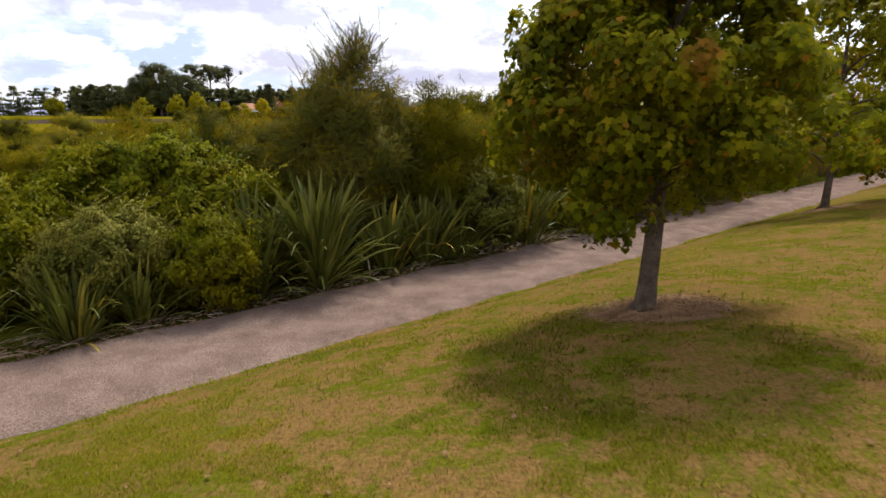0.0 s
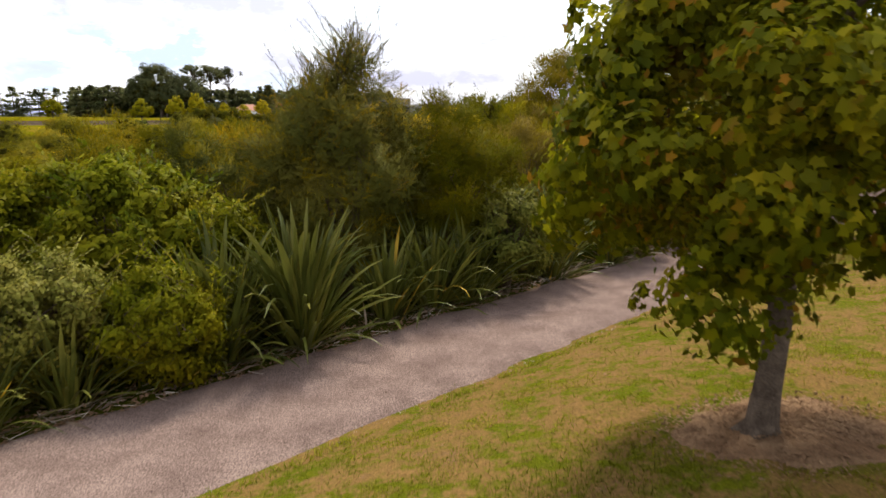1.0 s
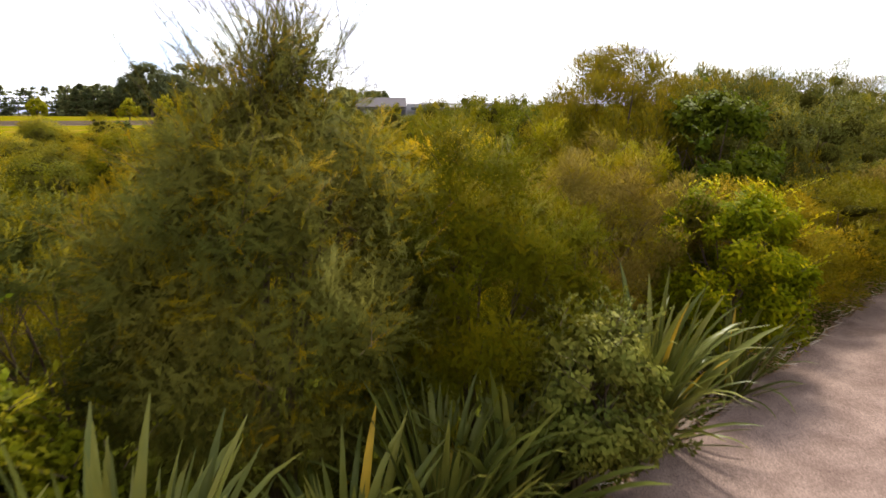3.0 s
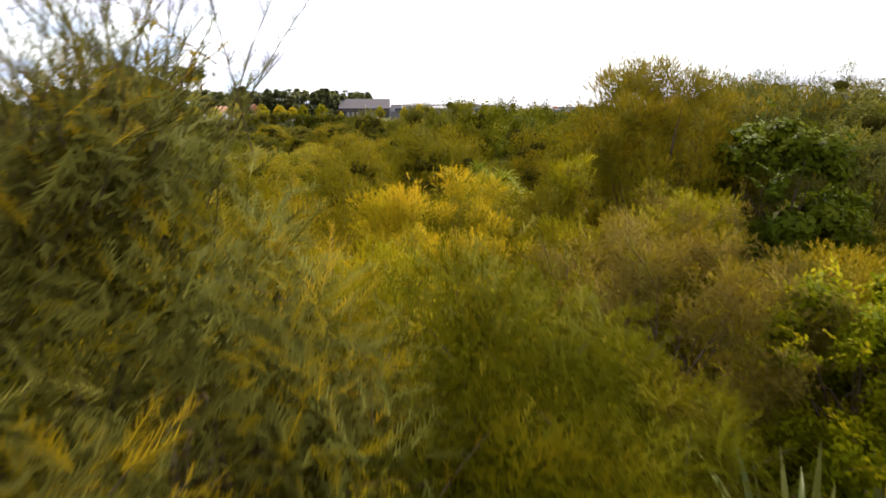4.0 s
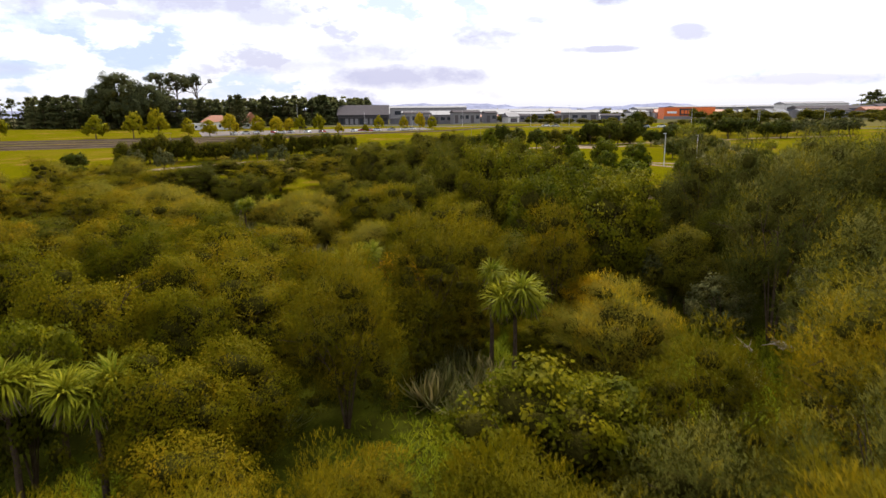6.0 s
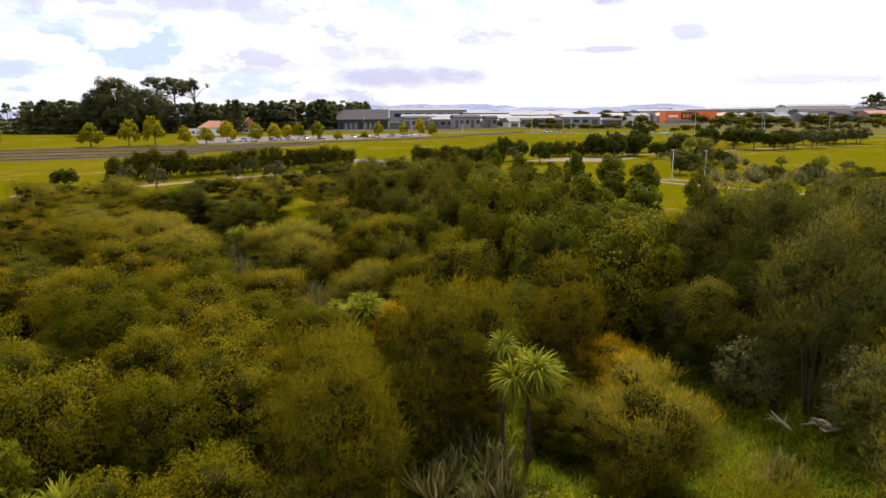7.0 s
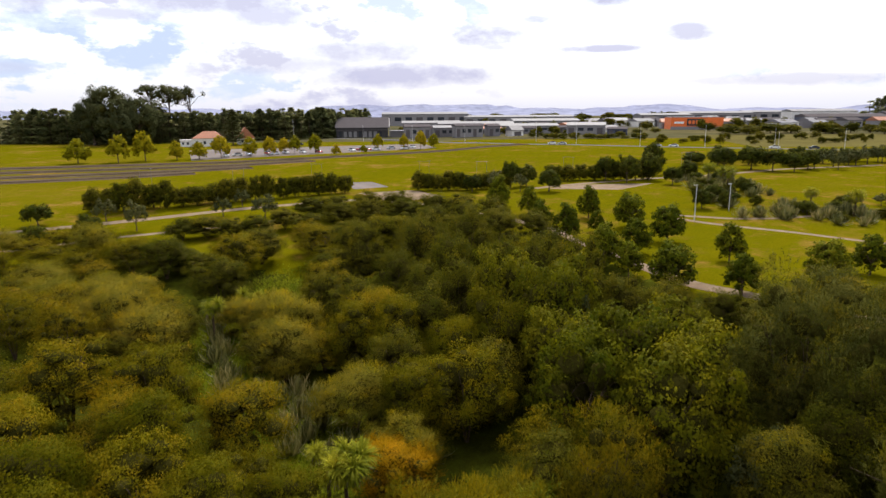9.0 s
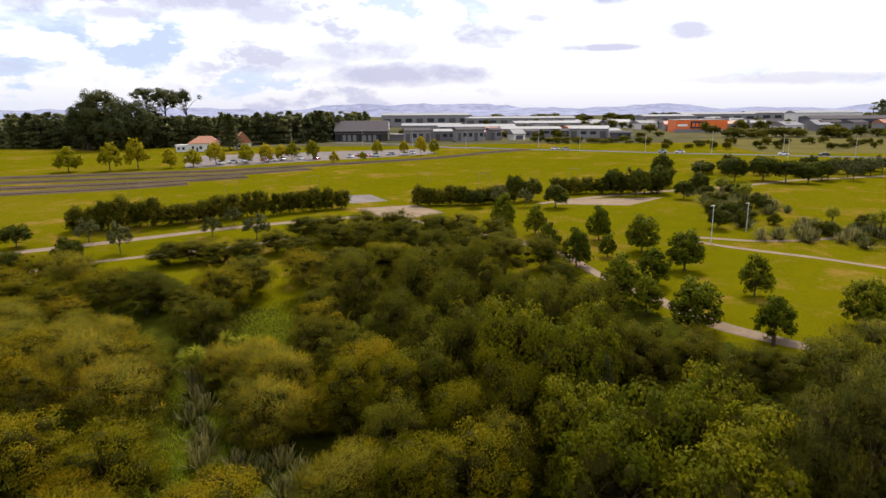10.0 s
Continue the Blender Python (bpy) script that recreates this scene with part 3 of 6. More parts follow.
def build_ground():
    xs = sorted([-v for v in steps(14, 4600, 0.8, 1.055)] + list(np.arange(-13.5, 33.6, 0.5)) + steps(34, 4600, 0.8, 1.055))
    ys = sorted([-v for v in steps(6, 900, 0.8, 1.15)] + list(np.arange(-5.5, 42.1, 0.5)) + list(np.arange(43.5, 260, 1.8)) + steps(262, 4700, 3.0, 1.06))
    X, Y = np.meshgrid(np.array(xs), np.array(ys))
    Z = ground_at(X, Y)
    nx, ny = len(xs), len(ys)
    i = np.arange(ny - 1)[:, None] * nx + np.arange(nx - 1)[None]
    faces = np.stack([i, i + 1, i + 1 + nx, i + nx], -1).reshape(-1, 4)
    cx, cy = ((X[:-1, :-1] + X[1:, 1:]) / 2).reshape(-1), ((Y[:-1, :-1] + Y[1:, 1:]) / 2).reshape(-1)
    d = beside(cx, cy)
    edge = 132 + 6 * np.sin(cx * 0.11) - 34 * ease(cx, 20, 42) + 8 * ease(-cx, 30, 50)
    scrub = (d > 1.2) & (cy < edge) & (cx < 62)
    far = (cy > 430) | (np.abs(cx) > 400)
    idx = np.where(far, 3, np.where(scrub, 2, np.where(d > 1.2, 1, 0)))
    idx = np.where((idx == 0) & (cx > 45), 1, idx)
    me = bpy.data.meshes.new("ground")
    me.from_pydata(np.stack([X, Y, Z], -1).reshape(-1, 3).tolist(), [], faces.tolist())
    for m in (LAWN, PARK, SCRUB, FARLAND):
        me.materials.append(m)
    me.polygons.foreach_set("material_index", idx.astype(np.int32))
    me.polygons.foreach_set("use_smooth", np.ones(len(faces), bool))
    return tagged(new("ground", me), "sloping lawn, bushy gully and open park grass", "ground", kind="structure")


build_ground()


def drape(name, pts, width, lift, mat, label, category="path", step=1.0, ragged=0.0, thick=0.06, seed=1):
    """A strip that follows the ground along a line."""
    rng = np.random.default_rng(seed)
    P = [Vector(p) for p in pts]
    line = []
    for a, b in zip(P, P[1:]):
        n = max(1, int((b - a).length / step))
        line += [a.lerp(b, k / n) for k in range(n)]
    line.append(P[-1])
    for _ in range(int(6)):
        line = [line[0]] + [(a + b * 2 + c) / 4 for a, b, c in zip(line, line[1:], line[2:])] + [line[-1]]
    g, m = Geo(), 9
    for i, p in enumerate(line):
        way = (line[min(i + 1, len(line) - 1)] - line[max(i - 1, 0)]).normalized()
        side = Vector((way.y, -way.x))
        for k in range(m):
            u = k / (m - 1) - 0.5
            o = u * width + (ragged * 2.2 * noise.noise((p.x * 0.8, p.y * 0.8, 5.0 * k)) if k in (0, 1, m - 2, m - 1) else 0)
            x, y = p.x + side.x * o, p.y + side.y * o
            g.v.append((x, y, gz(x, y) + (lift if 0 < k < m - 1 else -thick)))
    for i in range(len(line) - 1):
        for k in range(m - 1):
            a = i * m + k
            g.f.append((a, a + 1, a + m + 1, a + m))
    ob = part(name, g, mat)
    for poly in ob.data.polygons:
        poly.use_smooth = True
    return tagged(ob, label, category, kind="structure")


def patch(name, corners, lift, mat, label, category, cells=10):
    """A four-cornered sheet laid on the ground."""
    A, B, C, D = [Vector(c) for c in corners]
    g = Geo()
    for j in range(cells + 1):
        for i in range(cells + 1):
            p = A.lerp(B, i / cells).lerp(D.lerp(C, i / cells), j / cells)
            edge = i in (0, cells) or j in (0, cells)
            g.v.append((p.x, p.y, gz(p.x, p.y) + (-0.05 if edge else lift)))
    for j in range(cells):
        for i in range(cells):
            a = j * (cells + 1) + i
            g.f.append((a, a + 1, a + cells + 2, a + cells + 1))
    return tagged(part(name, g, mat), label, category, kind="structure")


NEAR = (Vector((-2.52, 11.32)), Vector((0.7235, 0.6902)))           # the near path's line
drape("path_near", [NEAR[0] + NEAR[1] * s for s in (-30, -15, 0, 15, 30, 50, 75)], 3.05, 0.075, GRAVEL, "compacted pinkish gravel footpath beside the bush", "path", 0.35, 0.10)
drape("path_park", [(52, 92), (44, 100), (37.5, 107), (33, 115.4), (28.9, 128), (24.8, 138), (22.5, 151), (15, 162), (4, 172), (-4, 180)], 2.2, 0.05, PALEPATH, "pale gravel footpath winding between young trees")
drape("path_white", [(46.5, 158.5), (50, 154.5), (56, 150.3), (63, 145.8), (70, 138.5), (84, 126)], 1.5, 0.06, PALEPATH, "narrow pale concrete footpath across the park")
drape("path_branch", [(47, 160.5), (52, 159), (57, 157), (66, 157), (76, 159), (88, 162), (110, 166)], 1.4, 0.06, PALEPATH, "narrow pale footpath past the flax beds")
drape("path_left", [(-90, 137), (-69, 147), (-59.5, 154), (-47.5, 158), (-35, 161), (-26, 166)], 1.5, 0.06, PALEPATH, "narrow pale footpath across mown grass")
drape("path_hedge", [(-84, 157), (-65, 164.5), (-52, 170), (-39, 175.5), (-26, 180), (-17, 183.5), (-6, 187)], 2.6, 0.06, PALEPATH, "worn gravel path along a hedge")
drape("path_trees", [(26, 196), (40, 204), (60, 214), (76, 219), (95, 228), (110, 236), (150, 246)], 2.6, 0.06, PALEPATH, "worn gravel path under round trees")
patch("gravel_pad", [(-18.6, 196), (-3.5, 201), (4, 188), (-8, 178)], 0.08, PALEPATH, "bare pale gravel clearing in the park", "gravel")
patch("court_pad", [(-22.7, 219), (-16, 220), (-10, 207.3), (-20, 202.5)], 0.09, PAVE, "flat sandy court beside the hedge", "court")
patch("worn_patch", [(28, 194), (36, 202), (60, 204), (46, 190)], 0.05, PALEPATH, "worn earth under the park trees", "earth", 14)
patch("car_park", [(-95, 289), (8, 364), (2, 404), (-122, 362)], 0.08, PAVE, "wide pale paved car park", "car park", 14)
patch("dry_field", [(150, 335), (300, 320), (330, 470), (175, 470)], 0.06, DRYFIELD, "dry brownish grass field", "field", 14)
drape("road", [(-60, 470), (-10, 440), (20, 400), (52, 376), (72, 372), (117, 344), (150, 329), (192, 308), (280, 270)], 7.0, 0.06, ASPHALT, "grey asphalt road behind the playing field", "road", 4.0)
for k, (line, w) in enumerate((([(-175, 258), (-145, 266), (-102, 276.6), (-74, 284), (-14, 321), (51, 376)], 5.0),
                               ([(-175, 243), (-136, 252), (-70, 271), (-45, 288)], 5.0), ([(-170, 226), (-127, 238), (-83, 252.5), (-62, 264)], 5.5), ([(-160, 212), (-119, 226), (-93, 236), (-76, 247)], 4.5))):
    drape("terrace_bed", line, w + 5.0, 0.3, BED, "brown bark bed behind a low terrace wall", "planting bed", 4.0, 0.0, 0.3)
    P = [Vector(p) for p in line]
    wall = Geo()
    off = w * 0.55
    for a, b in zip(P, P[1:]):
        n = max(1, int((b - a).length / 6))
        side = Vector(((b - a).y, -(b - a).x)).normalized() * off
        for i in range(n):
            q0, q1 = a.lerp(b, i / n) + side, a.lerp(b, (i + 1) / n) + side
            s = len(wall.v)
            for q in (q0, q1):
                t = side.normalized() * 0.2
                for o in (-1, 1):
                    for z in (-0.4, 0.42):
                        wall.v.append((q.x + t.x * o, q.y + t.y * o, gz(q.x, q.y) + z))
            wall.f += [(s, s + 1, s + 5, s + 4), (s + 2, s + 6, s + 7, s + 3), (s + 1, s + 3, s + 7, s + 5), (s, s + 2, s + 3, s + 1), (s + 4, s + 5, s + 7, s + 6)]
    tagged(part("terrace_wall", wall, DARKPOST), "long low dark timber retaining wall on the grass", "wall", "terrace walls")


# ---------------------------------------------------------------- plants: the kinds
def leafy(seed, R, H, low, count, lump, n, template, size, mat, tip=None, up=None, droop=0.25, stem=0.045, stemcount=6, trunk=0.0, subs=20, core=0.58, flat=0.85, ragged=0.24, share=0.5, shape=None, full=None):
    """The meshes of one bush or tree: stems (or a trunk) and a crown. shape: the crown's width by height, from 0 to 1."""
    rng = np.random.default_rng(seed)
    C, s, D = lumps(rng, count, R, low, H, lump, full or (1.6 if trunk else 1.75))
    C += rng.normal(0, 0.05 * R, C.shape)
    if shape:
        C[:, :2] *= np.interp((C[:, 2] - low) / (H - low), np.linspace(0, 1, len(shape)), shape)[:, None]
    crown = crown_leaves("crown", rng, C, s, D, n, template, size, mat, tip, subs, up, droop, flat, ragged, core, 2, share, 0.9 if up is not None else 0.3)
    if trunk:
        g = Geo()
        bend = rng.normal(0, 0.012 * H, 2)
        head = max(low * 1.15, H * 0.3)
        g.tube([(0, 0, -0.2), (0, 0, 0.15), (bend[0] * 0.4, bend[1] * 0.4, head * 0.6), (bend[0], bend[1], head), (bend[0] * 1.3, bend[1] * 1.3, H * 0.72)],
               [trunk * 1.5, trunk * 1.15, trunk * 0.9, trunk * 0.75, trunk * 0.2], 8)
        for k in range(7):
            a = k * 2.4 + rng.uniform(0, 0.7)
            z0 = head * rng.uniform(0.8, 1.25)
            e = (math.cos(a) * R * 0.7, math.sin(a) * R * 0.7, z0 + (H - z0) * rng.uniform(0.3, 0.65))
            g.tube([(bend[0], bend[1], z0), ((bend[0] + e[0]) * 0.45, (bend[1] + e[1]) * 0.45, z0 + (e[2] - z0) * 0.6), e], [trunk * 0.5, trunk * 0.32, trunk * 0.08], 5)
        woody = ("trunk", g.mesh("trunk"), BARK)
    else:
        woody = ("trunk", stems(rng, R, H, stemcount, stem).mesh("trunk"), TWIG)
    return [woody, ("crown", crown, mat)]


def wands(rng, base, n, length, lean, template, size, per=16):
    """Long feathery shoots above a crown: their twigs as one mesh and their stalks."""
    P, Y, N, S, g = [], [], [], [], Geo()
    for k in range(n):
        a = rng.uniform(0, 6.28)
        p = np.array(base[k % len(base)]) + rng.normal(0, 0.18, 3)
        way = unit(np.array([math.cos(a) * lean, math.sin(a) * lean, 1.0]) + rng.normal(0, 0.15, 3))
        l = length * rng.uniform(0.6, 1.2)
        sag = np.array([math.cos(a), math.sin(a), -0.3]) * l * 0.18
        pts = [p + way * l * u + sag * u * u for u in np.linspace(0, 1, 5)]
        g.tube(pts, [0.005, 0.004, 0.0035, 0.003, 0.0015], 3)
        for u in np.linspace(0.12, 1.0, per):
            P.append(p + way * l * u + sag * u * u)
            Y.append(way + rng.normal(0, 0.62, 3) * (1.1 - 0.6 * u))
            N.append(rng.normal(0, 1, 3))
            S.append(size * rng.uniform(0.7, 1.3) * (1.15 - 0.5 * u))
    P = np.array(P)
    return stamp("shoot_leaves", *template, P, Y, N, np.array(S), unit(P - np.mean(P, 0) * np.array([1, 1, 0.6]) + rng.normal(0, 0.3, P.shape))), g


FINE, MID, COARSE, SPRAY = sprig(12, 0.030, 3, 0.55), sprig(7, 0.075, 4, 0.55), sprig(4, 0.12, 5, 0.55), sprig(5, 0.04, 8, 0.4)


def kind_set(seed, count, nl, lump, n, template, size, mat, tip=None, low=0.1, **more):
    """Variants for the near gully, then lighter ones for the far side."""
    near = [leafy(seed + i, 2.2, 5.0, low, nl, lump, n, template, size, mat, tip, **more) for i in range(count)]
    far = [leafy(seed + 5 + i, 2.2, 5.0, low, nl, lump, int(n * 0.6), template, size * 1.15, mat, tip, **more) for i in range(max(1, count - 1))]
    return near, far


KINDS = {
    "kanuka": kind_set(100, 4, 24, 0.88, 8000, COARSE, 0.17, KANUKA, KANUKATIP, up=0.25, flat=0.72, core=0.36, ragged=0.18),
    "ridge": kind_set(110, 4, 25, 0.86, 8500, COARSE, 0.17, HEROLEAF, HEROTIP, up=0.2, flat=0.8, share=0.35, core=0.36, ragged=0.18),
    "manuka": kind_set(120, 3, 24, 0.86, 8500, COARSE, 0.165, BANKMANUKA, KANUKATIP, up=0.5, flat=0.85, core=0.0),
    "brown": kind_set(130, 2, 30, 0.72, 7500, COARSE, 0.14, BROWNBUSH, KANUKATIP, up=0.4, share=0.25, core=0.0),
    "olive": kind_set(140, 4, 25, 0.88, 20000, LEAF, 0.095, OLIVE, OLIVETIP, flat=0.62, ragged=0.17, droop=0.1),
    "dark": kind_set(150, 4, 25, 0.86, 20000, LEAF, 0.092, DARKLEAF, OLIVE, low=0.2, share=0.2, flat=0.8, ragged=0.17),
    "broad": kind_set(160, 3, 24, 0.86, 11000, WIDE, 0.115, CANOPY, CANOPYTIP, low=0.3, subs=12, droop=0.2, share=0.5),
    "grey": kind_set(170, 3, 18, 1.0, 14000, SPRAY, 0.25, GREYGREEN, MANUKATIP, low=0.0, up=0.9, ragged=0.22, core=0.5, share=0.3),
    "gold": kind_set(180, 2, 18, 1.0, 10000, SPRAY, 0.25, GOLD, None, low=0.0, up=0.8, ragged=0.22, core=0.5),
    "silver": kind_set(190, 2, 26, 0.62, 6000, LEAF, 0.16, SILVERLEAF, None, low=0.2, droop=0.3, core=0.4),
}
WORDS = {"ridge": ("kanuka_tree", "tree", "tall dark olive kanuka on the gully's far bank"), "kanuka": ("kanuka_tree", "tree", "feathery dark olive kanuka crown in the gully bush"), "manuka": ("manuka_bush", "bush", "dense yellow-green manuka bush with fine upright twigs"),
         "brown": ("brown_shrub", "bush", "rounded brownish shrub with fine dry-looking twigs"), "olive": ("gully_tree", "tree", "rounded olive-green native tree in the gully"),
         "dark": ("dark_tree", "tree", "dense dark green native tree in the gully"), "broad": ("broadleaf_tree", "tree", "bright green broadleaf tree with clumped glossy leaves"),
         "grey": ("willowy_shrub", "bush", "soft grey-green rounded shrub with yellowish tips"), "gold": ("golden_shrub", "bush", "golden-yellow rounded shrub beside the stream"),
         "silver": ("silver_shrub", "bush", "silvery grey-leaved shrub among darker bush")}
turns = random.Random(5)


def plant(kind, x, y, top, r, variant=None):
    """A bush of that kind whose crown ends at the height top and is r wide to each side."""
    made = KINDS[kind][0 if y < 82 else 1]
    parts = made[turns.randrange(len(made)) if variant is None else variant]
    name, category, label = WORDS[kind]
    z = gz(x, y)
    h = max(1.2, top - z)
    root = thing(name, x, y, z, turns.uniform(0, 360), label, category, "bush plants")
    root.scale = (r / 2.05, r / 2.05 * turns.uniform(0.9, 1.1), h / 4.9)
    for pname, me, mat in parts:
        part(pname, me, mat, root)
    return root


# the big feathery kanuka beside the path, and the dome next to it
def hero_kanuka(x, y, top):
    rng = np.random.default_rng(7)
    root = thing("kanuka_tree", x, y, gz(x, y), 0, "tall feathery kanuka with wispy shoots above its dark crown", "tree", "bush plants")
    H = top - gz(x, y)
    C, s, D = lumps(rng, 96, 2.15, 0.0, H * 0.83, 0.52, 1.75)
    C[:, :2] *= np.clip(1.14 - 0.36 * C[:, 2:3] / H, 0.45, 1.2)
    C[:, 0] += 0.15 * np.clip(C[:, 2] / H, 0, 1)
    face = np.array([(0.2, -1.35, 3.3), (-0.6, -1.3, 3.6), (0.8, -1.1, 2.9), (-0.2, -1.5, 2.6), (0.5, -1.2, 3.9), (-1.1, -1.1, 3.0)]) - np.array([0, 0, gz(x, y)])
    C, s, D = np.concatenate([C, face]), np.concatenate([s, np.full(6, 0.55)]), np.concatenate([D, np.tile([0.0, -0.9, 0.4], (6, 1))])
    part("trunk", stems(rng, 1.7, H * 0.85, 7, 0.09, 0.7, 4), TWIG, root)
    part("crown", crown_leaves("crown", rng, C, s, D, 17000, FINE, 0.21, HEROLEAF, KANUKATIP, 26, -0.1, 0.2, 0.9, 0.34, 0.0, 3, 0.25, 2.6, NARROW), HEROLEAF, root)
    base = [tuple(c + np.array([0, 0, 0.25])) for c in C[(C[:, 2] > H * 0.52) & (C[:, 0] < 0.6)]]
    leaves, stalks = wands(rng, base, 60, 0.5, 0.4, MID, 0.12, 20)
    high = [tuple(c) for c in C[(C[:, 2] > H * 0.70) & (C[:, 0] < 0.6) & (C[:, 0] > -0.7)]] + [(0.2, 0.0, H * 0.82), (0.3, 0.1, H * 0.82), (0.0, 0.0, H * 0.80), (-0.7, -0.1, H * 0.72)]
    fine, tips = wands(rng, high, 150, 1.25, 0.34, FINE, 0.10, 60)
    part("shoot_leaves", fine, HEROLEAF, tagged(part("shoot_wood", tips, TWIG, root, "long wispy bare-stemmed shoots"), kind="stuff"))
    sprays, thin_wood = wands(rng, [tuple(c + d * r * 0.7) for c, d, r in zip(C, D, s) if c[2] > 0.36 * H], 110, 0.5, 1.0, MID, 0.12, 14)
    part("sprays", sprays, KANUKATIP, tagged(part("spray_wood", thin_wood, TWIG, root), kind="stuff"))
    shoots = tagged(part("shoot_wood", stalks, TWIG, root, "thin brown upright shoots"), kind="stuff")
    part("shoot_leaves", leaves, KANUKA, shoots)
    return root


hero_kanuka(-2.6, 17.5, 6.05)


def near_bush(name, x, y, top, r, seed, template, size, n, mat, label, mode="twig", droop=0.0, lump=0.5, count=40, shoots=0, tip=None, cone=0.0):
    rng = np.random.default_rng(seed)
    n, size = (int(n * 2.1), size * 0.72) if mode == "twig" else (int(n * 1.2), size * 1.35)
    z = gz(x, y)
    H = top - z
    root = thing(name, x, y, z, 0, label, "bush", "bush plants")
    C, s, D = lumps(rng, int(count * 1.3), r, 0.0, H * (0.93 if shoots else 0.97), lump * 0.9, 1.75)
    C += rng.normal(0, 0.07 * r, C.shape)
    C[:, :2] *= 1 + cone * (0.35 - C[:, 2:3] / H)
    if cone:                    # the middle of a tall crown, up to its tip
        k = 12
        axis = np.stack([rng.normal(0, 0.25, k), rng.normal(0, 0.25, k), np.linspace(0.3, 0.97, k) * H - 0.3], 1)
        C, s, D = np.concatenate([C, axis]), np.concatenate([s, np.linspace(0.9, 0.45, k)]), np.concatenate([D, np.tile([0, 0, 1.0], (k, 1))])
    part("trunk", stems(rng, r, H, 7, 0.035), TWIG, root)
    part("crown", crown_leaves("crown", rng, C, s, D, n, template, size, mat, tip, 30 if mode == "twig" else 14, -droop if mode == "twig" else None, droop, 0.9, 0.26, 0.0, 3, 0.5, 2.2, NARROW if mode == "twig" else None), mat, root)
    if mode == "flat":
        leaves, stalks = wands(rng, [tuple(c + d0 * s0 * 0.6) for c, d0, s0 in zip(C, D, s)], 170, 0.5, 1.0, LEAF, size, 16)
        part("shoot_leaves", leaves, mat, tagged(part("shoot_wood", stalks, TWIG, root), kind="stuff"))
    if shoots:
        base = [tuple(c + d0 * s0 * 0.75) for c, d0, s0 in zip(C, D, s) if c[2] > H * 0.3]
        leaves, stalks = wands(rng, base, shoots * 3, 0.30, 0.5, MID, 0.10, 9)
        st = tagged(part("shoot_wood", stalks, TWIG, root), kind="stuff")
        part("shoot_leaves", leaves, mat, st)
    return root


near_bush("kanuka_bush", -0.05, 18.1, 4.2, 1.65, 11, MID, 0.2, 10500, OLIVE, "rounded olive kanuka bush beside the tall one", shoots=30, tip=KANUKATIP)
near_bush("brown_shrub", 2.7, 22.6, 4.25, 2.0, 12, MID, 0.16, 11000, BROWNBUSH, "rounded brownish shrub with dense dry-looking twigs", droop=-0.3, lump=0.42, count=60, shoots=40, tip=KANUKATIP)
near_bush("manuka_bush", -1.5, 22.6, 3.55, 2.0, 13, MID, 0.2, 7000, MANUKA, "bright yellow-green manuka with upright feathery twigs", droop=-0.7, shoots=70, tip=MANUKATIP)
near_bush("manuka_bush", -4.4, 21.8, 4.1, 1.9, 14, MID, 0.2, 6000, MANUKA, "yellow-orange manuka with upright feathery twigs", droop=-0.7, shoots=50, tip=MANUKATIP)
near_bush("manuka_bush", 3.6, 26.2, 4.4, 2.1, 15, MID, 0.25, 6000, MANUKA, "dense yellow-green manuka behind a brownish shrub", droop=-0.5, shoots=50, tip=MANUKATIP)
near_bush("manuka_bush", -0.3, 27.3, 4.55, 2.3, 16, MID, 0.21, 6000, MANUKA, "wide yellow-green manuka with pale twig tips", droop=-0.5, shoots=60, tip=MANUKATIP)
near_bush("kanuka_tree", 4.8, 29.3, 6.8, 2.9, 17, MID, 0.22, 21000, KANUKA, "tall ragged kanuka rising above the bush", "twig", -0.6, 0.62, 80, shoots=50, tip=KANUKATIP, cone=0.4)
near_bush("kanuka_tree", 8.4, 31.2, 6.4, 2.9, 18, MID, 0.22, 14000, HEROLEAF, "olive-green kanuka behind a glossy broadleaf", "twig", -0.6, 0.62, 70, shoots=40, tip=KANUKATIP, cone=0.4)
near_bush("broadleaf_tree", 6.9, 27.4, 5.6, 1.7, 19, WIDE, 0.085, 15000, GLOSSLEAF, "dark glossy broadleaf tree among manuka", "flat", 0.3, 0.5, 34)
near_bush("broadleaf_bush", 4.9, 21.4, 3.4, 1.4, 21, LEAF, 0.066, 13000, BRIGHTLEAF, "leafy bright green bush by the path", "flat", 0.2, 0.38, 40)
near_bush("broadleaf_bush", 1.25, 17.1, 2.5, 0.95, 22, LEAF, 0.067, 8500, PALELEAF, "small leafy bush with pale shiny leaves by the path", "flat", 0.2, 0.3, 30)
near_bush("broadleaf_bush", -4.55, 12.05, 1.75, 0.95, 23, LEAF, 0.058, 10800, BROADLEAF, "small-leaved green bush at the path's edge", "flat", 0.2, 0.26, 50)
near_bush("broadleaf_bush", -6.1, 14.7, 3.25, 1.45, 24, LEAF, 0.095, 10800, GLOSSLEAF, "bright green leafy shrub with clumped leaves", "flat", 0.25, 0.40, 44)
near_bush("broadleaf_bush", -4.5, 14.6, 2.3, 1.1, 25, LEAF, 0.067, 8775, BROADLEAF, "dull green small-leaved shrub behind the flax", "flat", 0.2, 0.34, 40)
near_bush("broadleaf_bush", -6.35, 11.5, 2.05, 1.15, 26, LEAF, 0.055, 10800, PALELEAF, "greyish leafy shrub with tangled twigs", "flat", 0.2, 0.34, 46)
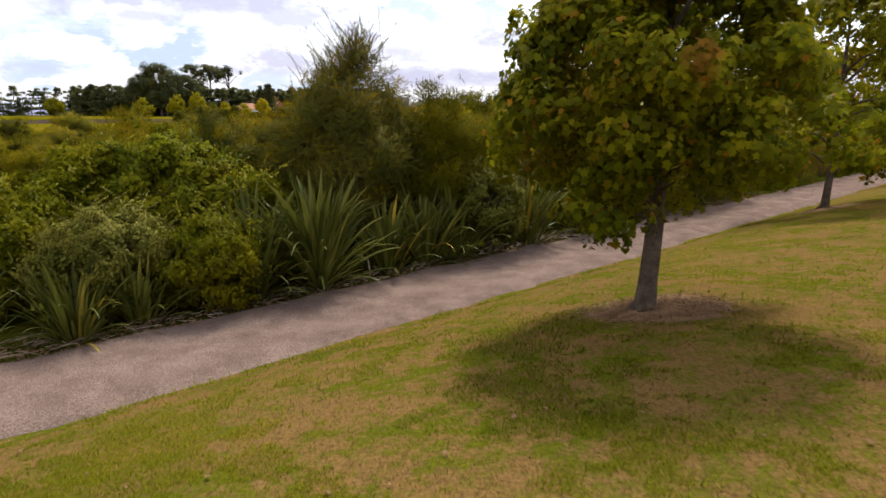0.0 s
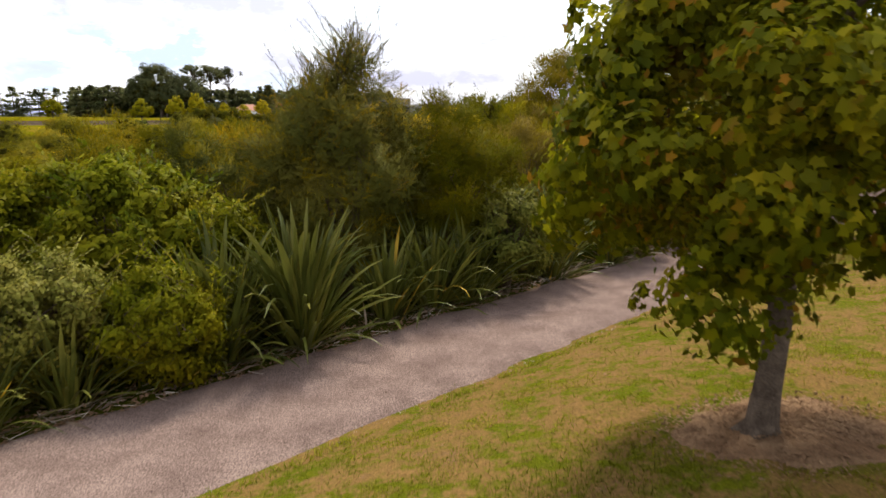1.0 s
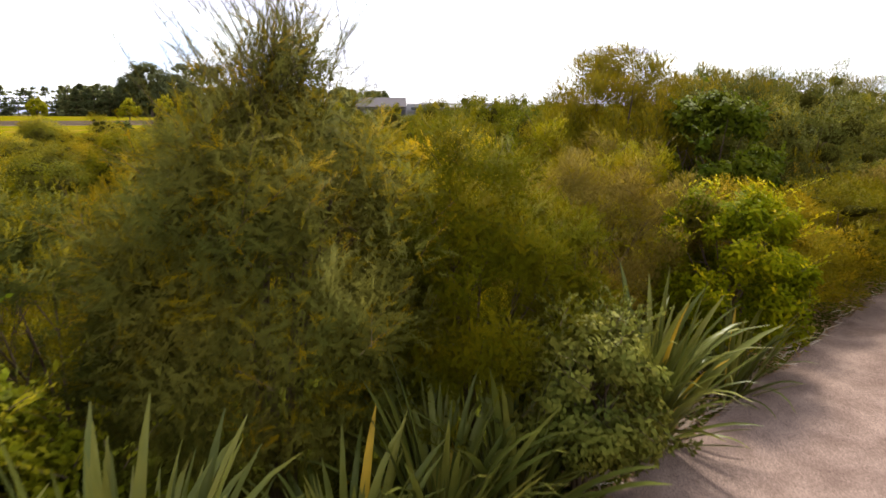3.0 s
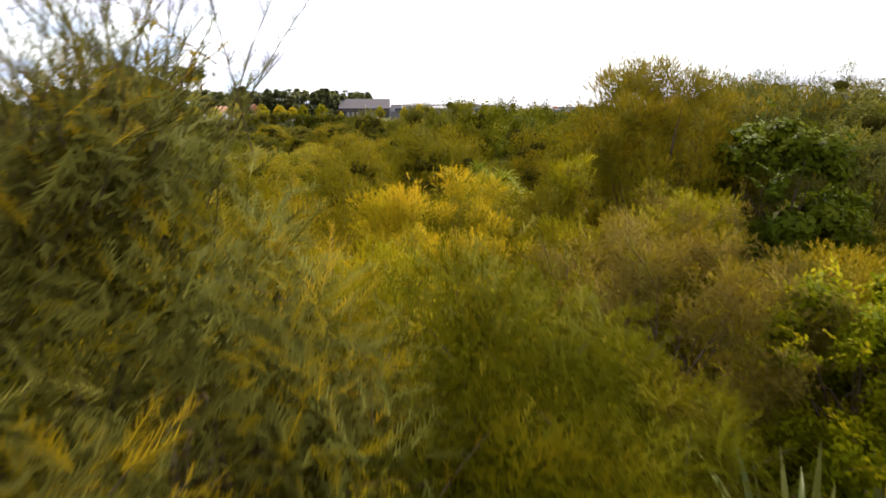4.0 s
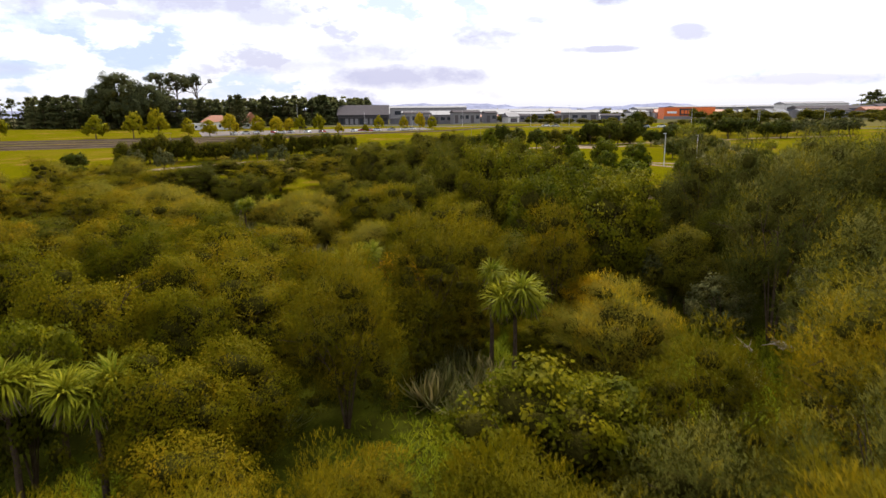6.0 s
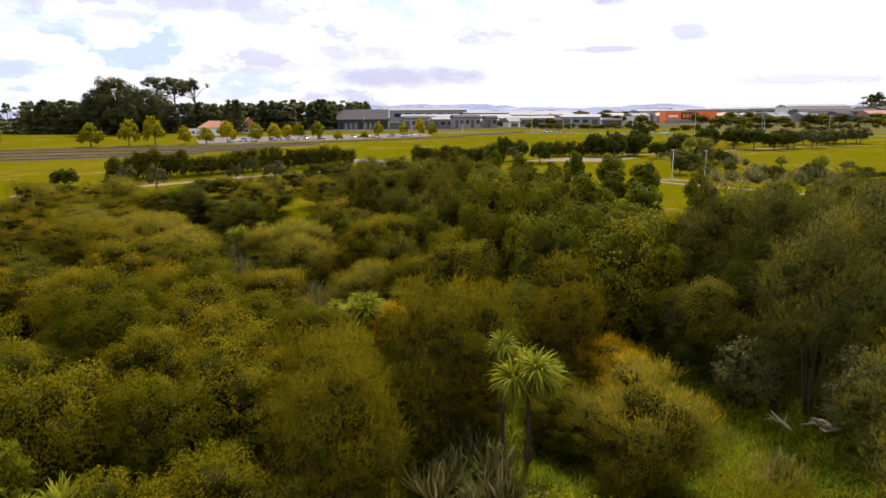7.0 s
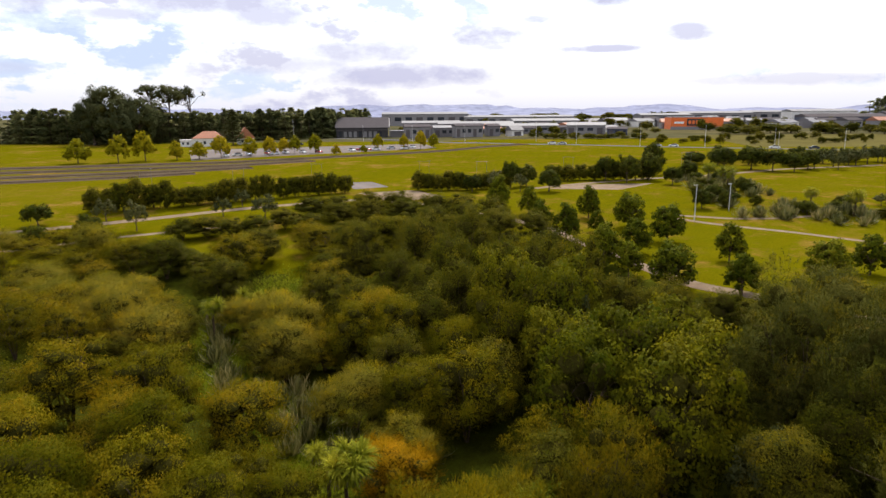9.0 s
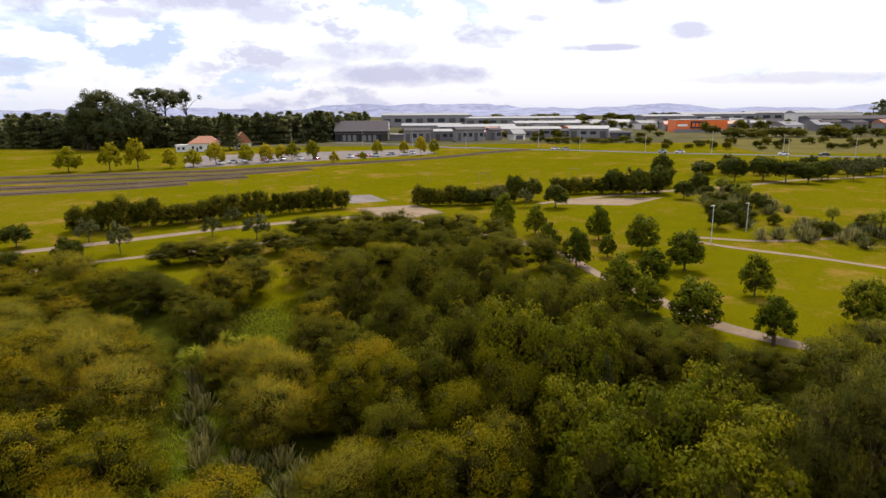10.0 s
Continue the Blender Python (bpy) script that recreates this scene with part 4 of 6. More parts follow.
near_bush("broadleaf_bush", -9.3, 12.0, 2.5, 1.7, 27, LEAF, 0.078, 10800, BROADLEAF, "wide yellow-green leafy shrub beside the path", "flat", 0.2, 0.42, 46)
near_bush("broadleaf_bush", -8.6, 15.6, 2.95, 1.7, 28, LEAF, 0.101, 8775, BROADLEAF, "yellow-green leafy shrub behind others", "flat", 0.2, 0.42, 40)
near_bush("olive_bush", -6.0, 18.6, 3.75, 1.85, 29, MID, 0.2, 9000, HEROLEAF, "dense dark bush with a rounded olive top", "twig", -0.2, 0.45, 50, tip=OLIVETIP)

# ---------------------------------------------------------------- the gully bush: x, y, top, half width
for kind, rows in {
    "manuka": [(-5.6, 35.6, 1.9, 2.4), (-3.3, 37.0, 1.9, 2.2), (-6.9, 39.6, -0.5, 2.2), (0.4, 33.5, 3.0, 2.4), (1.6, 38.0, 2.0, 2.6), (-9.0, 31.0, 2.6, 2.3),
               (-10.5, 36.5, 1.6, 2.4), (-7.6, 26.0, 3.3, 2.2), (-4.4, 29.6, 2.8, 2.3), (-13.0, 27.0, 2.6, 2.3)],
    "olive": [(6.4, 62.8, -2.2, 1.7), (2.0, 63.6, -1.2, 1.8), (7.4, 66.0, -2.6, 1.8), (7.6, 61.2, -3.0, 1.5), (-11.6, 59.6, 1.7, 3.0), (-13.9, 57.0, 1.6, 2.6), (-9.6, 51.8, 0.4, 2.5), (-19.2, 56.6, 3.2, 3.2), (-17.2, 71.6, 2.3, 3.2), (-18.8, 77.4, 2.5, 3.2), (-19.9, 66.4, 3.0, 3.2),
              (-22.8, 70.6, 3.6, 3.2), (-22.7, 86.6, 2.5, 3.2), (-30.4, 88.6, 2.4, 3.4), (-31.4, 81.6, 0.4, 3.0), (-12.5, 64.5, 2.2, 3.0), (-16.0, 62.0, 2.2, 3.0), (-27.5, 76.0, 2.2, 3.2),
              (-26.5, 62.5, 3.0, 3.2), (-13.4, 69.5, 1.9, 3.0), (2.0, 85.5, 2.5, 3.2), (-6.5, 102.8, 2.9, 3.2), (-7.8, 99.6, 2.0, 2.8), (5.9, 94.0, 5.1, 3.0), (-3.8, 97.0, 3.2, 2.8), (1.5, 93.0, 3.0, 2.6)],
    "ridge": [(9.0, 34.6, 5.8, 2.1), (5.4, 36.2, 3.6, 2.2), (11.5, 31.0, 5.6, 2.2), (25.0, 81.8, 8.0, 3.4), (22.5, 63.6, 7.4, 3.2), (32.4, 75.6, 8.6, 3.6), (30.0, 71.0, 8.4, 3.2), (37.5, 75.5, 8.8, 3.6), (43.0, 80.0, 8.4, 3.6), (26.0, 75.5, 7.8, 3.0), (48.0, 84.0, 8.2, 3.6), (27.5, 68.0, 7.2, 3.2), (16.0, 44.5, 5.2, 3.0), (19.5, 50.5, 6.0, 3.0), (37.0, 83.0, 8.0, 3.4), (37.6, 96.0, 5.2, 3.4), (47.5, 90.5, 6.0, 3.6), (41.0, 87.0, 6.4, 3.4), (34.5, 89.5, 5.4, 3.2)],
    "kanuka": [(-1.6, 61.0, 0.2, 2.2), (-5.1, 54.8, 3.2, 3.0), (-5.8, 59.0, 3.0, 2.7), (-0.6, 63.4, 4.0, 2.9), (2.2, 66.0, 3.0, 2.6), (9.2, 71.4, 3.6, 2.4), (12.6, 40.5, 5.4, 2.8)],
    "dark": [(-44, 151, 1.8, 2.8), (-40, 152, 2.2, 2.8), (-35.5, 151, 1.8, 2.6), (-31, 151, 2.4, 2.8), (-27, 156, 2.8, 2.6), (-22, 152, 2.4, 2.6), (-29, 145, 0.8, 2.6), (17, 110, 2.4, 2.8), (20, 104, 2.6, 2.8), (24.5, 103, 2.4, 2.8), (28.5, 99, 2.4, 2.6), (12.5, 113, 4.0, 3.0), (9, 117, 4.6, 3.0), (14, 120, 3.4, 2.8), (17, 130, 3.0, 2.6), (-11.5, 156, 4.3, 3.2), (-5, 155, 4.4, 3.2), (5.5, 161, 4.6, 3.0), (11.5, 158, 4.4, 2.8), (6, 153, 4.2, 3.0), (-17, 157, 3.6, 3.0), (0, 148, 4.2, 3.0), (12, 149, 4.0, 2.8), (17, 143, 3.8, 2.8), (11, 141, 4.2, 3.0), (-24, 166, 3.4, 3.0), (-18.5, 163, 4.2, 3.2), (-12, 164, 4.8, 3.2), (-6, 163, 4.9, 3.2), (0.5, 160, 4.8, 3.2), (33.5, 95.5, 4.4, 3.2), (42.5, 93.0, 5.0, 3.6),
             (-9.0, 108.0, 1.7, 3.2), (-12.6, 111.5, 1.6, 3.2), (-9.5, 121.8, 6.0, 3.4), (4.7, 124.2, 7.5, 3.4), (10.5, 104.5, 7.0, 3.0), (15.5, 106.0, 6.6, 3.0), (-1.6, 120.5, 6.8, 3.4), (-4.5, 114.0, 3.6, 3.2), (1.8, 112.0, 6.0, 3.2),
             (-17.9, 147.0, 0.8, 2.8), (-14.0, 142.0, 2.6, 3.0), (-11.0, 133.0, 3.8, 3.2), (-27.2, 118.2, 2.1, 3.2), (-31.4, 126.2, 0.8, 3.0), (-1.0, 100.0, 3.0, 3.0), (-1.5, 106.0, 3.8, 2.8), (-3.5, 91.5, 1.5, 2.4), (2.4, 104.0, 4.6, 3.0), (-46.4, 141.0, -0.7, 3.2), (-40.8, 137.0, 0.0, 3.0),
             (-36.0, 131.5, 0.2, 3.0), (20.4, 72.4, 1.6, 2.8), (24.8, 73.0, 4.6, 3.0), (29.0, 88.0, 5.0, 3.2), (-2.0, 128.5, 5.0, 3.2), (3.6, 132.5, 4.6, 3.0)],
    "broad": [(14.7, 77.4, 4.4, 3.6), (14.4, 84.4, 5.6, 3.6), (17.8, 80.6, 4.8, 3.2), (9.9, 81.0, 4.6, 3.4), (9.7, 88.2, 4.2, 3.0), (10.2, 95.2, 6.3, 3.2), (-18.6, 49.8, 2.1, 2.2), (6.2, 98.6, 7.0, 3.0),
              (19.0, 88.0, 5.0, 3.2), (13.4, 101.0, 6.0, 3.0)],
    "grey": [(-7.0, 87.5, 0.0, 3.4), (10.1, 57.6, 0.8, 3.3), (-15.3, 104.4, 1.3, 3.5), (-18.6, 108.0, 0.6, 2.8), (-14.8, 97.6, 0.4, 3.0), (-29.4, 101.8, 0.6, 4.0), (-36.0, 108.9, 1.2, 4.2), (-40.6, 114.2, 0.4, 3.6),
             (-51.0, 119.6, 1.3, 4.4), (-46.0, 113.5, 0.6, 4.0), (-22.0, 110.0, -0.6, 2.8), (-2.8, 81.2, -1.6, 2.6)],
    "gold": [(12.0, 69.0, -1.8, 2.6), (-3.4, 78.0, -1.4, 3.0)  ],
    "silver": [(19.7, 74.0, 0.8, 2.0), (20.5, 66.5, -0.6, 2.2), (22.5, 58.5, 1.2, 2.2), (13.0, 96.0, 3.0, 1.4)],
}.items():
    for x, y, top, r in rows:
        plant(kind, x, y, top, r)
placed = [(o.location.x, o.location.y, 2.05 * o.scale.x if o.scale.x != 1 else 1.9) for o in scene.objects if o.get("group") == "bush plants"]
CLEAR = [(16.5, 68.5, 3.0), (-25.4, 109.6, 3.0), (-20.2, 96.4, 2.6), (-15.0, 94.0, 2.2), (4.6, 57.0, 3.2), (3.6, 54.0, 3.0), (9.8, 53.4, 3.4), (5.6, 67.5, 2.8), (-6.2, 71.8, 1.8), (11.6, 65.4, 2.6), (1.5, 52.5, 5.0), (6.5, 50.5, 4.0), (15.0, 62.0, 3.6), (18.0, 57.0, 5.0), (20.5, 63.0, 3.5), (-19.5, 124.0, 5.5), (-20.0, 117.0, 4.5), (-8.5, 83.5, 3.0), (4.8, 58.8, 3.4), (-16.0, 46.9, 4.2), (-11.5, 84.0, 2.6), (-6.0, 73.4, 2.2)]


def bush_edge(x):
    return 133 + 5 * math.sin(x * 0.11) - 36 * float(ease(x, 20, 42)) + 14 * float(ease(-x, 34, 56)) + 22 * float(ease(-x, -8, 4)) * (1 - float(ease(-x, 22, 28)))


for k in range(24):                                  # low bushes along the path's far stretch
    s = 12.5 + k * 2.1
    d = turns.uniform(2.4, 3.2)
    x, y = -2.4 + 0.7235 * s - 0.69 * d, 11.2 + 0.69 * s + 0.724 * d
    if all((x - a) ** 2 + (y - b) ** 2 > 1.6 ** 2 for a, b, c in placed):
        plant(turns.choice(["manuka", "manuka", "kanuka", "brown"]), x, y, gz(x, y) + turns.uniform(2.0, 3.2), turns.uniform(1.2, 1.7))
        placed.append((x, y, 1.5))
GULLY = [Vector(p) for p in ((-27, 114), (-22, 103), (-18, 94), (-11.5, 86), (-5, 79), (2, 68), (4, 57), (12, 55.5), (20, 61))]     # the stream's open floor


def in_gully(x, y):
    for a, b in zip(GULLY, GULLY[1:]):
        u = max(0.0, min(1.0, (Vector((x, y)) - a).dot(b - a) / (b - a).length_squared))
        if (Vector((x, y)) - a.lerp(b, u)).length < 2.3:
            return True
    return False


fill = random.Random(12)
tries = 0
while tries < 9000 and len(placed) < 350:
    tries += 1
    x, y = fill.uniform(-85, 58), fill.uniform(16, 146)
    d = beside(x, y)
    if d < 3.2 or y > bush_edge(x) - 3 or abs(x) > 8 + 0.78 * y or (x > 36 and y > 92):
        continue
    gap = (2.0 if y < 45 else 2.5) if x < 20 else 2.7
    gap += 0.012 * max(0, y - 50)
    if any((x - a) ** 2 + (y - b) ** 2 < max(gap * 1.1, 0.92 * c) ** 2 for a, b, c in placed) or any((x - a) ** 2 + (y - b) ** 2 < c * c for a, b, c in CLEAR):
        continue
    if abs(x) < 2.6 and y < 34 or in_gully(x, y):
        continue
    z = gz(x, y)
    if x > 14:
        kind = fill.choice(["ridge", "dark", "dark", "ridge", "broad"])
    elif y < 45:
        kind = fill.choice(["manuka", "kanuka", "kanuka", "brown", "olive", "dark"])
    elif x < -20:
        kind = fill.choice(["olive", "olive", "kanuka", "grey", "kanuka", "dark"])
    else:
        kind = fill.choice(["olive", "dark", "dark", "kanuka", "broad", "olive"] if x > -4 else ["olive", "kanuka", "olive", "kanuka", "olive", "dark"])
    if d < 6:
        top = z + fill.uniform(2.4, 3.4)
    elif x > 14 and y < 92:
        top = z + fill.uniform(4.2, 6.6)
    elif y < 45:
        top = min(z + fill.uniform(4.2, 6.0), 3.2) if x > 12 or x > 4 and y < 36 else min(z + fill.uniform(2.4, 4.5), 2.0 if y < 37 else -1.4)
    else:
        top = min(z + fill.uniform(3.6, 7.2), 2.9 + max(0, (y - 90) * 0.04))
    if x > 16 and y > 93:
        top = min(top, z + 2.3)
    r = fill.uniform(1.9, 2.5) if y < 45 else fill.uniform(2.5, 3.4)
    plant(kind, x, y, top, r)
    placed.append((x, y, r))


# ---------------------------------------------------------------- flax
def flax_leaf(length, width, bend, seed, fold=0.25):
    """One long keeled leaf that grows up z and bends over towards y."""
    r = random.Random(seed)
    g = Geo()
    n = 8
    a, y, z = r.uniform(0.0, 0.08), 0.0, 0.0
    twist = r.uniform(-0.5, 0.5)
    for i in range(n + 1):
        u = i / n
        w = width * (0.55 + 0.45 * min(1, u * 3)) * (1 - u ** 3.2) ** 0.8 * 0.5 + 0.002
        t = twist * u
        nx, ny = math.cos(t), math.sin(t)
        g.v += [(-w * nx, y - w * ny - w * fold, z + w * fold * math.sin(a)), (0, y + w * fold, z), (w * nx, y + w * ny - w * fold, z + w * fold * math.sin(a))]
        a += bend * (0.25 + 1.9 * u * u) / n
        y += math.sin(a) * length / n
        z += math.cos(a) * length / n
    for i in range(n):
        s = i * 3
        g.f += [(s, s + 1, s + 4, s + 3), (s + 1, s + 2, s + 5, s + 4)]
    me = g.mesh("flax_leaf")
    for p in me.polygons:
        p.use_smooth = True
    return me


FLAXLEAVES = [flax_leaf(l, w, b, i) for i, (l, w, b) in enumerate([(1.0, 0.056, 0.15), (1.0, 0.050, 0.4), (1.0, 0.058, 0.8), (1.0, 0.046, 1.4), (1.0, 0.054, 0.3), (1.0, 0.040, 2.2)])]
for me in FLAXLEAVES:
    me.materials.append(FLAXLEAF)


def flax(x, y, length, n, seed, label):
    """A clump of separate long leaves in fans."""
    r = random.Random(seed)
    root = thing("flax", x, y, gz(x, y), 0, label, "flax", "flax clumps by the path")
    for k in range(int(n * 1.6)):
        a = r.uniform(0, 360)
        lean = abs(r.gauss(0, 19)) + 2 if k % 9 else r.uniform(45, 68)
        l = length * r.uniform(0.6, 1.12) * (1 - lean / 200)
        me = FLAXLEAVES[min(5, int(r.triangular(0, 6, 1 + lean / 16)))]
        ob = part("leaf", me, None, root)
        rr = r.uniform(0, 0.28)
        ob.matrix_basis = pose(-math.sin(radians(a)) * rr, math.cos(radians(a)) * rr, -0.05, 0, 0, a + r.uniform(-25, 25)) @ pose(0, 0, 0, -lean) @ Matrix.Diagonal((l * r.uniform(0.75, 1.1), l, l, 1))
    return root


flax(-2.75, 13.55, 2.6, 150, 1, "large flax clump with long arching sword leaves")
flax(-3.95, 12.9, 2.35, 100, 11, "flax clump with yellowing leaf tips beside a larger one")
flax(-6.2, 10.2, 1.55, 75, 2, "dark flax clump half hidden under shrubs")
flax(-5.55, 11.1, 1.5, 60, 3, "upright dark flax clump under shrubs")
flax(-7.5, 9.0, 1.5, 60, 4, "flax clump with drooping leaves at the path's edge")
flax(-1.35, 15.0, 2.0, 60, 12, "low dark flax clump beside the path")
flax(-0.5, 15.9, 2.2, 90, 5, "dark flax clump below the kanuka bush")
flax(0.3, 16.4, 2.1, 70, 6, "dark flax clump with a few pale dead leaves")
flax(2.5, 18.5, 2.6, 90, 7, "flax clump with bleached arching leaves by the path")
flax(4.4, 20.0, 1.8, 44, 8, "flax clump under leafy bushes")

TUFT_BLADE = ([(-0.030, 0, 0), (0.030, 0, 0), (0.034, 0.45, 0.03), (0, 1.0, -0.10), (-0.034, 0.45, 0.03)], [(0, 1, 2, 4), (4, 2, 3)])


ARCH_BLADE = ([(-0.026, 0, 0), (0.026, 0, 0), (0.034, 0.4, 0.0), (-0.034, 0.4, 0.0), (0.028, 0.75, -0.12), (-0.028, 0.75, -0.12), (0, 1.0, -0.36)], [(0, 1, 2, 3), (3, 2, 4, 5), (5, 4, 6)])


def tussock(rng, n, length, flatness):
    a = rng.uniform(0, 6.283, n)
    lean = np.abs(rng.normal(0, flatness, n))
    Y = np.stack([np.cos(a) * np.sin(lean), np.sin(a) * np.sin(lean), np.cos(lean)], 1)
    N = np.stack([np.cos(a) * np.cos(lean), np.sin(a) * np.cos(lean), -np.sin(lean)], 1)
    P = np.stack([np.cos(a) * 0.2, np.sin(a) * 0.2, np.zeros(n)], 1) * rng.uniform(0, 1, (n, 1))
    return stamp("leaves", *ARCH_BLADE, P, Y, N + rng.normal(0, 0.3, (n, 3)), length * rng.uniform(0.6, 1.15, n))


FARFLAX = [tussock(np.random.default_rng(300 + i), 150, 1.6, 0.8) for i in range(3)]
spots = [(1.4, 61.6), (2.6, 59.4), (0.2, 63.4), (1.6, 66.4), (2.6, 57.2), (3.6, 55.0), (-14.2, 92.6), (-16.4, 93.8), (-22.6, 104.4), (-23.4, 102.6), (-12.8, 87.4), (-8.4, 82.6), (17.0, 56.6), (-0.6, 57.4), (1.0, 55.6), (0.2, 58.8), (-8.9, 54.4), (-9.8, 88.2), (-10.6, 86.0), (-11.6, 83.8), (-12.0, 90.2), (-10.9, 92.3), (-7.0, 84.2), (-1.2, 83.0), (-13.0, 94.5), (-26.4, 112.6), (-25.6, 110.6), (-24.9, 108.6), (-24.2, 106.6), (-20.7, 98.2), (-20.1, 96.4), (-19.5, 94.6), (-21.2, 99.8)]
spots += [(66.3, 184.5), (74.2, 205), (70, 196), (65.7, 178.2), (59.6, 157.8), (71.6, 177.9), (66.9, 155.5), (72.8, 155.3), (74.3, 151.4), (78, 150), (62, 172), (69, 188), (76, 156.5), (81, 153)]
beds = random.Random(31)
for ax, ay, bx, by, n, w in ((72.8, 222, 66, 187, 22, 4.0), (66, 187, 62, 168, 14, 3.6), (77, 200, 74, 178, 10, 3.0), (63, 157, 70, 161, 8, 2.0), (70, 162, 84, 160, 18, 3.4)):
    for k in range(n):
        f = (k + beds.random()) / n
        spots.append((ax + (bx - ax) * f + beds.uniform(-w, w), ay + (by - ay) * f + beds.uniform(-w, w)))
for i, (x, y) in enumerate(spots):
    root = thing("flax", x, y, gz(x, y), 77 * i, "flax clump with arching bleached leaves" if y < 120 else "large flax clump in a park planting bed", "flax", "far flax clumps")
    big = beds.uniform(1.0, 2.0)
    root.scale = (1.35, 1.35, 1.2) if y < 120 else (big * 0.9, big * 0.9, big * 0.75)
    part("leaves", FARFLAX[i % 3], FLAX, root)


# ---------------------------------------------------------------- cabbage trees
def cabbage(x, y, top, heads, seed, size=1.0):
    rng = np.random.default_rng(seed)
    z = gz(x, y)
    H = top - z
    root = thing("cabbage_tree", x, y, z, 0, "cabbage tree with spiky leaf heads on a slim trunk", "tree", "cabbage trees")
    g = Geo()
    fork = H * 0.62
    g.tube([(0, 0, -0.2), (0.05, 0.02, fork * 0.5), (0, 0, fork)], [0.17, 0.13, 0.11], 8)
    for k in range(heads):
        a = k * 6.283 / heads + rng.uniform(0, 0.8)
        out = (0.0 if heads == 1 else rng.uniform(0.35, 0.75)) * size
        e = np.array([math.cos(a) * out, math.sin(a) * out, H - 0.75 * size - rng.uniform(0, 0.9) * (heads > 1)])
        g.tube([(0, 0, fork - 0.05), tuple(e * np.array([0.6, 0.6, 0]) + np.array([0, 0, (fork + e[2]) / 2 - 0.1])), tuple(e)], [0.10, 0.08, 0.06], 6)
        n = 240
        W = unit(rng.normal(0, 1, (n, 3)) + np.array([0, 0, 0.2]))
        part("leaf_head", stamp("leaf_head", *ARCH_BLADE, e + W * 0.06, W, np.array([0, 0, 1.0]) + rng.normal(0, 0.3, (n, 3)), np.stack([size * np.full(n, 0.85), size * rng.uniform(0.65, 0.95, n), size * np.full(n, 1.0)], 1)), CABBAGE, root)
        m = 60
        W = unit(rng.normal(0, 0.5, (m, 3)) * np.array([1, 1, 0.3]) + np.array([0, 0, -0.9]))
        part("dead_skirt", stamp("dead_skirt", *TUFT_BLADE, e + np.array([0, 0, -0.1]) + W * 0.05, W, rng.normal(0, 1, (m, 3)), size * rng.uniform(0.6, 0.9, m)), STRAW, root, "hanging dead brown leaves")
    part("trunk", g, TWIG, root)


for i, (x, y, top, heads, size) in enumerate([(4.6, 60.2, 1.9, 4, 1.6), (5.1, 71.5, -0.2, 3, 1.3), (-6.1, 74.4, 0.9, 4, 1.4), (-18.0, 47.9, 1.7, 5, 1.5), (-14.5, 48.0, 1.6, 5, 1.5),
                                               (-17.0, 42.0, -0.4, 3, 1.1), (-7.6, 77.0, -0.4, 2, 1.0), (3.3, 61.4, 2.1, 1, 1.2), (12.6, 61.6, -2.6, 2, 1.0), (-24.6, 107.0, 0.4, 3, 1.2), (-21.8, 112.5, 0.2, 2, 1.2), (-18.6, 52.4, -0.6, 2, 1.0), (66.0, 178.0, 8.2, 3, 1.7), (70.5, 198.0, 7.4, 3, 1.7), (81.5, 158.0, 5.6, 3, 1.7), (78.0, 166.5, 5.4, 2, 1.5)]):
    cabbage(x, y, top, heads, 400 + i, size)


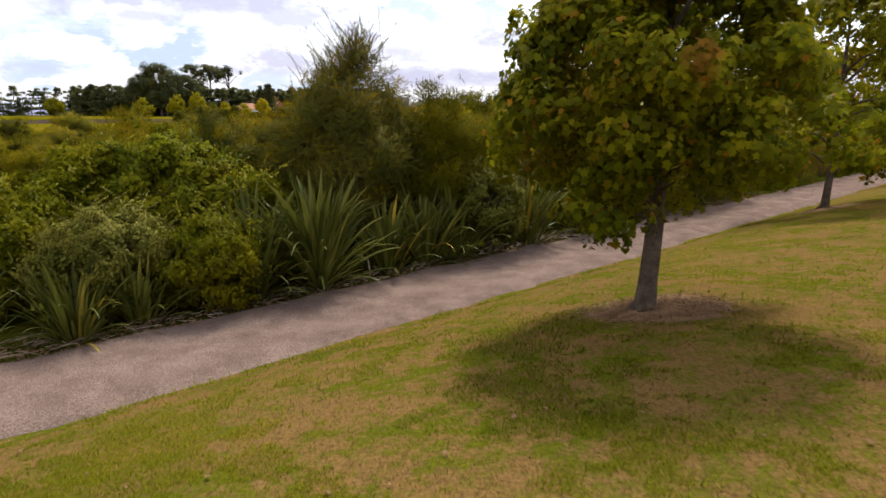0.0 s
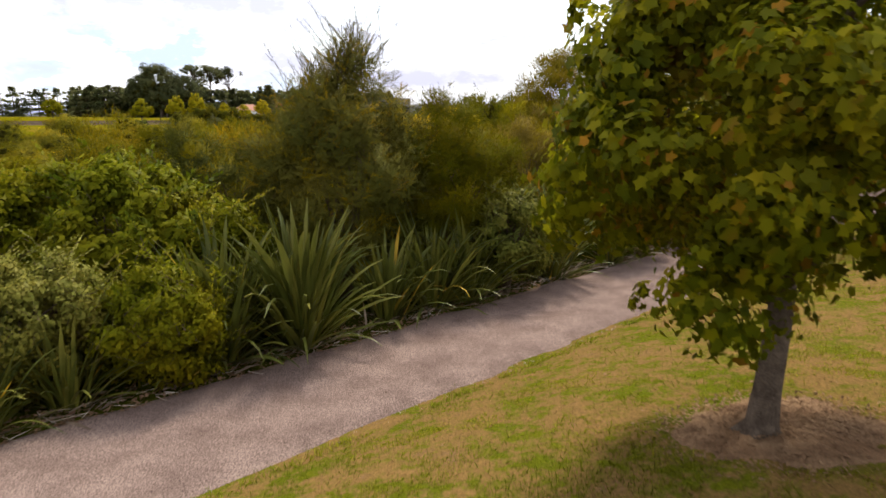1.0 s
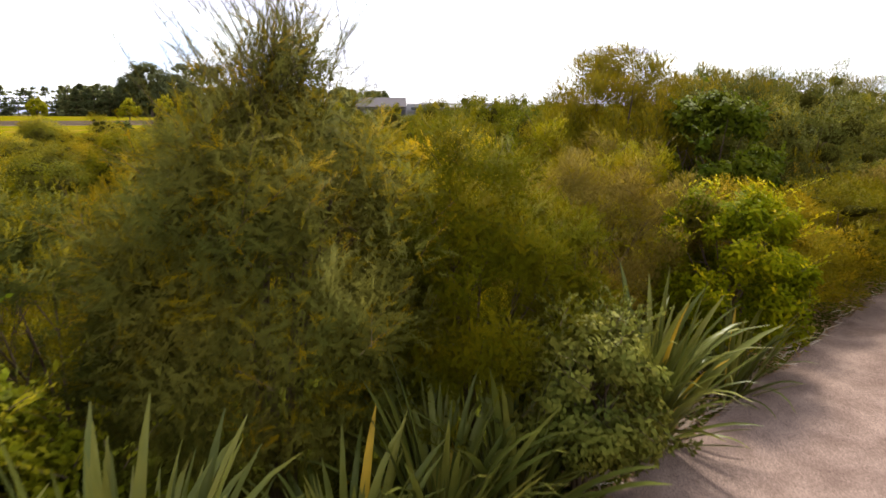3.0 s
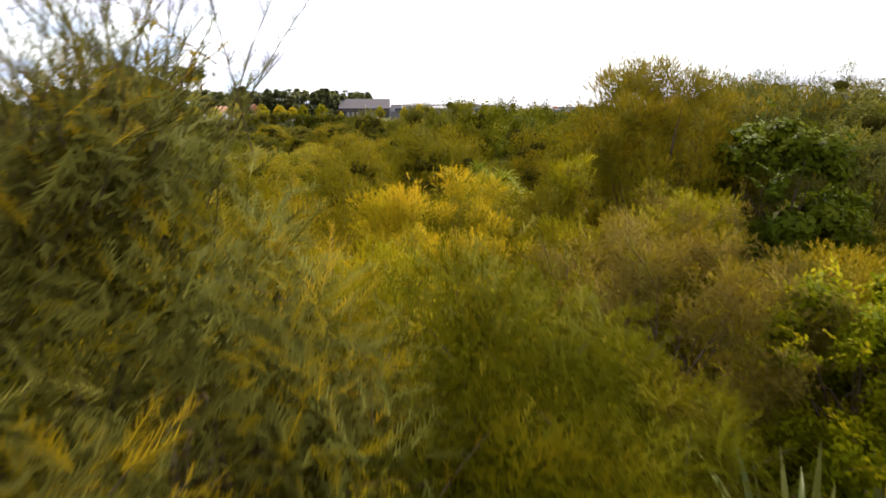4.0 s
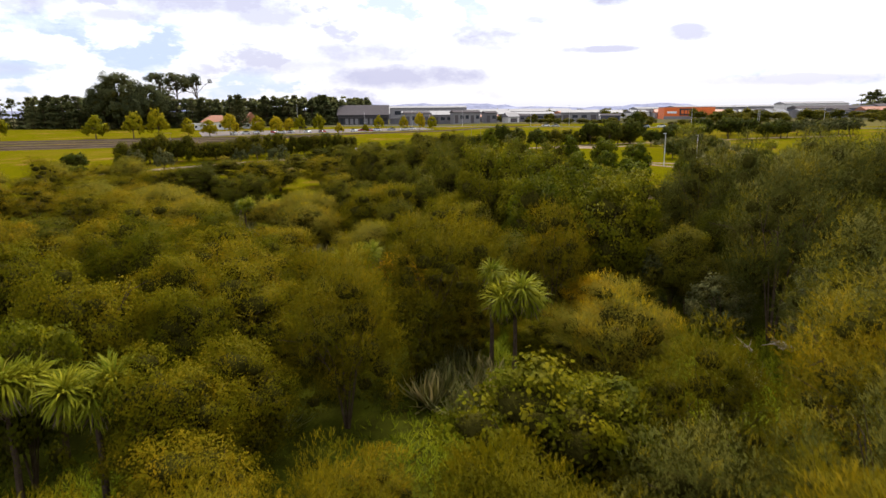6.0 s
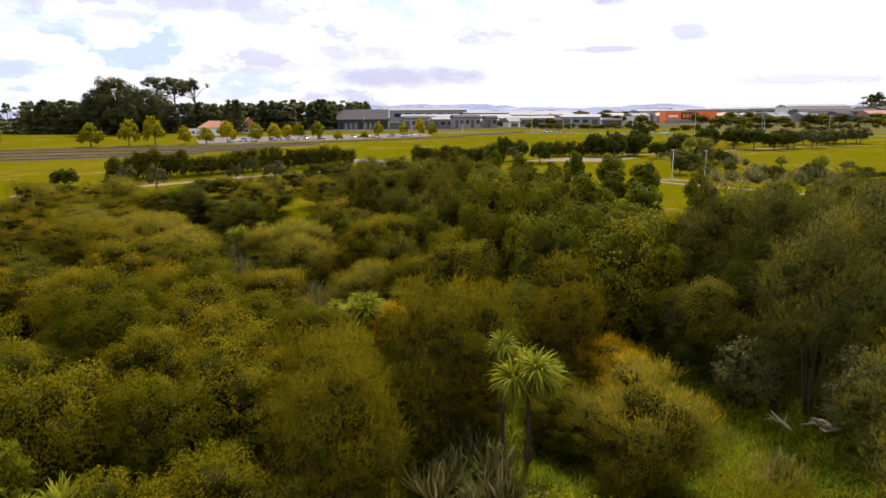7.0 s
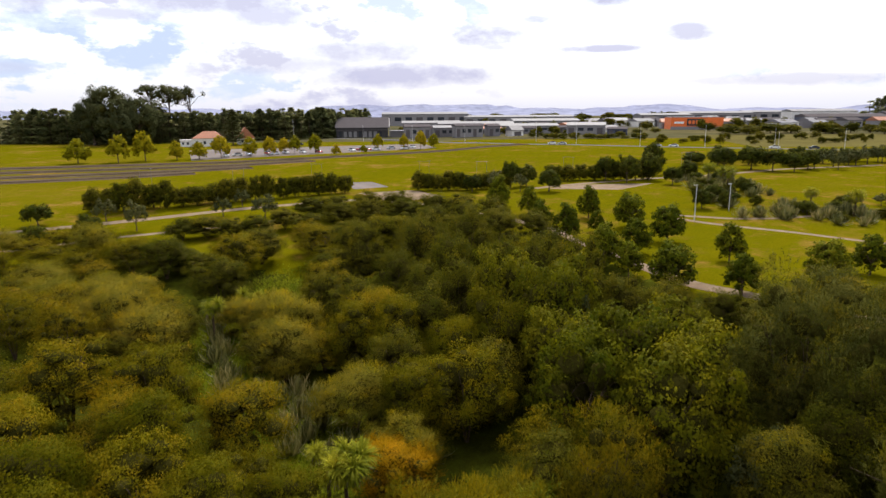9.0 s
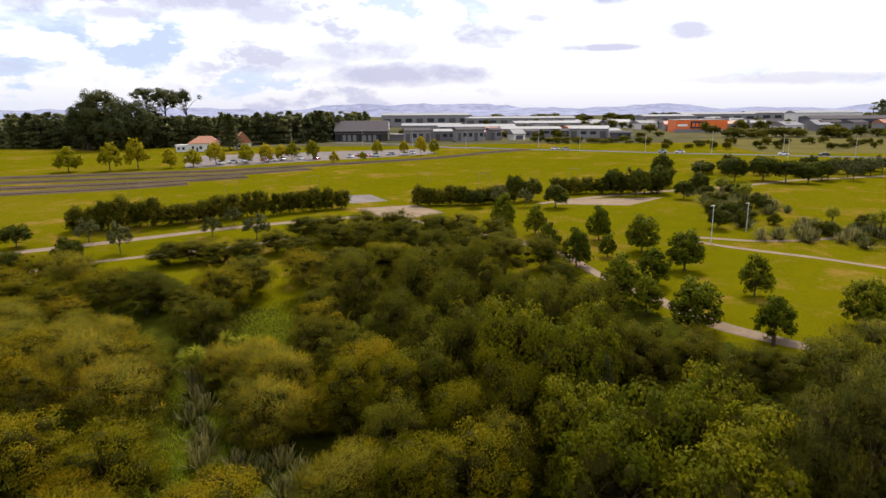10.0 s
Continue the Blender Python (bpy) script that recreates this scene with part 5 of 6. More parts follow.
# ---------------------------------------------------------------- maples on the lawn
def maple(x, y, H, R, n, seed, label, leaf=0.118, low=1.0):
    rng = np.random.default_rng(seed)
    z = gz(x, y)
    root = thing("maple_tree", x, y, z, 0, label, "tree", "maples on the lawn")
    g = Geo()
    head = 1.15
    g.tube([(0, 0, -0.25), (0, 0, 0.02), (0.005, 0, 0.12), (0.02, 0, 0.45), (0.07, 0.02, head), (0.10, 0.03, H * 0.55), (0.08, 0, H * 0.82)], [0.24, 0.20, 0.148, 0.124, 0.112, 0.08, 0.03], 14)
    for k in range(5):
        a = k * 1.257 + 0.3
        g.tube([(math.cos(a) * 0.08, math.sin(a) * 0.08, 0.12), (math.cos(a) * 0.2, math.sin(a) * 0.2, 0.01), (math.cos(a) * 0.34, math.sin(a) * 0.34, -0.08)], [0.06, 0.05, 0.02], 6)
    for k in range(16):
        a = k * 2.4 + rng.uniform(0, 0.6)
        z0 = head + (H * 0.62 - head) * k / 16
        l = R * rng.uniform(0.5, 0.72) * (0.35 + 0.65 * min(1, k / 7))
        e = (math.cos(a) * l, math.sin(a) * l, z0 + l * rng.uniform(0.15, 0.7))
        g.tube([(0.08, 0.02, z0), (e[0] * 0.45, e[1] * 0.45, z0 + (e[2] - z0) * 0.65), e], [0.055, 0.035, 0.008], 6)
    trunk = part("trunk", g, BARK, root, "grey maple trunk with a flared base")
    for p in trunk.data.polygons:
        p.use_smooth = True
    C, s, D = lumps(rng, 64, R, low, H, 0.54, 1.8)
    C[:, :2] *= np.clip(1.08 - 1.75 * np.maximum(0, C[:, 2:3] / H - 0.50) - (2.2 if low > 0.5 else 0.9) * np.maximum(0, 0.5 - C[:, 2:3] / H), 0.35, 1.1)
    C += rng.normal(0, 0.06 * R, C.shape)
    C[:, 1] *= 0.88
    reach = R * np.clip(1.14 - 1.5 * np.maximum(0, C[:, 2] / H - 0.42) - 2.6 * np.maximum(0, 0.44 - C[:, 2] / H) * (low > 0.5), 0.15, 1.2)          # broad low down, drawn in towards the top
    C[:, :2] *= np.minimum(1, np.maximum(0.05, reach - 0.75 * s) / np.maximum(0.01, np.hypot(C[:, 0], C[:, 1])))[:, None]
    part("crown", crown_leaves("crown", rng, C, s, D, n, LOBED, leaf, MAPLE, MAPLETIP, 12, None, 0.55, 0.8, 0.4, 0.0, 2, 0.55, 0.35), MAPLE, root, "lobed green leaves with a few turning red")
    return root


maple(2.74, 8.25, 5.2, 2.12, 30000, 31, "young maple in a ring of bare mulch", 0.098, 1.08)
maple(13.0, 21.4, 7.6, 3.4, 17000, 32, "young maple beside the gravel path", 0.15, 0.15)
maple(24.5, 33.0, 5.6, 2.5, 4000, 33, "young maple further along the path", 0.2)


def mulch_ring(x, y, r, seed):
    rng = np.random.default_rng(seed)
    g = Geo()
    rings, n = 7, 64
    wob = [1 + 0.30 * noise.noise((math.cos(k * 6.283 / n) * 1.2, math.sin(k * 6.283 / n) * 1.2, seed * 3.1)) + 0.16 * noise.noise((math.cos(k * 6.283 / n) * 4, math.sin(k * 6.283 / n) * 4, seed * 5.3)) for k in range(n)]
    for j in range(rings + 1):
        for k in range(n):
            a, q = k * 6.283 / n, r * j / rings * wob[k]
            px, py = x + math.cos(a) * q * 1.25, y + math.sin(a) * q
            up = 0.06 * (1 - (j / rings) ** 2) + rng.normal(0, 0.008) - (0.05 if j == rings else 0)
            g.v.append((px, py, gz(px, py) + up))
    for j in range(rings):
        for k in range(n):
            a, b = j * n + k, j * n + (k + 1) % n
            g.f.append((a, b, b + n, a + n))
    tagged(part("mulch_ring", g, MULCH), "low ring of bare brown mulch round a maple", "mulch", "mulch rings", "structure")


mulch_ring(2.95, 8.35, 0.88, 1)
mulch_ring(13.1, 21.5, 0.9, 2)

# ---------------------------------------------------------------- small things on lawn and path
rng = np.random.default_rng(77)


def lawn_spots(n, reach=1.0):
    y = 2.2 + 22 * rng.random(n * 3) ** 1.5 * reach
    x = (rng.random(n * 3) - 0.5) * (4 + 1.5 * y)
    keep = beside(x, y) < -1.32 + rng.normal(0, 0.06, n * 3)
    keep &= ((x - 2.95) / 1.2) ** 2 + (y - 8.35) ** 2 > 0.9 * rng.uniform(0.7, 1.05, n * 3)
    x, y = x[keep][:n], y[keep][:n]
    return x, y


def blades(name, x, y, size, seed, mat, label):
    r = np.random.default_rng(seed)
    n = len(x)
    tv, tf = [], []
    for k in range(3):
        a = k * 2.1
        c, s = math.cos(a), math.sin(a)
        o = len(tv)
        tv += [(-0.06 * c, 0, -0.06 * s), (0.06 * c, 0, 0.06 * s), (0.35 * s + 0.1 * c, 0.9 - 0.15 * k, -0.35 * c)]
        tf.append((o, o + 1, o + 2))
    P = np.stack([x, y, ground_at(x, y) - 0.005], 1)
    Y = np.stack([r.normal(0, 0.6, n), r.normal(0, 0.6, n), np.ones(n)], 1)
    N = np.stack([r.normal(0, 1, n), r.normal(0, 1, n), np.zeros(n)], 1)
    ob = part(name, stamp(name, tv, tf, P, Y, N, size * r.uniform(0.5, 1.4, n), unit(np.array([0, 0, 1.0]) + r.normal(0, 0.22, (n, 3)))), mat)
    return tagged(ob, label, "grass", kind="stuff")


lx, ly = lawn_spots(280000)
thick = np.array([0.7 * noise.noise((a * 0.55, b * 0.55, 9.0)) + 0.8 * noise.noise((a * 1.8, b * 1.8, 4.0)) + 0.5 * noise.noise((a * 6, b * 6, 2.0)) for a, b in zip(lx, ly)])
green = thick > rng.normal(0.10, 0.07, len(lx))
dx, dy = lx[thick < -0.06][:50000], ly[thick < -0.06][:50000]
lx, ly = lx[green], ly[green]
blades("lawn_blades", lx, ly, 0.048, 1, BLADE, "short patchy lawn grass, half dried out")
DRYBLADE = leaf_mat("dry_blade", (0.095, 0.058, 0.019), (0.155, 0.098, 0.036), (0.24, 0.16, 0.07), (0.07, 0.075, 0.008), 0.3, 0.7, spread=0.05, patch=0.8)
blades("dry_blades", dx, dy, 0.032, 8, DRYBLADE, "short dead straw-coloured grass in the lawn")
tx, ty = lawn_spots(5000)
lush = np.array([noise.noise((a * 0.9, b * 0.9, 3.0)) for a, b in zip(tx, ty)]) > 0.12
blades("lawn_tufts", tx[lush], ty[lush], 0.09, 2, leaf_mat("lush_blade", (0.11, 0.125, 0.008), (0.15, 0.16, 0.010), (0.19, 0.19, 0.014), None, 0.35, spread=0.05), "greener tufts of longer lawn grass")
u = rng.uniform(-9, 26, 2600)
v = -1.46 + rng.normal(0, 0.09, 2600)
keep = np.array([noise.noise((a * 0.7, 1.0, 8.0)) for a in u]) > -0.05
ex, ey = -2.4 + 0.7235 * u - 0.69 * v, 11.2 + 0.69 * u + 0.724 * v
blades("verge_grass", ex[keep], ey[keep], 0.11, 4, BLADE, "ragged longer grass along the path's edge")
# green floor of the gully clearings
along = rng.random(1800)
cx = np.concatenate([rng.normal(a, c * 0.55, 1500) for a, b, c in CLEAR] + [a.x + (b.x - a.x) * along + rng.normal(0, 2.0, 1800) for a, b in zip(GULLY, GULLY[1:])])
cy = np.concatenate([rng.normal(b, c * 0.55, 1500) for a, b, c in CLEAR] + [a.y + (b.y - a.y) * along + rng.normal(0, 2.0, 1800) for a, b in zip(GULLY, GULLY[1:])])
LUSH = leaf_mat("gully_grass", (0.10, 0.13, 0.006), (0.15, 0.18, 0.007), (0.21, 0.23, 0.010), None, 0.4, spread=0.05, patch=0.3)
blades("gully_grass", cx, cy, 0.55, 5, LUSH, "lush green grass in the gully clearings")

OCT = ([(1, 0, 0), (-0.8, 0.1, 0), (0, 0.9, 0), (0, -1, 0.1), (0, 0, 0.6), (0, 0, -0.6)], [(0, 2, 4), (2, 1, 4), (1, 3, 4), (3, 0, 4), (2, 0, 5), (1, 2, 5), (3, 1, 5), (0, 3, 5)])
m = 8000
u, v = rng.uniform(-9, 16, m), rng.uniform(-1.4, 1.4, m)
sx, sy = -2.4 + 0.7235 * u - 0.69 * v, 11.2 + 0.69 * u + 0.724 * v
P = np.stack([sx, sy, ground_at(sx, sy) + 0.022], 1)
stones = part("path_stones", stamp("path_stones", *OCT, P, rng.normal(0, 1, (m, 3)) * np.array([1, 1, 0.1]), np.tile([0, 0, 1.0], (m, 1)) + rng.normal(0, 0.2, (m, 3)), 0.0075 * rng.uniform(0.5, 1.8, m)), STONE)
tagged(stones, "loose small stones on the gravel path", "stones", kind="stuff")
m = 260
u, v = rng.uniform(-8, 12, m), 1.5 + np.abs(rng.normal(0, 0.35, m))
sx, sy = -2.4 + 0.7235 * u - 0.69 * v, 11.2 + 0.69 * u + 0.724 * v
STRIP = ([(-0.022, 0, 0), (0.022, 0, 0), (0.026, 0.5, 0.10), (0.004, 1, 0.02), (-0.004, 1, 0.02), (-0.026, 0.5, 0.10)], [(0, 1, 2, 5), (5, 2, 3, 4)])
P = np.stack([sx, sy, ground_at(sx, sy) + 0.035 + rng.uniform(0, 0.07, m)], 1)
Y = np.stack([0.72 + rng.normal(0, 0.5, m), 0.69 + rng.normal(0, 0.5, m), rng.normal(0, 0.14, m)], 1)
litter = part("leaf_litter", stamp("leaf_litter", *STRIP, P, Y, np.tile([0, 0, 1.0], (m, 1)) + rng.normal(0, 0.3, (m, 3)), np.stack([rng.uniform(0.5, 1.0, m), rng.uniform(0.15, 0.6, m), np.full(m, 0.4)], 1)), STRAW)
tagged(litter, "dry bleached flax leaves fallen along the path's edge", "leaf litter", kind="stuff")
m = 2600
q, a = 1.15 * np.sqrt(rng.random(m)) * rng.uniform(0.6, 1.0, m), rng.uniform(0, 6.283, m)
wx, wy = 2.95 + 1.2 * q * np.cos(a), 8.35 + q * np.sin(a)
P = np.stack([wx, wy, ground_at(wx, wy) + 0.065 * (1 - np.clip(q / 0.95, 0, 1) ** 2) + 0.006], 1)
chips = part("bark_chips", stamp("bark_chips", *SLIM, P, rng.normal(0, 1, (m, 3)) * np.array([1, 1, 0.2]), np.tile([0, 0, 1.0], (m, 1)) + rng.normal(0, 0.35, (m, 3)), np.stack([rng.uniform(0.04, 0.1, m), rng.uniform(0.02, 0.08, m), np.full(m, 0.05)], 1)), MULCH)
tagged(chips, "loose bark chips and dry bits round the maple", "mulch", kind="stuff")
m = 150
fx, fy = lawn_spots(m)
fx[:70], fy[:70] = 2.9 + rng.normal(0, 0.7, 70), 8.3 + rng.normal(0, 0.55, 70)
P = np.stack([fx, fy, ground_at(fx, fy) + np.where(np.arange(len(fx)) < 70, 0.075, 0.03)], 1)
fallen = part("fallen_leaves", stamp("fallen_leaves", *LOBED, P, rng.normal(0, 1, (len(fx), 3)) * np.array([1, 1, 0.1]), np.tile([0, 0, 1.0], (len(fx), 1)) + rng.normal(0, 0.3, (len(fx), 3)), 0.05 * rng.uniform(0.5, 1.3, len(fx))), MULCH)
tagged(fallen, "dry maple leaves fallen on the lawn", "leaves", kind="stuff")
m = 190
u, v = rng.uniform(-9, 24, m) + rng.normal(0, 0.4, m), 1.42 + np.abs(rng.normal(0, 0.26, m))
sx, sy = -2.4 + 0.7235 * u - 0.69 * v, 11.2 + 0.69 * u + 0.724 * v
STICK = ([(-0.5, 0, 0), (0.5, 0, 0), (0, 0, 0.8), (-0.3, 1, 0), (0.3, 1, 0), (0, 1, 0.5), (0.6, 0.5, 0.3), (1.6, 0.5, 0.3), (1.1, 0.5, 1.1)], [(0, 1, 7, 6), (1, 2, 8, 7), (2, 0, 6, 8), (6, 7, 4, 3), (7, 8, 5, 4), (8, 6, 3, 5)])
P = np.stack([sx, sy, ground_at(sx, sy) + 0.03 + rng.uniform(0, 0.05, m)], 1)
thick = rng.uniform(0.006, 0.014, m)
sticks = part("fallen_sticks", stamp("fallen_sticks", *STICK, P, np.stack([0.72 + rng.normal(0, 0.7, m), 0.69 + rng.normal(0, 0.7, m), rng.normal(0, 0.12, m)], 1), np.tile([0, 0, 1.0], (m, 1)), np.stack([thick, rng.uniform(0.1, 0.55, m), thick], 1)), DEADWOOD)
tagged(sticks, "bleached twigs and sticks lying along the path's edge", "twigs", kind="stuff")
m = 9000
u, v = rng.uniform(-10, 26, m), 1.36 + np.abs(rng.normal(0, 0.6, m))
sx, sy = -2.4 + 0.7235 * u - 0.69 * v, 11.2 + 0.69 * u + 0.724 * v
P = np.stack([sx, sy, ground_at(sx, sy) + 0.012 + rng.uniform(0, 0.03, m)], 1)
humus = part("dry_leaves", stamp("dry_leaves", *LEAF, P, rng.normal(0, 1, (m, 3)) * np.array([1, 1, 0.2]), np.tile([0, 0, 1.0], (m, 1)) + rng.normal(0, 0.35, (m, 3)), 0.075 * rng.uniform(0.5, 1.4, m)), MULCH)
tagged(humus, "brown dead leaves under the bushes beside the path", "leaf litter", kind="stuff")
clod = Geo().tube([(0, 0, 0), (0.03, 0.02, 0.03), (0.09, 0.03, 0.02), (0.13, 0.0, 0.0)], [0.02, 0.035, 0.03, 0.012], 6)
for x, y, t in ((-2.13, 12.13, 0), (-1.72, 12.3, 70), (-1.1, 11.5, 30)):
    ob = part("clod", clod.mesh("clod"), TWIG)
    ob.matrix_basis = pose(x, y, gz(x, y) + 0.02, 0, 0, t)
    tagged(ob, "dark clod of bark lying on the gravel path", "debris", "clods on the path")


def dead_branch(x, y, lift, turn, size, seed):
    r = random.Random(seed)
    g = Geo()
    g.tube([(-1.6, 0, -0.4), (-0.6, 0.1, 0.3), (0.2, 0, 0.55), (1.2, 0.2, 1.3)], [0.20, 0.17, 0.14, 0.05], 8)
    for k in range(6):
        a = r.uniform(-1.4, 1.4)
        b = r.uniform(-1, 0.6)
        g.tube([(b, 0.05, 0.35 + 0.2 * b), (b + 0.5 * math.cos(a), 0.6 * math.sin(a), 0.5), (b + 1.3 * math.cos(a), 1.2 * math.sin(a), r.uniform(0.0, 1.2))], [0.07, 0.05, 0.012], 6)
    ob = part("dead_branch", g, DEADWOOD)
    ob.matrix_basis = pose(x, y, gz(x, y) + lift, 0, 0, turn) @ Matrix.Diagonal((size, size, size, 1))
    tagged(ob, "bleached fallen tree branch lying in the gully", "branch", "dead wood")


dead_branch(21.6, 60.6, 0.35, 200, 1.0, 4)
dead_branch(20.6, 63.0, 0.3, 120, 0.55, 5)
patch("stream_mud", [(16.4, 58.6), (18.4, 58.0), (20.0, 60.6), (17.6, 61.4)], 0.06, WET, "bare brown mud by the stream bed", "mud", 8)
post = part("bollard", Geo().box(-0.14, 0.14, -0.14, 0.14, -0.2, 1.15).box(-0.16, 0.16, -0.16, 0.16, 1.15, 1.25), DARKPOST)
post.matrix_basis = pose(35.0, 108.6, gz(35.0, 108.6), 0, 0, 20)
tagged(post, "dark timber post beside the park path", "post")

# ---------------------------------------------------------------- park trees
TREES = {
    "park": [leafy(500 + i, 1.9, 4.6, 0.45, 34, 0.55, 4200, WIDE, 0.19, OAK, OAKTIP, trunk=0.10, subs=10, core=0.45, flat=1.0, ragged=0.45, shape=(0.95, 1.12, 1.0, 0.82, 0.58, 0.30), full=1.9) for i in range(3)],
    "round": [leafy(520 + i, 1.9, 3.6, 0.55, 24, 0.62, 2800, LEAF, 0.27, ROUNDLEAF, OAK, trunk=0.10, subs=10, share=0.3) for i in range(3)],
    "silver": [leafy(530 + i, 1.9, 3.6, 0.9, 18, 0.55, 1500, LEAF, 0.25, SILVERLEAF, None, trunk=0.09, subs=8, core=0.3, ragged=0.5) for i in range(2)],
    "hedge": [leafy(540 + i, 2.2, 4.4, 0.0, 34, 0.72, 2600, LEAF, 0.32, DARKLEAF, OLIVE, subs=12, share=0.2) for i in range(3)],
    "lime": [leafy(560 + i, 3.6, 8.0, 0.8, 28, 1.15, 2000, WIDE, 0.55, YELLOWTREE, None, trunk=0.2, subs=10, core=0.4, ragged=0.5, shape=(0.8, 1.1, 1.0, 0.8, 0.5)) for i in range(3)],
    "wood": [leafy(570 + i, 3.5, 8.0, 0.4, 22, 1.3, 900, LEAF, 0.95, DARKLEAF, OLIVE, trunk=0.25, subs=8, share=0.2) for i in range(2)],
}
SIZES = {"park": (1.85, 5.2), "round": (1.9, 3.6), "silver": (1.9, 3.6), "hedge": (2.2, 4.4), "lime": (3.6, 8.0), "wood": (3.5, 8.0)}
TREEWORDS = {"park": ("park_tree", "young green park tree standing on mown grass", "tree", "young park trees"), "round": ("round_tree", "small dark round-headed tree on the park grass", "tree", "round park trees"),
             "silver": ("silver_tree", "small grey-leaved tree with a thin crown", "tree", "silver park trees"), "hedge": ("hedge_bush", "dense dark green bush in a park hedge row", "bush", "hedge bushes"),
             "lime": ("lime_tree", "yellow-green street tree by the car park", "tree", "yellow-green trees"), "wood": ("belt_tree", "dark green tree in a far shelter belt", "tree", "far belt trees")}


def tree(kind, x, y, h, r):
    parts = TREES[kind][turns.randrange(len(TREES[kind]))]
    R, H = SIZES[kind]
    name, label, category, group = TREEWORDS[kind]
    root = thing(name, x, y, gz(x, y), turns.uniform(0, 360), label, category, group)
    root.scale = (r / R, r / R, h / H)
    for pname, me, mat in parts:
        part(pname, me, mat, root)


for x, y, h, r in [(13.8, 166.6, 7.0, 2.2), (19.7, 165.0, 5.0, 1.8), (19.4, 151.1, 5.0, 2.0), (22.5, 143.3, 5.6, 2.3), (30.3, 159.2, 5.6, 2.2), (35.2, 150.3, 6.0, 2.7), (24.4, 127.2, 5.8, 2.6),
                   (30.5, 131.7, 5.0, 2.2), (38.0, 139.1, 5.8, 2.7), (29.6, 115.6, 6.0, 2.8), (41.5, 125.1, 5.0, 1.9), (35.6, 109.6, 4.6, 2.1), (47.5, 112.7, 5.2, 2.5), (28.9, 148.4, 3.4, 1.3), (56, 117, 5.0, 2.3), (26.5, 122.5, 4.6, 2.0)]:
    tree("park", x, y, h * 1.15, r)
for x, y, h, r in [(-76.2, 163.1, 4.2, 2.5), (-67.4, 146.8, 4.0, 2.2), (-61.3, 152.8, 4.4, 2.2), (20.7, 200.4, 6.4, 2.2), (24.9, 200.9, 5.2, 2.6), (28.4, 188.9, 5.0, 2.6), (10.5, 194.3, 4.0, 2.2), (47.6, 209.1, 6.4, 2.6),
                   (52.3, 205.6, 7.0, 2.9), (59.9, 210.5, 6.8, 3.2), (66.1, 225.3, 8.6, 3.2), (62.3, 199.9, 4.4, 2.2), (91.5, 234.0, 6.6, 3.6), (101.2, 236.1, 7.0, 3.8), (104.9, 230.3, 6.4, 3.6), (110.6, 228.6, 5.4, 2.8), (118, 234, 5.6, 3.0), (101.1, 258, 5.6, 3.4), (72, 214, 4.6, 2.4)]:
    tree("round", x, y, h, r)
for x, y, h, r in [(-64.6, 166.1, 4.2, 2.2), (-55.5, 158.9, 5.2, 2.0), (-42.1, 168.2, 3.6, 1.9), (-32.9, 165.2, 4.4, 2.4), (-40.5, 176.5, 3.6, 1.8), (16.4, 195.0, 4.6, 2.0), (22.0, 192.0, 4.0, 1.8), (122.1, 237.4, 5.0, 3.0), (130.7, 241.2, 5.6, 3.2), (140.6, 245.0, 5.4, 3.4), (127, 233, 4.6, 2.4), (148, 250, 5.6, 3.4), (156, 254, 5.8, 3.4)]:
    tree("silver", x, y, h, r)
for k in range(19):
    f = k / 18
    x, y = -70.5 + 50 * f + turns.uniform(-0.5, 0.5), 174 + 21 * f ** 1.35 + turns.uniform(-0.8, 0.8)
    tree("hedge", x, y, 6.2 - 1.6 * f + turns.uniform(-1.7, 0.9), 1.9 + turns.uniform(-0.3, 0.7))
for k in range(10):
    f = k / 9
    tree("hedge", -2.6 + 22 * f, 198.5 + 1.5 * f + turns.uniform(-0.7, 0.7), 4.2 + turns.uniform(-0.7, 0.8), 1.9)
for k in range(8):
    f = k / 7
    tree("hedge", 34 + 26 * f, 211.5 + turns.uniform(-1, 1), 4.4 + turns.uniform(-0.6, 0.8), 2.3)
for k in range(34):
    y = turns.uniform(166, 212)
    x = 60 + (y - 168) * 0.42 + turns.uniform(-6, 8)
    if k % 2:
        tree(turns.choice(["round", "silver", "hedge", "round"]), x, y, turns.uniform(1.6, 3.8), turns.uniform(1.2, 2.2))
for k in range(22):
    tree(turns.choice(["round", "silver", "hedge"]), turns.uniform(68, 98), turns.uniform(152, 170), turns.uniform(1.2, 2.8), turns.uniform(1.0, 1.8))
for k in range(14):
    tree("round", 86 + k * 5.4, 252 + turns.uniform(-8, 8), turns.uniform(3.4, 5.6), turns.uniform(2.4, 3.6))
for x, y, h, r in [(-131.9, 284.3, 9.6, 5.4), (-118.3, 287.2, 11.0, 5.0), (-110.3, 292.7, 12.2, 5.2), (-99.4, 296.1, 8.0, 3.4), (-91.9, 299.9, 7.2, 4.4), (-85.2, 306.5, 10.0, 4.5), (-74.8, 313.3, 8.6, 4.0), (-67.8, 318.1, 8.6, 3.7),
                   (-63.6, 326.7, 7.8, 3.2), (-58.8, 326.2, 8.6, 3.3), (-50.7, 331.9, 9.2, 3.8), (-39.0, 315.4, 5.0, 2.4), (-27.9, 323.1, 4.4, 1.8), (-23.5, 349.9, 8.2, 3.2), (-11.1, 355.9, 7.8, 2.8), (-2.9, 355.1, 9.8, 3.5), (3.5, 365.7, 7.4, 3.3), (-168, 280, 10.5, 5.0)]:
    tree("lime", x, y, h * 0.86, r * 0.74)


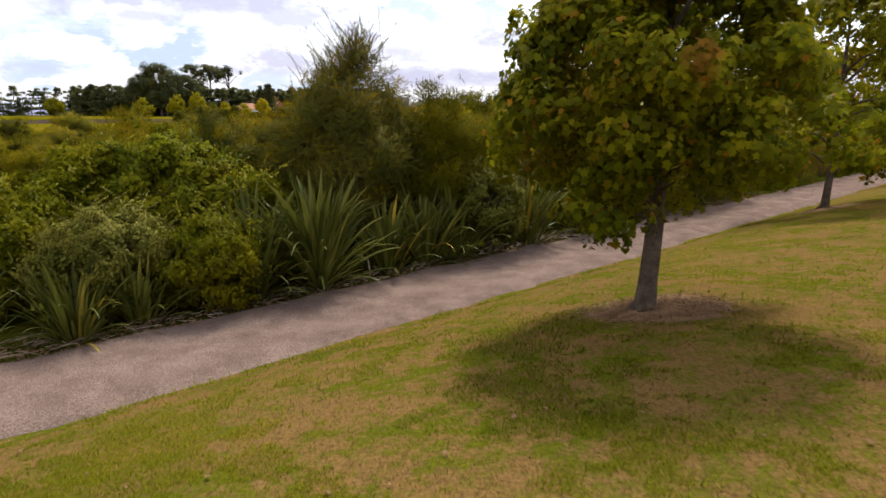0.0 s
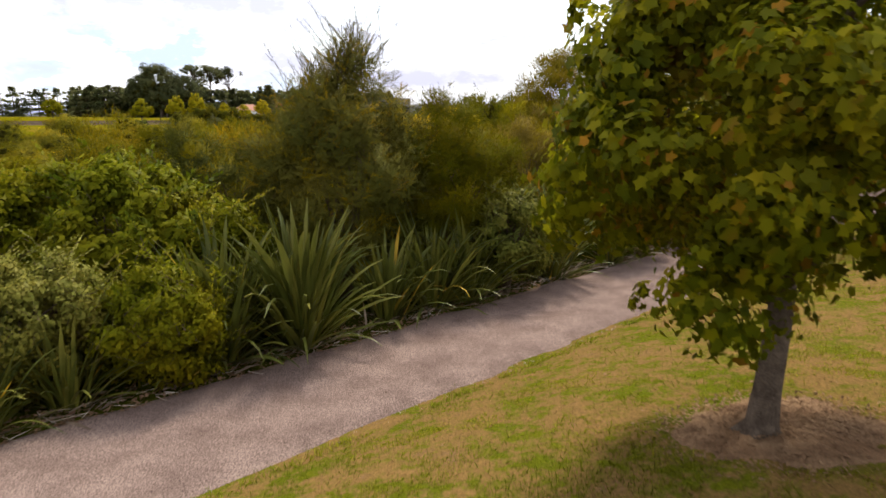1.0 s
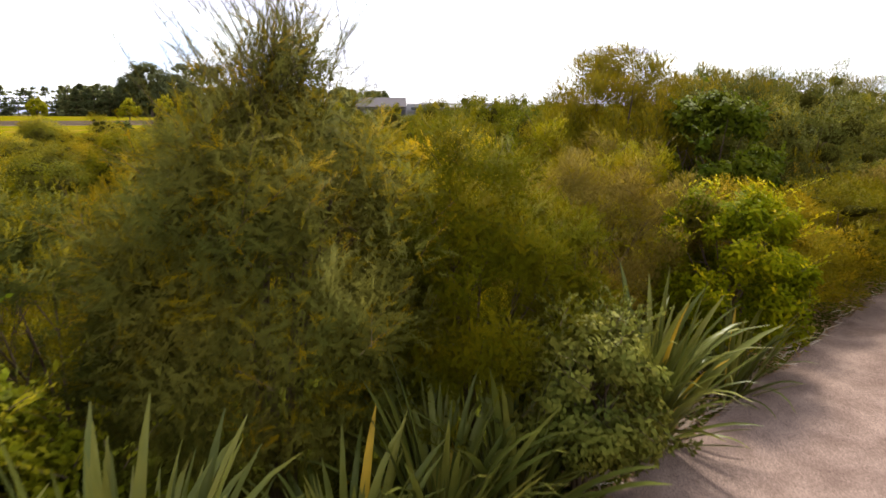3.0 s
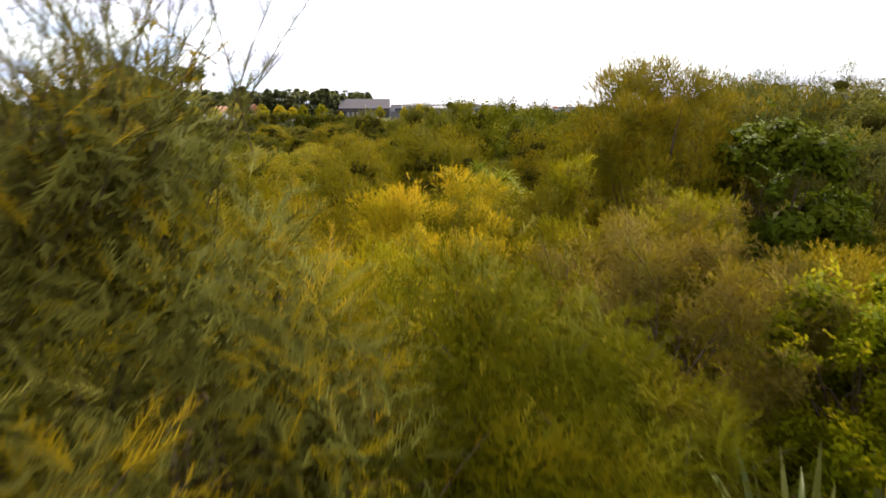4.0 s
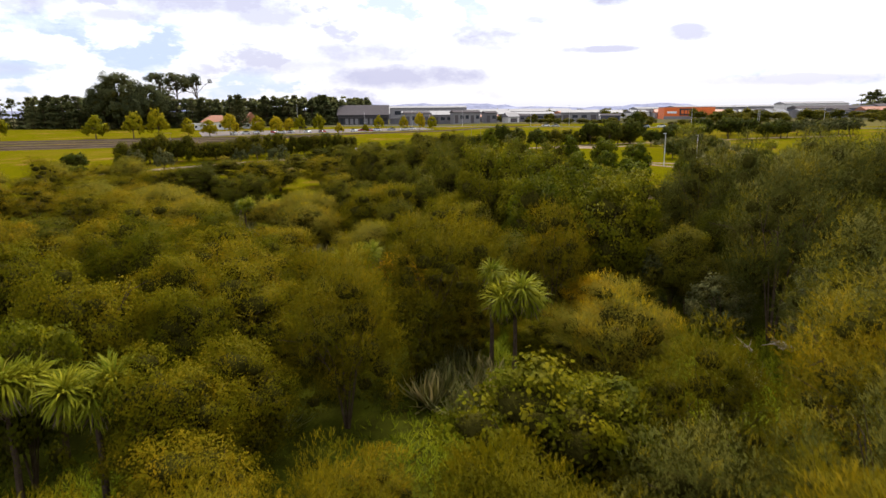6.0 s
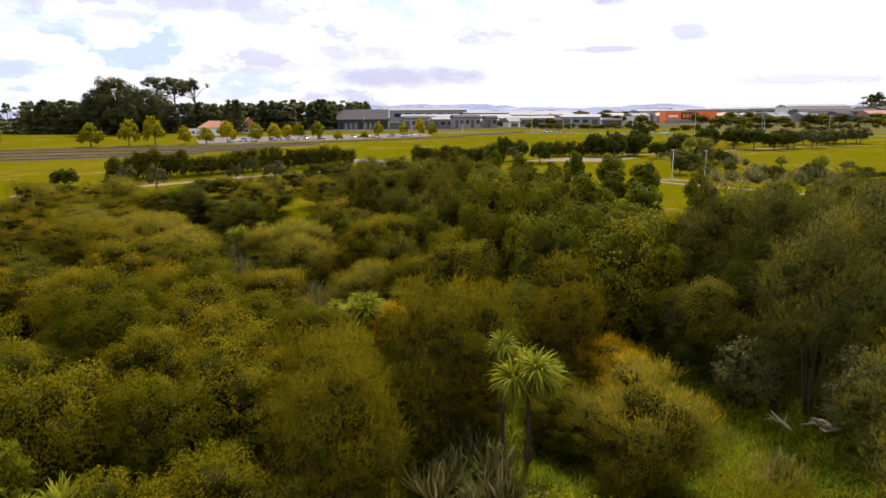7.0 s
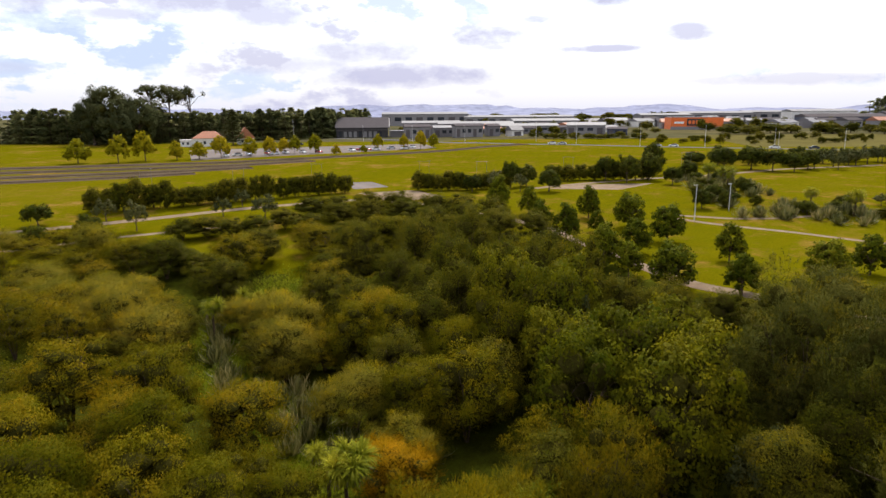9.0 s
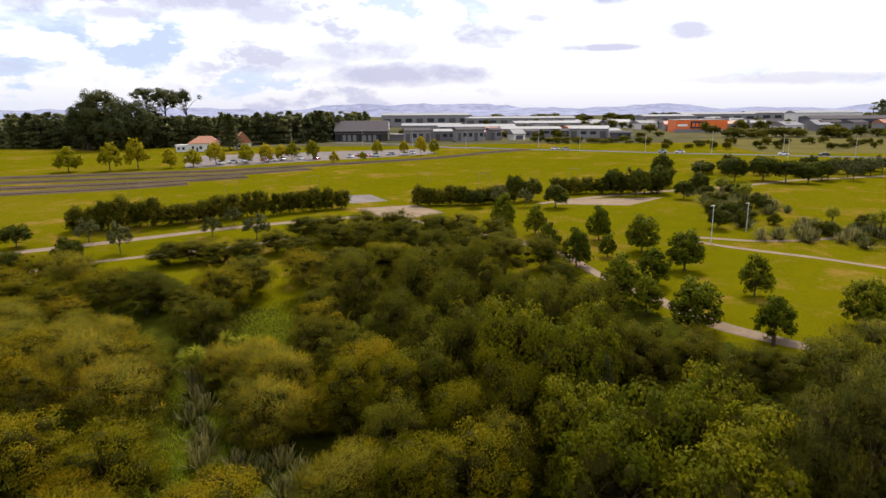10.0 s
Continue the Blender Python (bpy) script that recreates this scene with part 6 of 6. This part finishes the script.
# ---------------------------------------------------------------- pine wood, big trees
def pine_mesh(seed, H, R, n, first=0.25):
    r = np.random.default_rng(seed)
    whorl = r.random(16)
    w = r.integers(0, 16, n)
    t = np.clip(whorl[w] ** 1.15 + r.normal(0, 0.022, n), 0, 1)
    z = H * (first + (1 - first) * t)
    a = r.uniform(0, 6.283, 16)[w] + r.normal(0, 0.9, n)
    rad = R * (1 - t) ** 0.7 * np.sqrt(r.random(n)) * r.uniform(0.55, 1.15, 16)[w] + 0.15
    P = np.stack([np.cos(a) * rad, np.sin(a) * rad, z], 1)
    Y = np.stack([np.cos(a), np.sin(a), r.uniform(-0.2, 0.7, n)], 1)
    crown = stamp("crown", *LEAF, P, Y, r.normal(0, 1, (n, 3)) + np.array([0, 0, 1.2]), 1.5 * r.uniform(0.6, 1.3, n), unit(np.stack([np.cos(a), np.sin(a), np.full(n, 0.7)], 1) + r.normal(0, 0.2, (n, 3))))
    g = Geo().tube([(0, 0, -0.5), (0, 0, H * 0.5), (0, 0, H * 0.97)], [0.34, 0.22, 0.04], 6)
    return [("trunk", g.mesh("trunk"), TWIG), ("crown", crown, PINE)]


PINES = [pine_mesh(600 + i, 22, 5.4, 1300, f) for i, f in enumerate((0.0, 0.04, 0.08, 0.0, 0.05, 0.02))]


def stand(name, parts, x, y, scale, label, group):
    root = thing(name, x, y, gz(x, y), turns.uniform(0, 360), label, "tree", group)
    root.scale = scale
    for pname, me, mat in parts:
        part(pname, me, mat, root)


front = [Vector(p) for p in ((-330, 450), (-248, 433), (-178, 418), (-108, 452), (-76, 468), (-42, 524))]
for a, b in zip(front[1:], front[2:]):
    for i in range(int((b - a).length / 7)):
        p = a.lerp(b, (i + turns.random()) * 7 / (b - a).length)
        tree("wood", p.x, p.y + 24 + turns.uniform(-3, 3), turns.uniform(5, 9), turns.uniform(5, 7))
for row in range(3):
    for a, b in zip(front, front[1:]):
        m = int((b - a).length / 3.6)
        for i in range(m):
            p = a.lerp(b, (i + turns.uniform(0, 0.8)) / m)
            if p.x < -252 and (row or i % 2):
                continue
            s = turns.uniform(0.7, 0.93)
            stand("pine_tree", PINES[turns.randrange(6)], p.x + turns.uniform(-1, 1) - row, p.y + row * 7 + turns.uniform(-2, 2), (turns.uniform(0.95, 1.25), turns.uniform(0.95, 1.25), s), "tall dark pine in a dense wood", "pine wood")
big = leafy(640, 12.5, 30, 0.5, 30, 4.2, 9000, LEAF, 1.0, MACROCARPA, None, trunk=0.9, subs=14, ragged=0.4, flat=0.7)
for x, y, wide, tall in ((-177, 408, 0.92, 1.08), (-164, 414, 0.80, 0.86), (-189, 411, 0.78, 0.90), (-171, 402, 0.6, 0.66)):
    stand("macrocarpa", big, x, y, (wide, wide, tall), "huge dark spreading conifer above the pine wood", "big conifers")
for k, (x, y, h, w) in enumerate(((-171, 450, 36.5, 1.05), (-161, 452, 37.0, 1.15), (-149, 454, 35.0, 0.9))):
    rng2 = np.random.default_rng(650 + k)
    C = np.array([[rng2.normal(0, 5.6), rng2.normal(0, 5.6), h - rng2.uniform(1.6, 6.5)] for _ in range(18)])
    C[:, 2] -= 0.045 * (C[:, 0] ** 2 + C[:, 1] ** 2)
    s = rng2.uniform(1.8, 3.2, 18)
    g = Geo().tube([(0, 0, -0.5), (0.3, 0, h * 0.5), (0, 0.3, h * 0.86)], [0.6, 0.42, 0.16], 8)
    for c in C:
        g.tube([(0.1, 0.1, h * rng2.uniform(0.52, 0.72)), tuple(c * np.array([0.6, 0.6, 0]) + np.array([0, 0, c[2] * 0.93])), tuple(c)], [0.22, 0.14, 0.06], 5)
    crown = crown_leaves("crown", rng2, C, s, np.tile([0, 0, 1.0], (18, 1)), 2600, LEAF, 0.8, MACROCARPA, flat=0.7, core=0.45)
    stand("umbrella_pine", [("trunk", g.mesh("trunk"), TWIG), ("crown", crown, MACROCARPA)], x, y, (w, w, 0.97), "tall open-topped old pine with bare limbs", "old pines")
rngn = np.random.default_rng(660)
tiers, P, Y = 15, [], []
for t in range(tiers):
    z, R = 2 + 17 * t / tiers, 4.6 * (1 - t / tiers) + 0.4
    for k in range(9):
        a = k * 6.283 / 9 + t
        for u in np.linspace(0.15, 1, 7):
            P.append((math.cos(a) * R * u, math.sin(a) * R * u, z + 0.5 * u * u))
            Y.append((math.cos(a), math.sin(a), 0.25))
P = np.array(P)
crown = stamp("crown", *LEAF, P, np.array(Y) + rngn.normal(0, 0.5, P.shape), np.tile([0, 0, 1.0], (len(P), 1)) + rngn.normal(0, 0.4, P.shape), 1.7 * rngn.uniform(0.7, 1.3, len(P)))
stand("norfolk_pine", [("trunk", Geo().tube([(0, 0, -0.4), (0, 0, 10), (0, 0, 20)], [0.35, 0.22, 0.03], 7).mesh("trunk"), BARK), ("crown", crown, MACROCARPA)], -107.5, 400, (1.2, 1.2, 1.02), "tiered Norfolk pine beside the white house", "norfolk pines")


# ---------------------------------------------------------------- buildings
def windows(root, wall_y, xs, z0, z1, w, sill=True):
    for x in xs:
        win = part("window", Geo().box(x - w / 2 - 0.12, x + w / 2 + 0.12, wall_y - 0.06, wall_y + 0.1, z0 - 0.12, z1 + 0.12), WHITEPAINT, root)
        part("pane", Geo().box(x - w / 2, x + w / 2, wall_y - 0.09, wall_y - 0.061, z0, z1), GLASS, win)


def house(x, y, turn):
    root = thing("house", x, y, gz(x, y), turn, "white weatherboard house with an orange tiled roof", "house")
    part("wall", Geo().box(-7.5, 7.5, -5, 5, -0.5, 4.4), WHITEWALL, root)
    roof = Geo()
    roof.v = [(-8.2, -5.7, 4.3), (8.2, -5.7, 4.3), (8.2, 5.7, 4.3), (-8.2, 5.7, 4.3), (-2.6, 0, 8.0), (3.6, 0, 8.0)]
    roof.f = [(0, 1, 5, 4), (1, 2, 5), (2, 3, 4, 5), (3, 0, 4), (3, 2, 1, 0)]
    part("roof", roof, TILEROOF, root)
    part("porch", Geo().box(-14.2, -7.5, -4, 3, -0.5, 3.3).box(-14.5, -7.5, -4.3, 3.3, 3.3, 3.6), WHITEWALL, root, "flat-roofed white annexe")
    windows(root, -5.0, (-5.5, -1.6, 2.4, 5.8), 1.2, 2.9, 1.3)
    windows(root, -4.0, (-12.8, -10.4), 1.0, 2.4, 1.2)
    part("door", Geo().box(-3.9, -2.9, -5.06, -4.9, 0, 2.2), BLACKWALL, root)


house(-119.5, 396, 12)
root = thing("gabled_house", -104.0, 412, gz(-104.0, 412), 20, "steep-gabled house with a brown roof", "house")
part("wall", Geo().box(-4.5, 4.5, -4, 4, -0.5, 4.0), WHITEWALL, root)
part("roof", Geo().prism([(-5.2, 3.6), (0, 9.5), (5.2, 3.6), (4.4, 3.4), (-4.4, 3.4)], -4.6, 4.6), TILEROOF, root)
windows(root, -4.0, (-2, 2), 1.0, 2.6, 1.3)

root = thing("hall", -43.5, 490, gz(-43.5, 490), 3, "large hall with a long grey roof and dark glazed front", "hall")
part("wall", Geo().box(-18, 17, -8, 12, -0.5, 7.5), BLACKWALL, root)
part("roof", Geo().prism([(-9.5, 6.8), (3, 13.6), (13.6, 6.8), (13.6, 6.4), (-9.5, 6.4)], -18.8, 17.8), GREYROOF, root).matrix_basis = pose(0, 0, 0, 0, 0, -90) @ Matrix.Diagonal((-1, 1, 1, 1))
part("gable", Geo().prism([(-9.0, 0), (-9.0, 7.4), (3, 13.0), (13.0, 7.4), (13.0, 0)], 17.85, 18.4), PALEWALL, root, "pale gable end").matrix_basis = pose(0, 0, 0, 0, 0, -90) @ Matrix.Diagonal((-1, 1, 1, 1))
for k in range(9):
    part("window", Geo().box(-16.5 + k * 3.4, -14.4 + k * 3.4, -8.12, -7.95, 0.3, 4.2), PALEWALL if k % 4 else GLASS, root)
part("fascia", Geo().box(-18.6, 17.2, -9.4, -8.0, 4.9, 5.5), GREYROOF, root)
part("annexe", Geo().box(18.6, 31, -6, 6, -0.5, 4.0).box(18.0, 32, -7, 7, 4.0, 4.5), GREYWALL, root, "low flat-roofed annexe")


def shed(x, y, w, d, h, wall, roof, turn=0, gable=0.12, bays=0, label="long low industrial building with a pale roof", lift=0.0):
    """An industrial building: walls, a low gabled roof, doors and windows along its front."""
    root = thing("industrial_building", x, y, gz(x, y) + lift, turn, label, "building", "industrial buildings")
    part("wall", Geo().box(-w / 2, w / 2, -d / 2, d / 2, -1.0 - lift, h), wall, root)
    part("roof", Geo().prism([(-d / 2 - 0.5, h), (0, h + d * gable), (d / 2 + 0.5, h), (d / 2 + 0.5, h - 0.5), (-d / 2 - 0.5, h - 0.5)], -w / 2 - 0.5, w / 2 + 0.5), roof, root).matrix_basis = pose(0, 0, 0, 0, 0, -90) @ Matrix.Diagonal((-1, 1, 1, 1))
    for k in range(bays):
        u = -w / 2 + (k + 0.5) * w / bays
        part("window" if k % 3 else "roller_door", Geo().box(u - w / bays * 0.3, u + w / bays * 0.3, -d / 2 - 0.12, -d / 2 + 0.1, 0.2 if k % 3 == 0 else h * 0.4, h * 0.72), GLASS if k % 3 else GREYROOF, root)
    return root


shed(0, 905, 112, 50, 15.0, PALEWALL, STEELROOF, 0, 0.05, 8, "very long white warehouse with a pale roof")
shed(122, 890, 142, 40, 10.0, PALEWALL, STEELROOF, 0, 0.05, 10, "very long pale warehouse behind the park")
shed(-6, 470, 17, 14, 7.6, PALEWALL, GREYROOF, 5, 0.10, 4)
shed(12, 485, 14, 14, 6.4, GREYWALL, STEELROOF, 5, 0.10, 3)
shed(27.5, 466, 18, 14, 7.4, PALEWALL, GREYROOF, 8, 0.10, 5)
shed(45, 475, 8, 12, 6.8, GREYWALL, GREYROOF, 8, 0.10, 2)
shed(60, 474, 9, 8, 4.0, WHITEWALL, STEELROOF, 25, 0.35, 1, "small white gabled shed")
shed(78, 530, 44, 20, 5.8, PALEWALL, STEELROOF, 0, 0.08, 6)
shed(114, 494, 26, 16, 6.6, PALEWALL, STEELROOF, -18, 0.12, 4)
shed(131, 476, 13, 12, 4.4, NAVYWALL, GREYROOF, -18, 0.10, 3, "low dark blue industrial building")
shed(40, 560, 60, 22, 7.0, GREYWALL, STEELROOF, 0, 0.08, 7)
shed(5, 600, 50, 22, 8.0, PALEWALL, STEELROOF, 0, 0.08, 6)
shed(110, 640, 60, 24, 8.0, PALEWALL, STEELROOF, 4, 0.08, 6)
shed(470, 800, 70, 40, 15.0, WHITEWALL, STEELROOF, -12, 0.06, 5, "tall white warehouse with a pale roof")
shed(455, 735, 80, 40, 9.0, NAVYWALL, GREYROOF, -12, 0.08, 6, "wide dark blue warehouse")
shed(560, 770, 60, 40, 11.0, NAVYWALL, GREYROOF, -12, 0.08, 5, "dark blue warehouse at the park's far side")
shed(430, 1000, 110, 40, 13.0, PALEWALL, STEELROOF, 0, 0.06, 6)
shed(560, 1060, 110, 40, 14.0, PALEWALL, STEELROOF, 0, 0.06, 6)
shed(330, 930, 70, 36, 11.0, GREYWALL, STEELROOF, 0, 0.06, 6)
root = thing("hardware_store", 234.5, 590, gz(234, 590), -10, "large bright orange store with a dark sign panel", "building")
part("wall", Geo().box(-21.5, 21.5, 0, 30, -0.5, 10.2), ORANGEWALL, root)
part("roof", Geo().box(-21.2, 21.2, 0.4, 29.6, 10.2, 10.7), STEELROOF, root)
part("plinth", Geo().box(-21.8, 21.8, -0.4, -0.02, -0.5, 2.6), PALEWALL, root)
sign = part("sign_panel", Geo().box(-8.5, 5, -0.5, -0.03, 3.4, 9.2), BLACKWALL, root, "dark sign panel with orange bars")
for k in range(4):
    part("sign_bar", Geo().box(-7.2 + k * 3.0, -5.0 + k * 3.0, -0.6, -0.51, 4.6, 7.8), ORANGEWALL, sign)
part("sign_strip", Geo().box(-19, -11, -0.2, -0.03, 5.0, 6.8), WHITEPAINT, root, "pale sign strip")
town = random.Random(21)
for k in range(34):
    shed(town.uniform(-14, 150), town.uniform(500, 640), town.uniform(7, 18), town.uniform(7, 12), town.uniform(3.0, 6.0), town.choice([WHITEWALL, PALEWALL, GREYWALL, NAVYWALL, BLACKWALL]), town.choice([STEELROOF, GREYROOF, GREYROOF, TILEROOF]), town.uniform(-40, 40), 0.16, town.choice([2, 3]), "small workshop among yards and storage sheds")
for k in range(46):
    tree("wood", town.uniform(-20, 170), town.uniform(478, 640), town.uniform(2.5, 6.0), town.uniform(2.0, 4.0))
for k in range(46):
    x = town.uniform(150, 420)
    y = town.uniform(600, 980)
    shed(x, y, town.uniform(12, 26), town.uniform(9, 16), town.uniform(3.5, 7), town.choice([WHITEWALL, PALEWALL, GREYWALL, PALEWALL]), town.choice([STEELROOF, GREYROOF, TILEROOF, STEELROOF, GREYROOF]), town.uniform(-30, 30), 0.2, 2, "small town building with a pitched roof")
for k in range(110):
    x, y = town.uniform(20, 520), town.uniform(520, 1100)
    tree("wood", x, y, town.uniform(4, 9), town.uniform(3.5, 7))
for k in range(44):
    tree("wood", 205 + k * 5.6 + town.uniform(-4, 4), 478 + town.uniform(-12, 30) - k * 0.8, town.uniform(4, 7.5), town.uniform(4.5, 7))
for k in range(52):
    tree("wood", 125 + k * 3.4 + town.uniform(-4, 4), 385 + town.uniform(-25, 30), town.uniform(1.6, 4.2), town.uniform(1.4, 2.6))
for k in range(30):
    tree("wood", 70 + k * 2.2 + town.uniform(-2, 2), 440 + town.uniform(-20, 18), town.uniform(1.6, 3.4), town.uniform(1.6, 3.2))
for k in range(40):
    x = town.uniform(-20, 560)
    tree("wood", x, town.uniform(1150, 1350), town.uniform(9, 14), town.uniform(10, 18))
for k in range(16):
    stand("pine_tree", PINES[town.randrange(4)], 585 + k * 9 + town.uniform(-4, 4), 870 + town.uniform(-20, 25), (2.2, 2.2, town.uniform(1.25, 1.75)), "tall dark pine on the far skyline", "skyline pines")


# ---------------------------------------------------------------- posts, goals, cars
def lamp(x, y, h, turn=0):
    root = thing("street_lamp", x, y, gz(x, y), turn, "slim pale steel lamp post in the park", "lamp post", "lamp posts")
    part("pole", Geo().tube([(0, 0, -0.3), (0, 0, h * 0.5), (0, 0, h)], [0.10, 0.085, 0.06], 8), POLE, root)
    part("lamp_head", Geo().box(-0.55, 0.15, -0.12, 0.12, h - 0.02, h + 0.10), POLE, root)


for x, y, h in ((49.7, 156.3, 6.6), (59.8, 163.8, 5.4), (-76.1, 411.5, 13.5), (-38, 430, 9), (61, 395, 11), (80, 380, 11), (105, 352, 9), (132, 340, 10), (160, 330, 9), (185, 318, 9), (-8, 420, 9), (22, 405, 9), (145, 300, 8)):
    lamp(x, y, h)


def goal(x, y, turn):
    root = thing("goal_posts", x, y, gz(x, y), turn, "white goal posts on the playing field", "goal posts", "goal posts")
    for s in (-1, 1):
        part("post", Geo().tube([(s * 1.4, 0, -0.2), (s * 1.4, 0, 2.5), (s * 1.4, 0, 5.2)], [0.035, 0.035, 0.03], 6), GREYWALL, root)
    part("crossbar", Geo().tube([(-1.9, 0, 5.1), (0, 0, 5.1), (1.9, 0, 5.1)], [0.03, 0.03, 0.03], 6), GREYWALL, root)


for x, y, t in ((-74.9, 209.6, 15), (-50.1, 208.0, 10), (-31.6, 220.2, 5), (-1.2, 226.2, 0), (15.2, 221.1, 0), (41.4, 227.0, -8), (82.2, 240.3, -10)):
    goal(x, y, t)


def car(x, y, turn, paint):
    root = thing("parked_car", x, y, gz(x, y) + 0.08, turn, "small parked car on grey paving", "car", "parked cars")
    part("body", Geo().prism([(-2.2, 0.3), (-2.2, 0.85), (-1.2, 0.95), (1.3, 0.98), (2.15, 0.9), (2.2, 0.3)], -0.85, 0.85), paint, root)
    part("cabin", Geo().prism([(-1.15, 0.94), (-0.55, 1.45), (0.95, 1.45), (1.55, 0.97)], -0.72, 0.72), GLASS, root)
    for sx in (-1.35, 1.35):
        for sy in (-0.8, 0.8):
            part("wheel", Geo().tube([(sx, sy - 0.1, 0.32), (sx, sy + 0.1, 0.32)], [0.32, 0.32], 10), RUBBER, root)


park_line = random.Random(9)
for k in range(26):
    f = k / 25
    if park_line.random() < 0.4:
        car(-88 + 88 * f, 305 + 55 * f + park_line.uniform(2, 9), 35 + 90 * (k % 2), CARPAINT[park_line.randrange(4)])
for x, y, t in ((66, 375, -10), (70.5, 371, -14), (119, 345, -25), (112, 348, -25), (158, 326, -22), (-70, 395, 0), (-30, 425, 40), (172, 319, -22)):
    car(x, y, t, CARPAINT[park_line.randrange(3)])


# ---------------------------------------------------------------- far hills
def ridge(name, y, base, amp, seed, x0=-4200, x1=4200):
    g = Geo()
    n = 150
    for i in range(n + 1):
        x = x0 + (x1 - x0) * i / n
        h = base + amp * (noise.noise((x * 0.0011, seed, 0)) + 0.5 * noise.noise((x * 0.004, seed, 4)) + 0.2 * noise.noise((x * 0.015, seed, 9)))
        g.v += [(x, y - 260, 0), (x, y, max(6, h)), (x, y + 300, 0)]
    for i in range(n):
        s = i * 3
        g.f += [(s, s + 3, s + 4, s + 1), (s + 1, s + 4, s + 5, s + 2)]
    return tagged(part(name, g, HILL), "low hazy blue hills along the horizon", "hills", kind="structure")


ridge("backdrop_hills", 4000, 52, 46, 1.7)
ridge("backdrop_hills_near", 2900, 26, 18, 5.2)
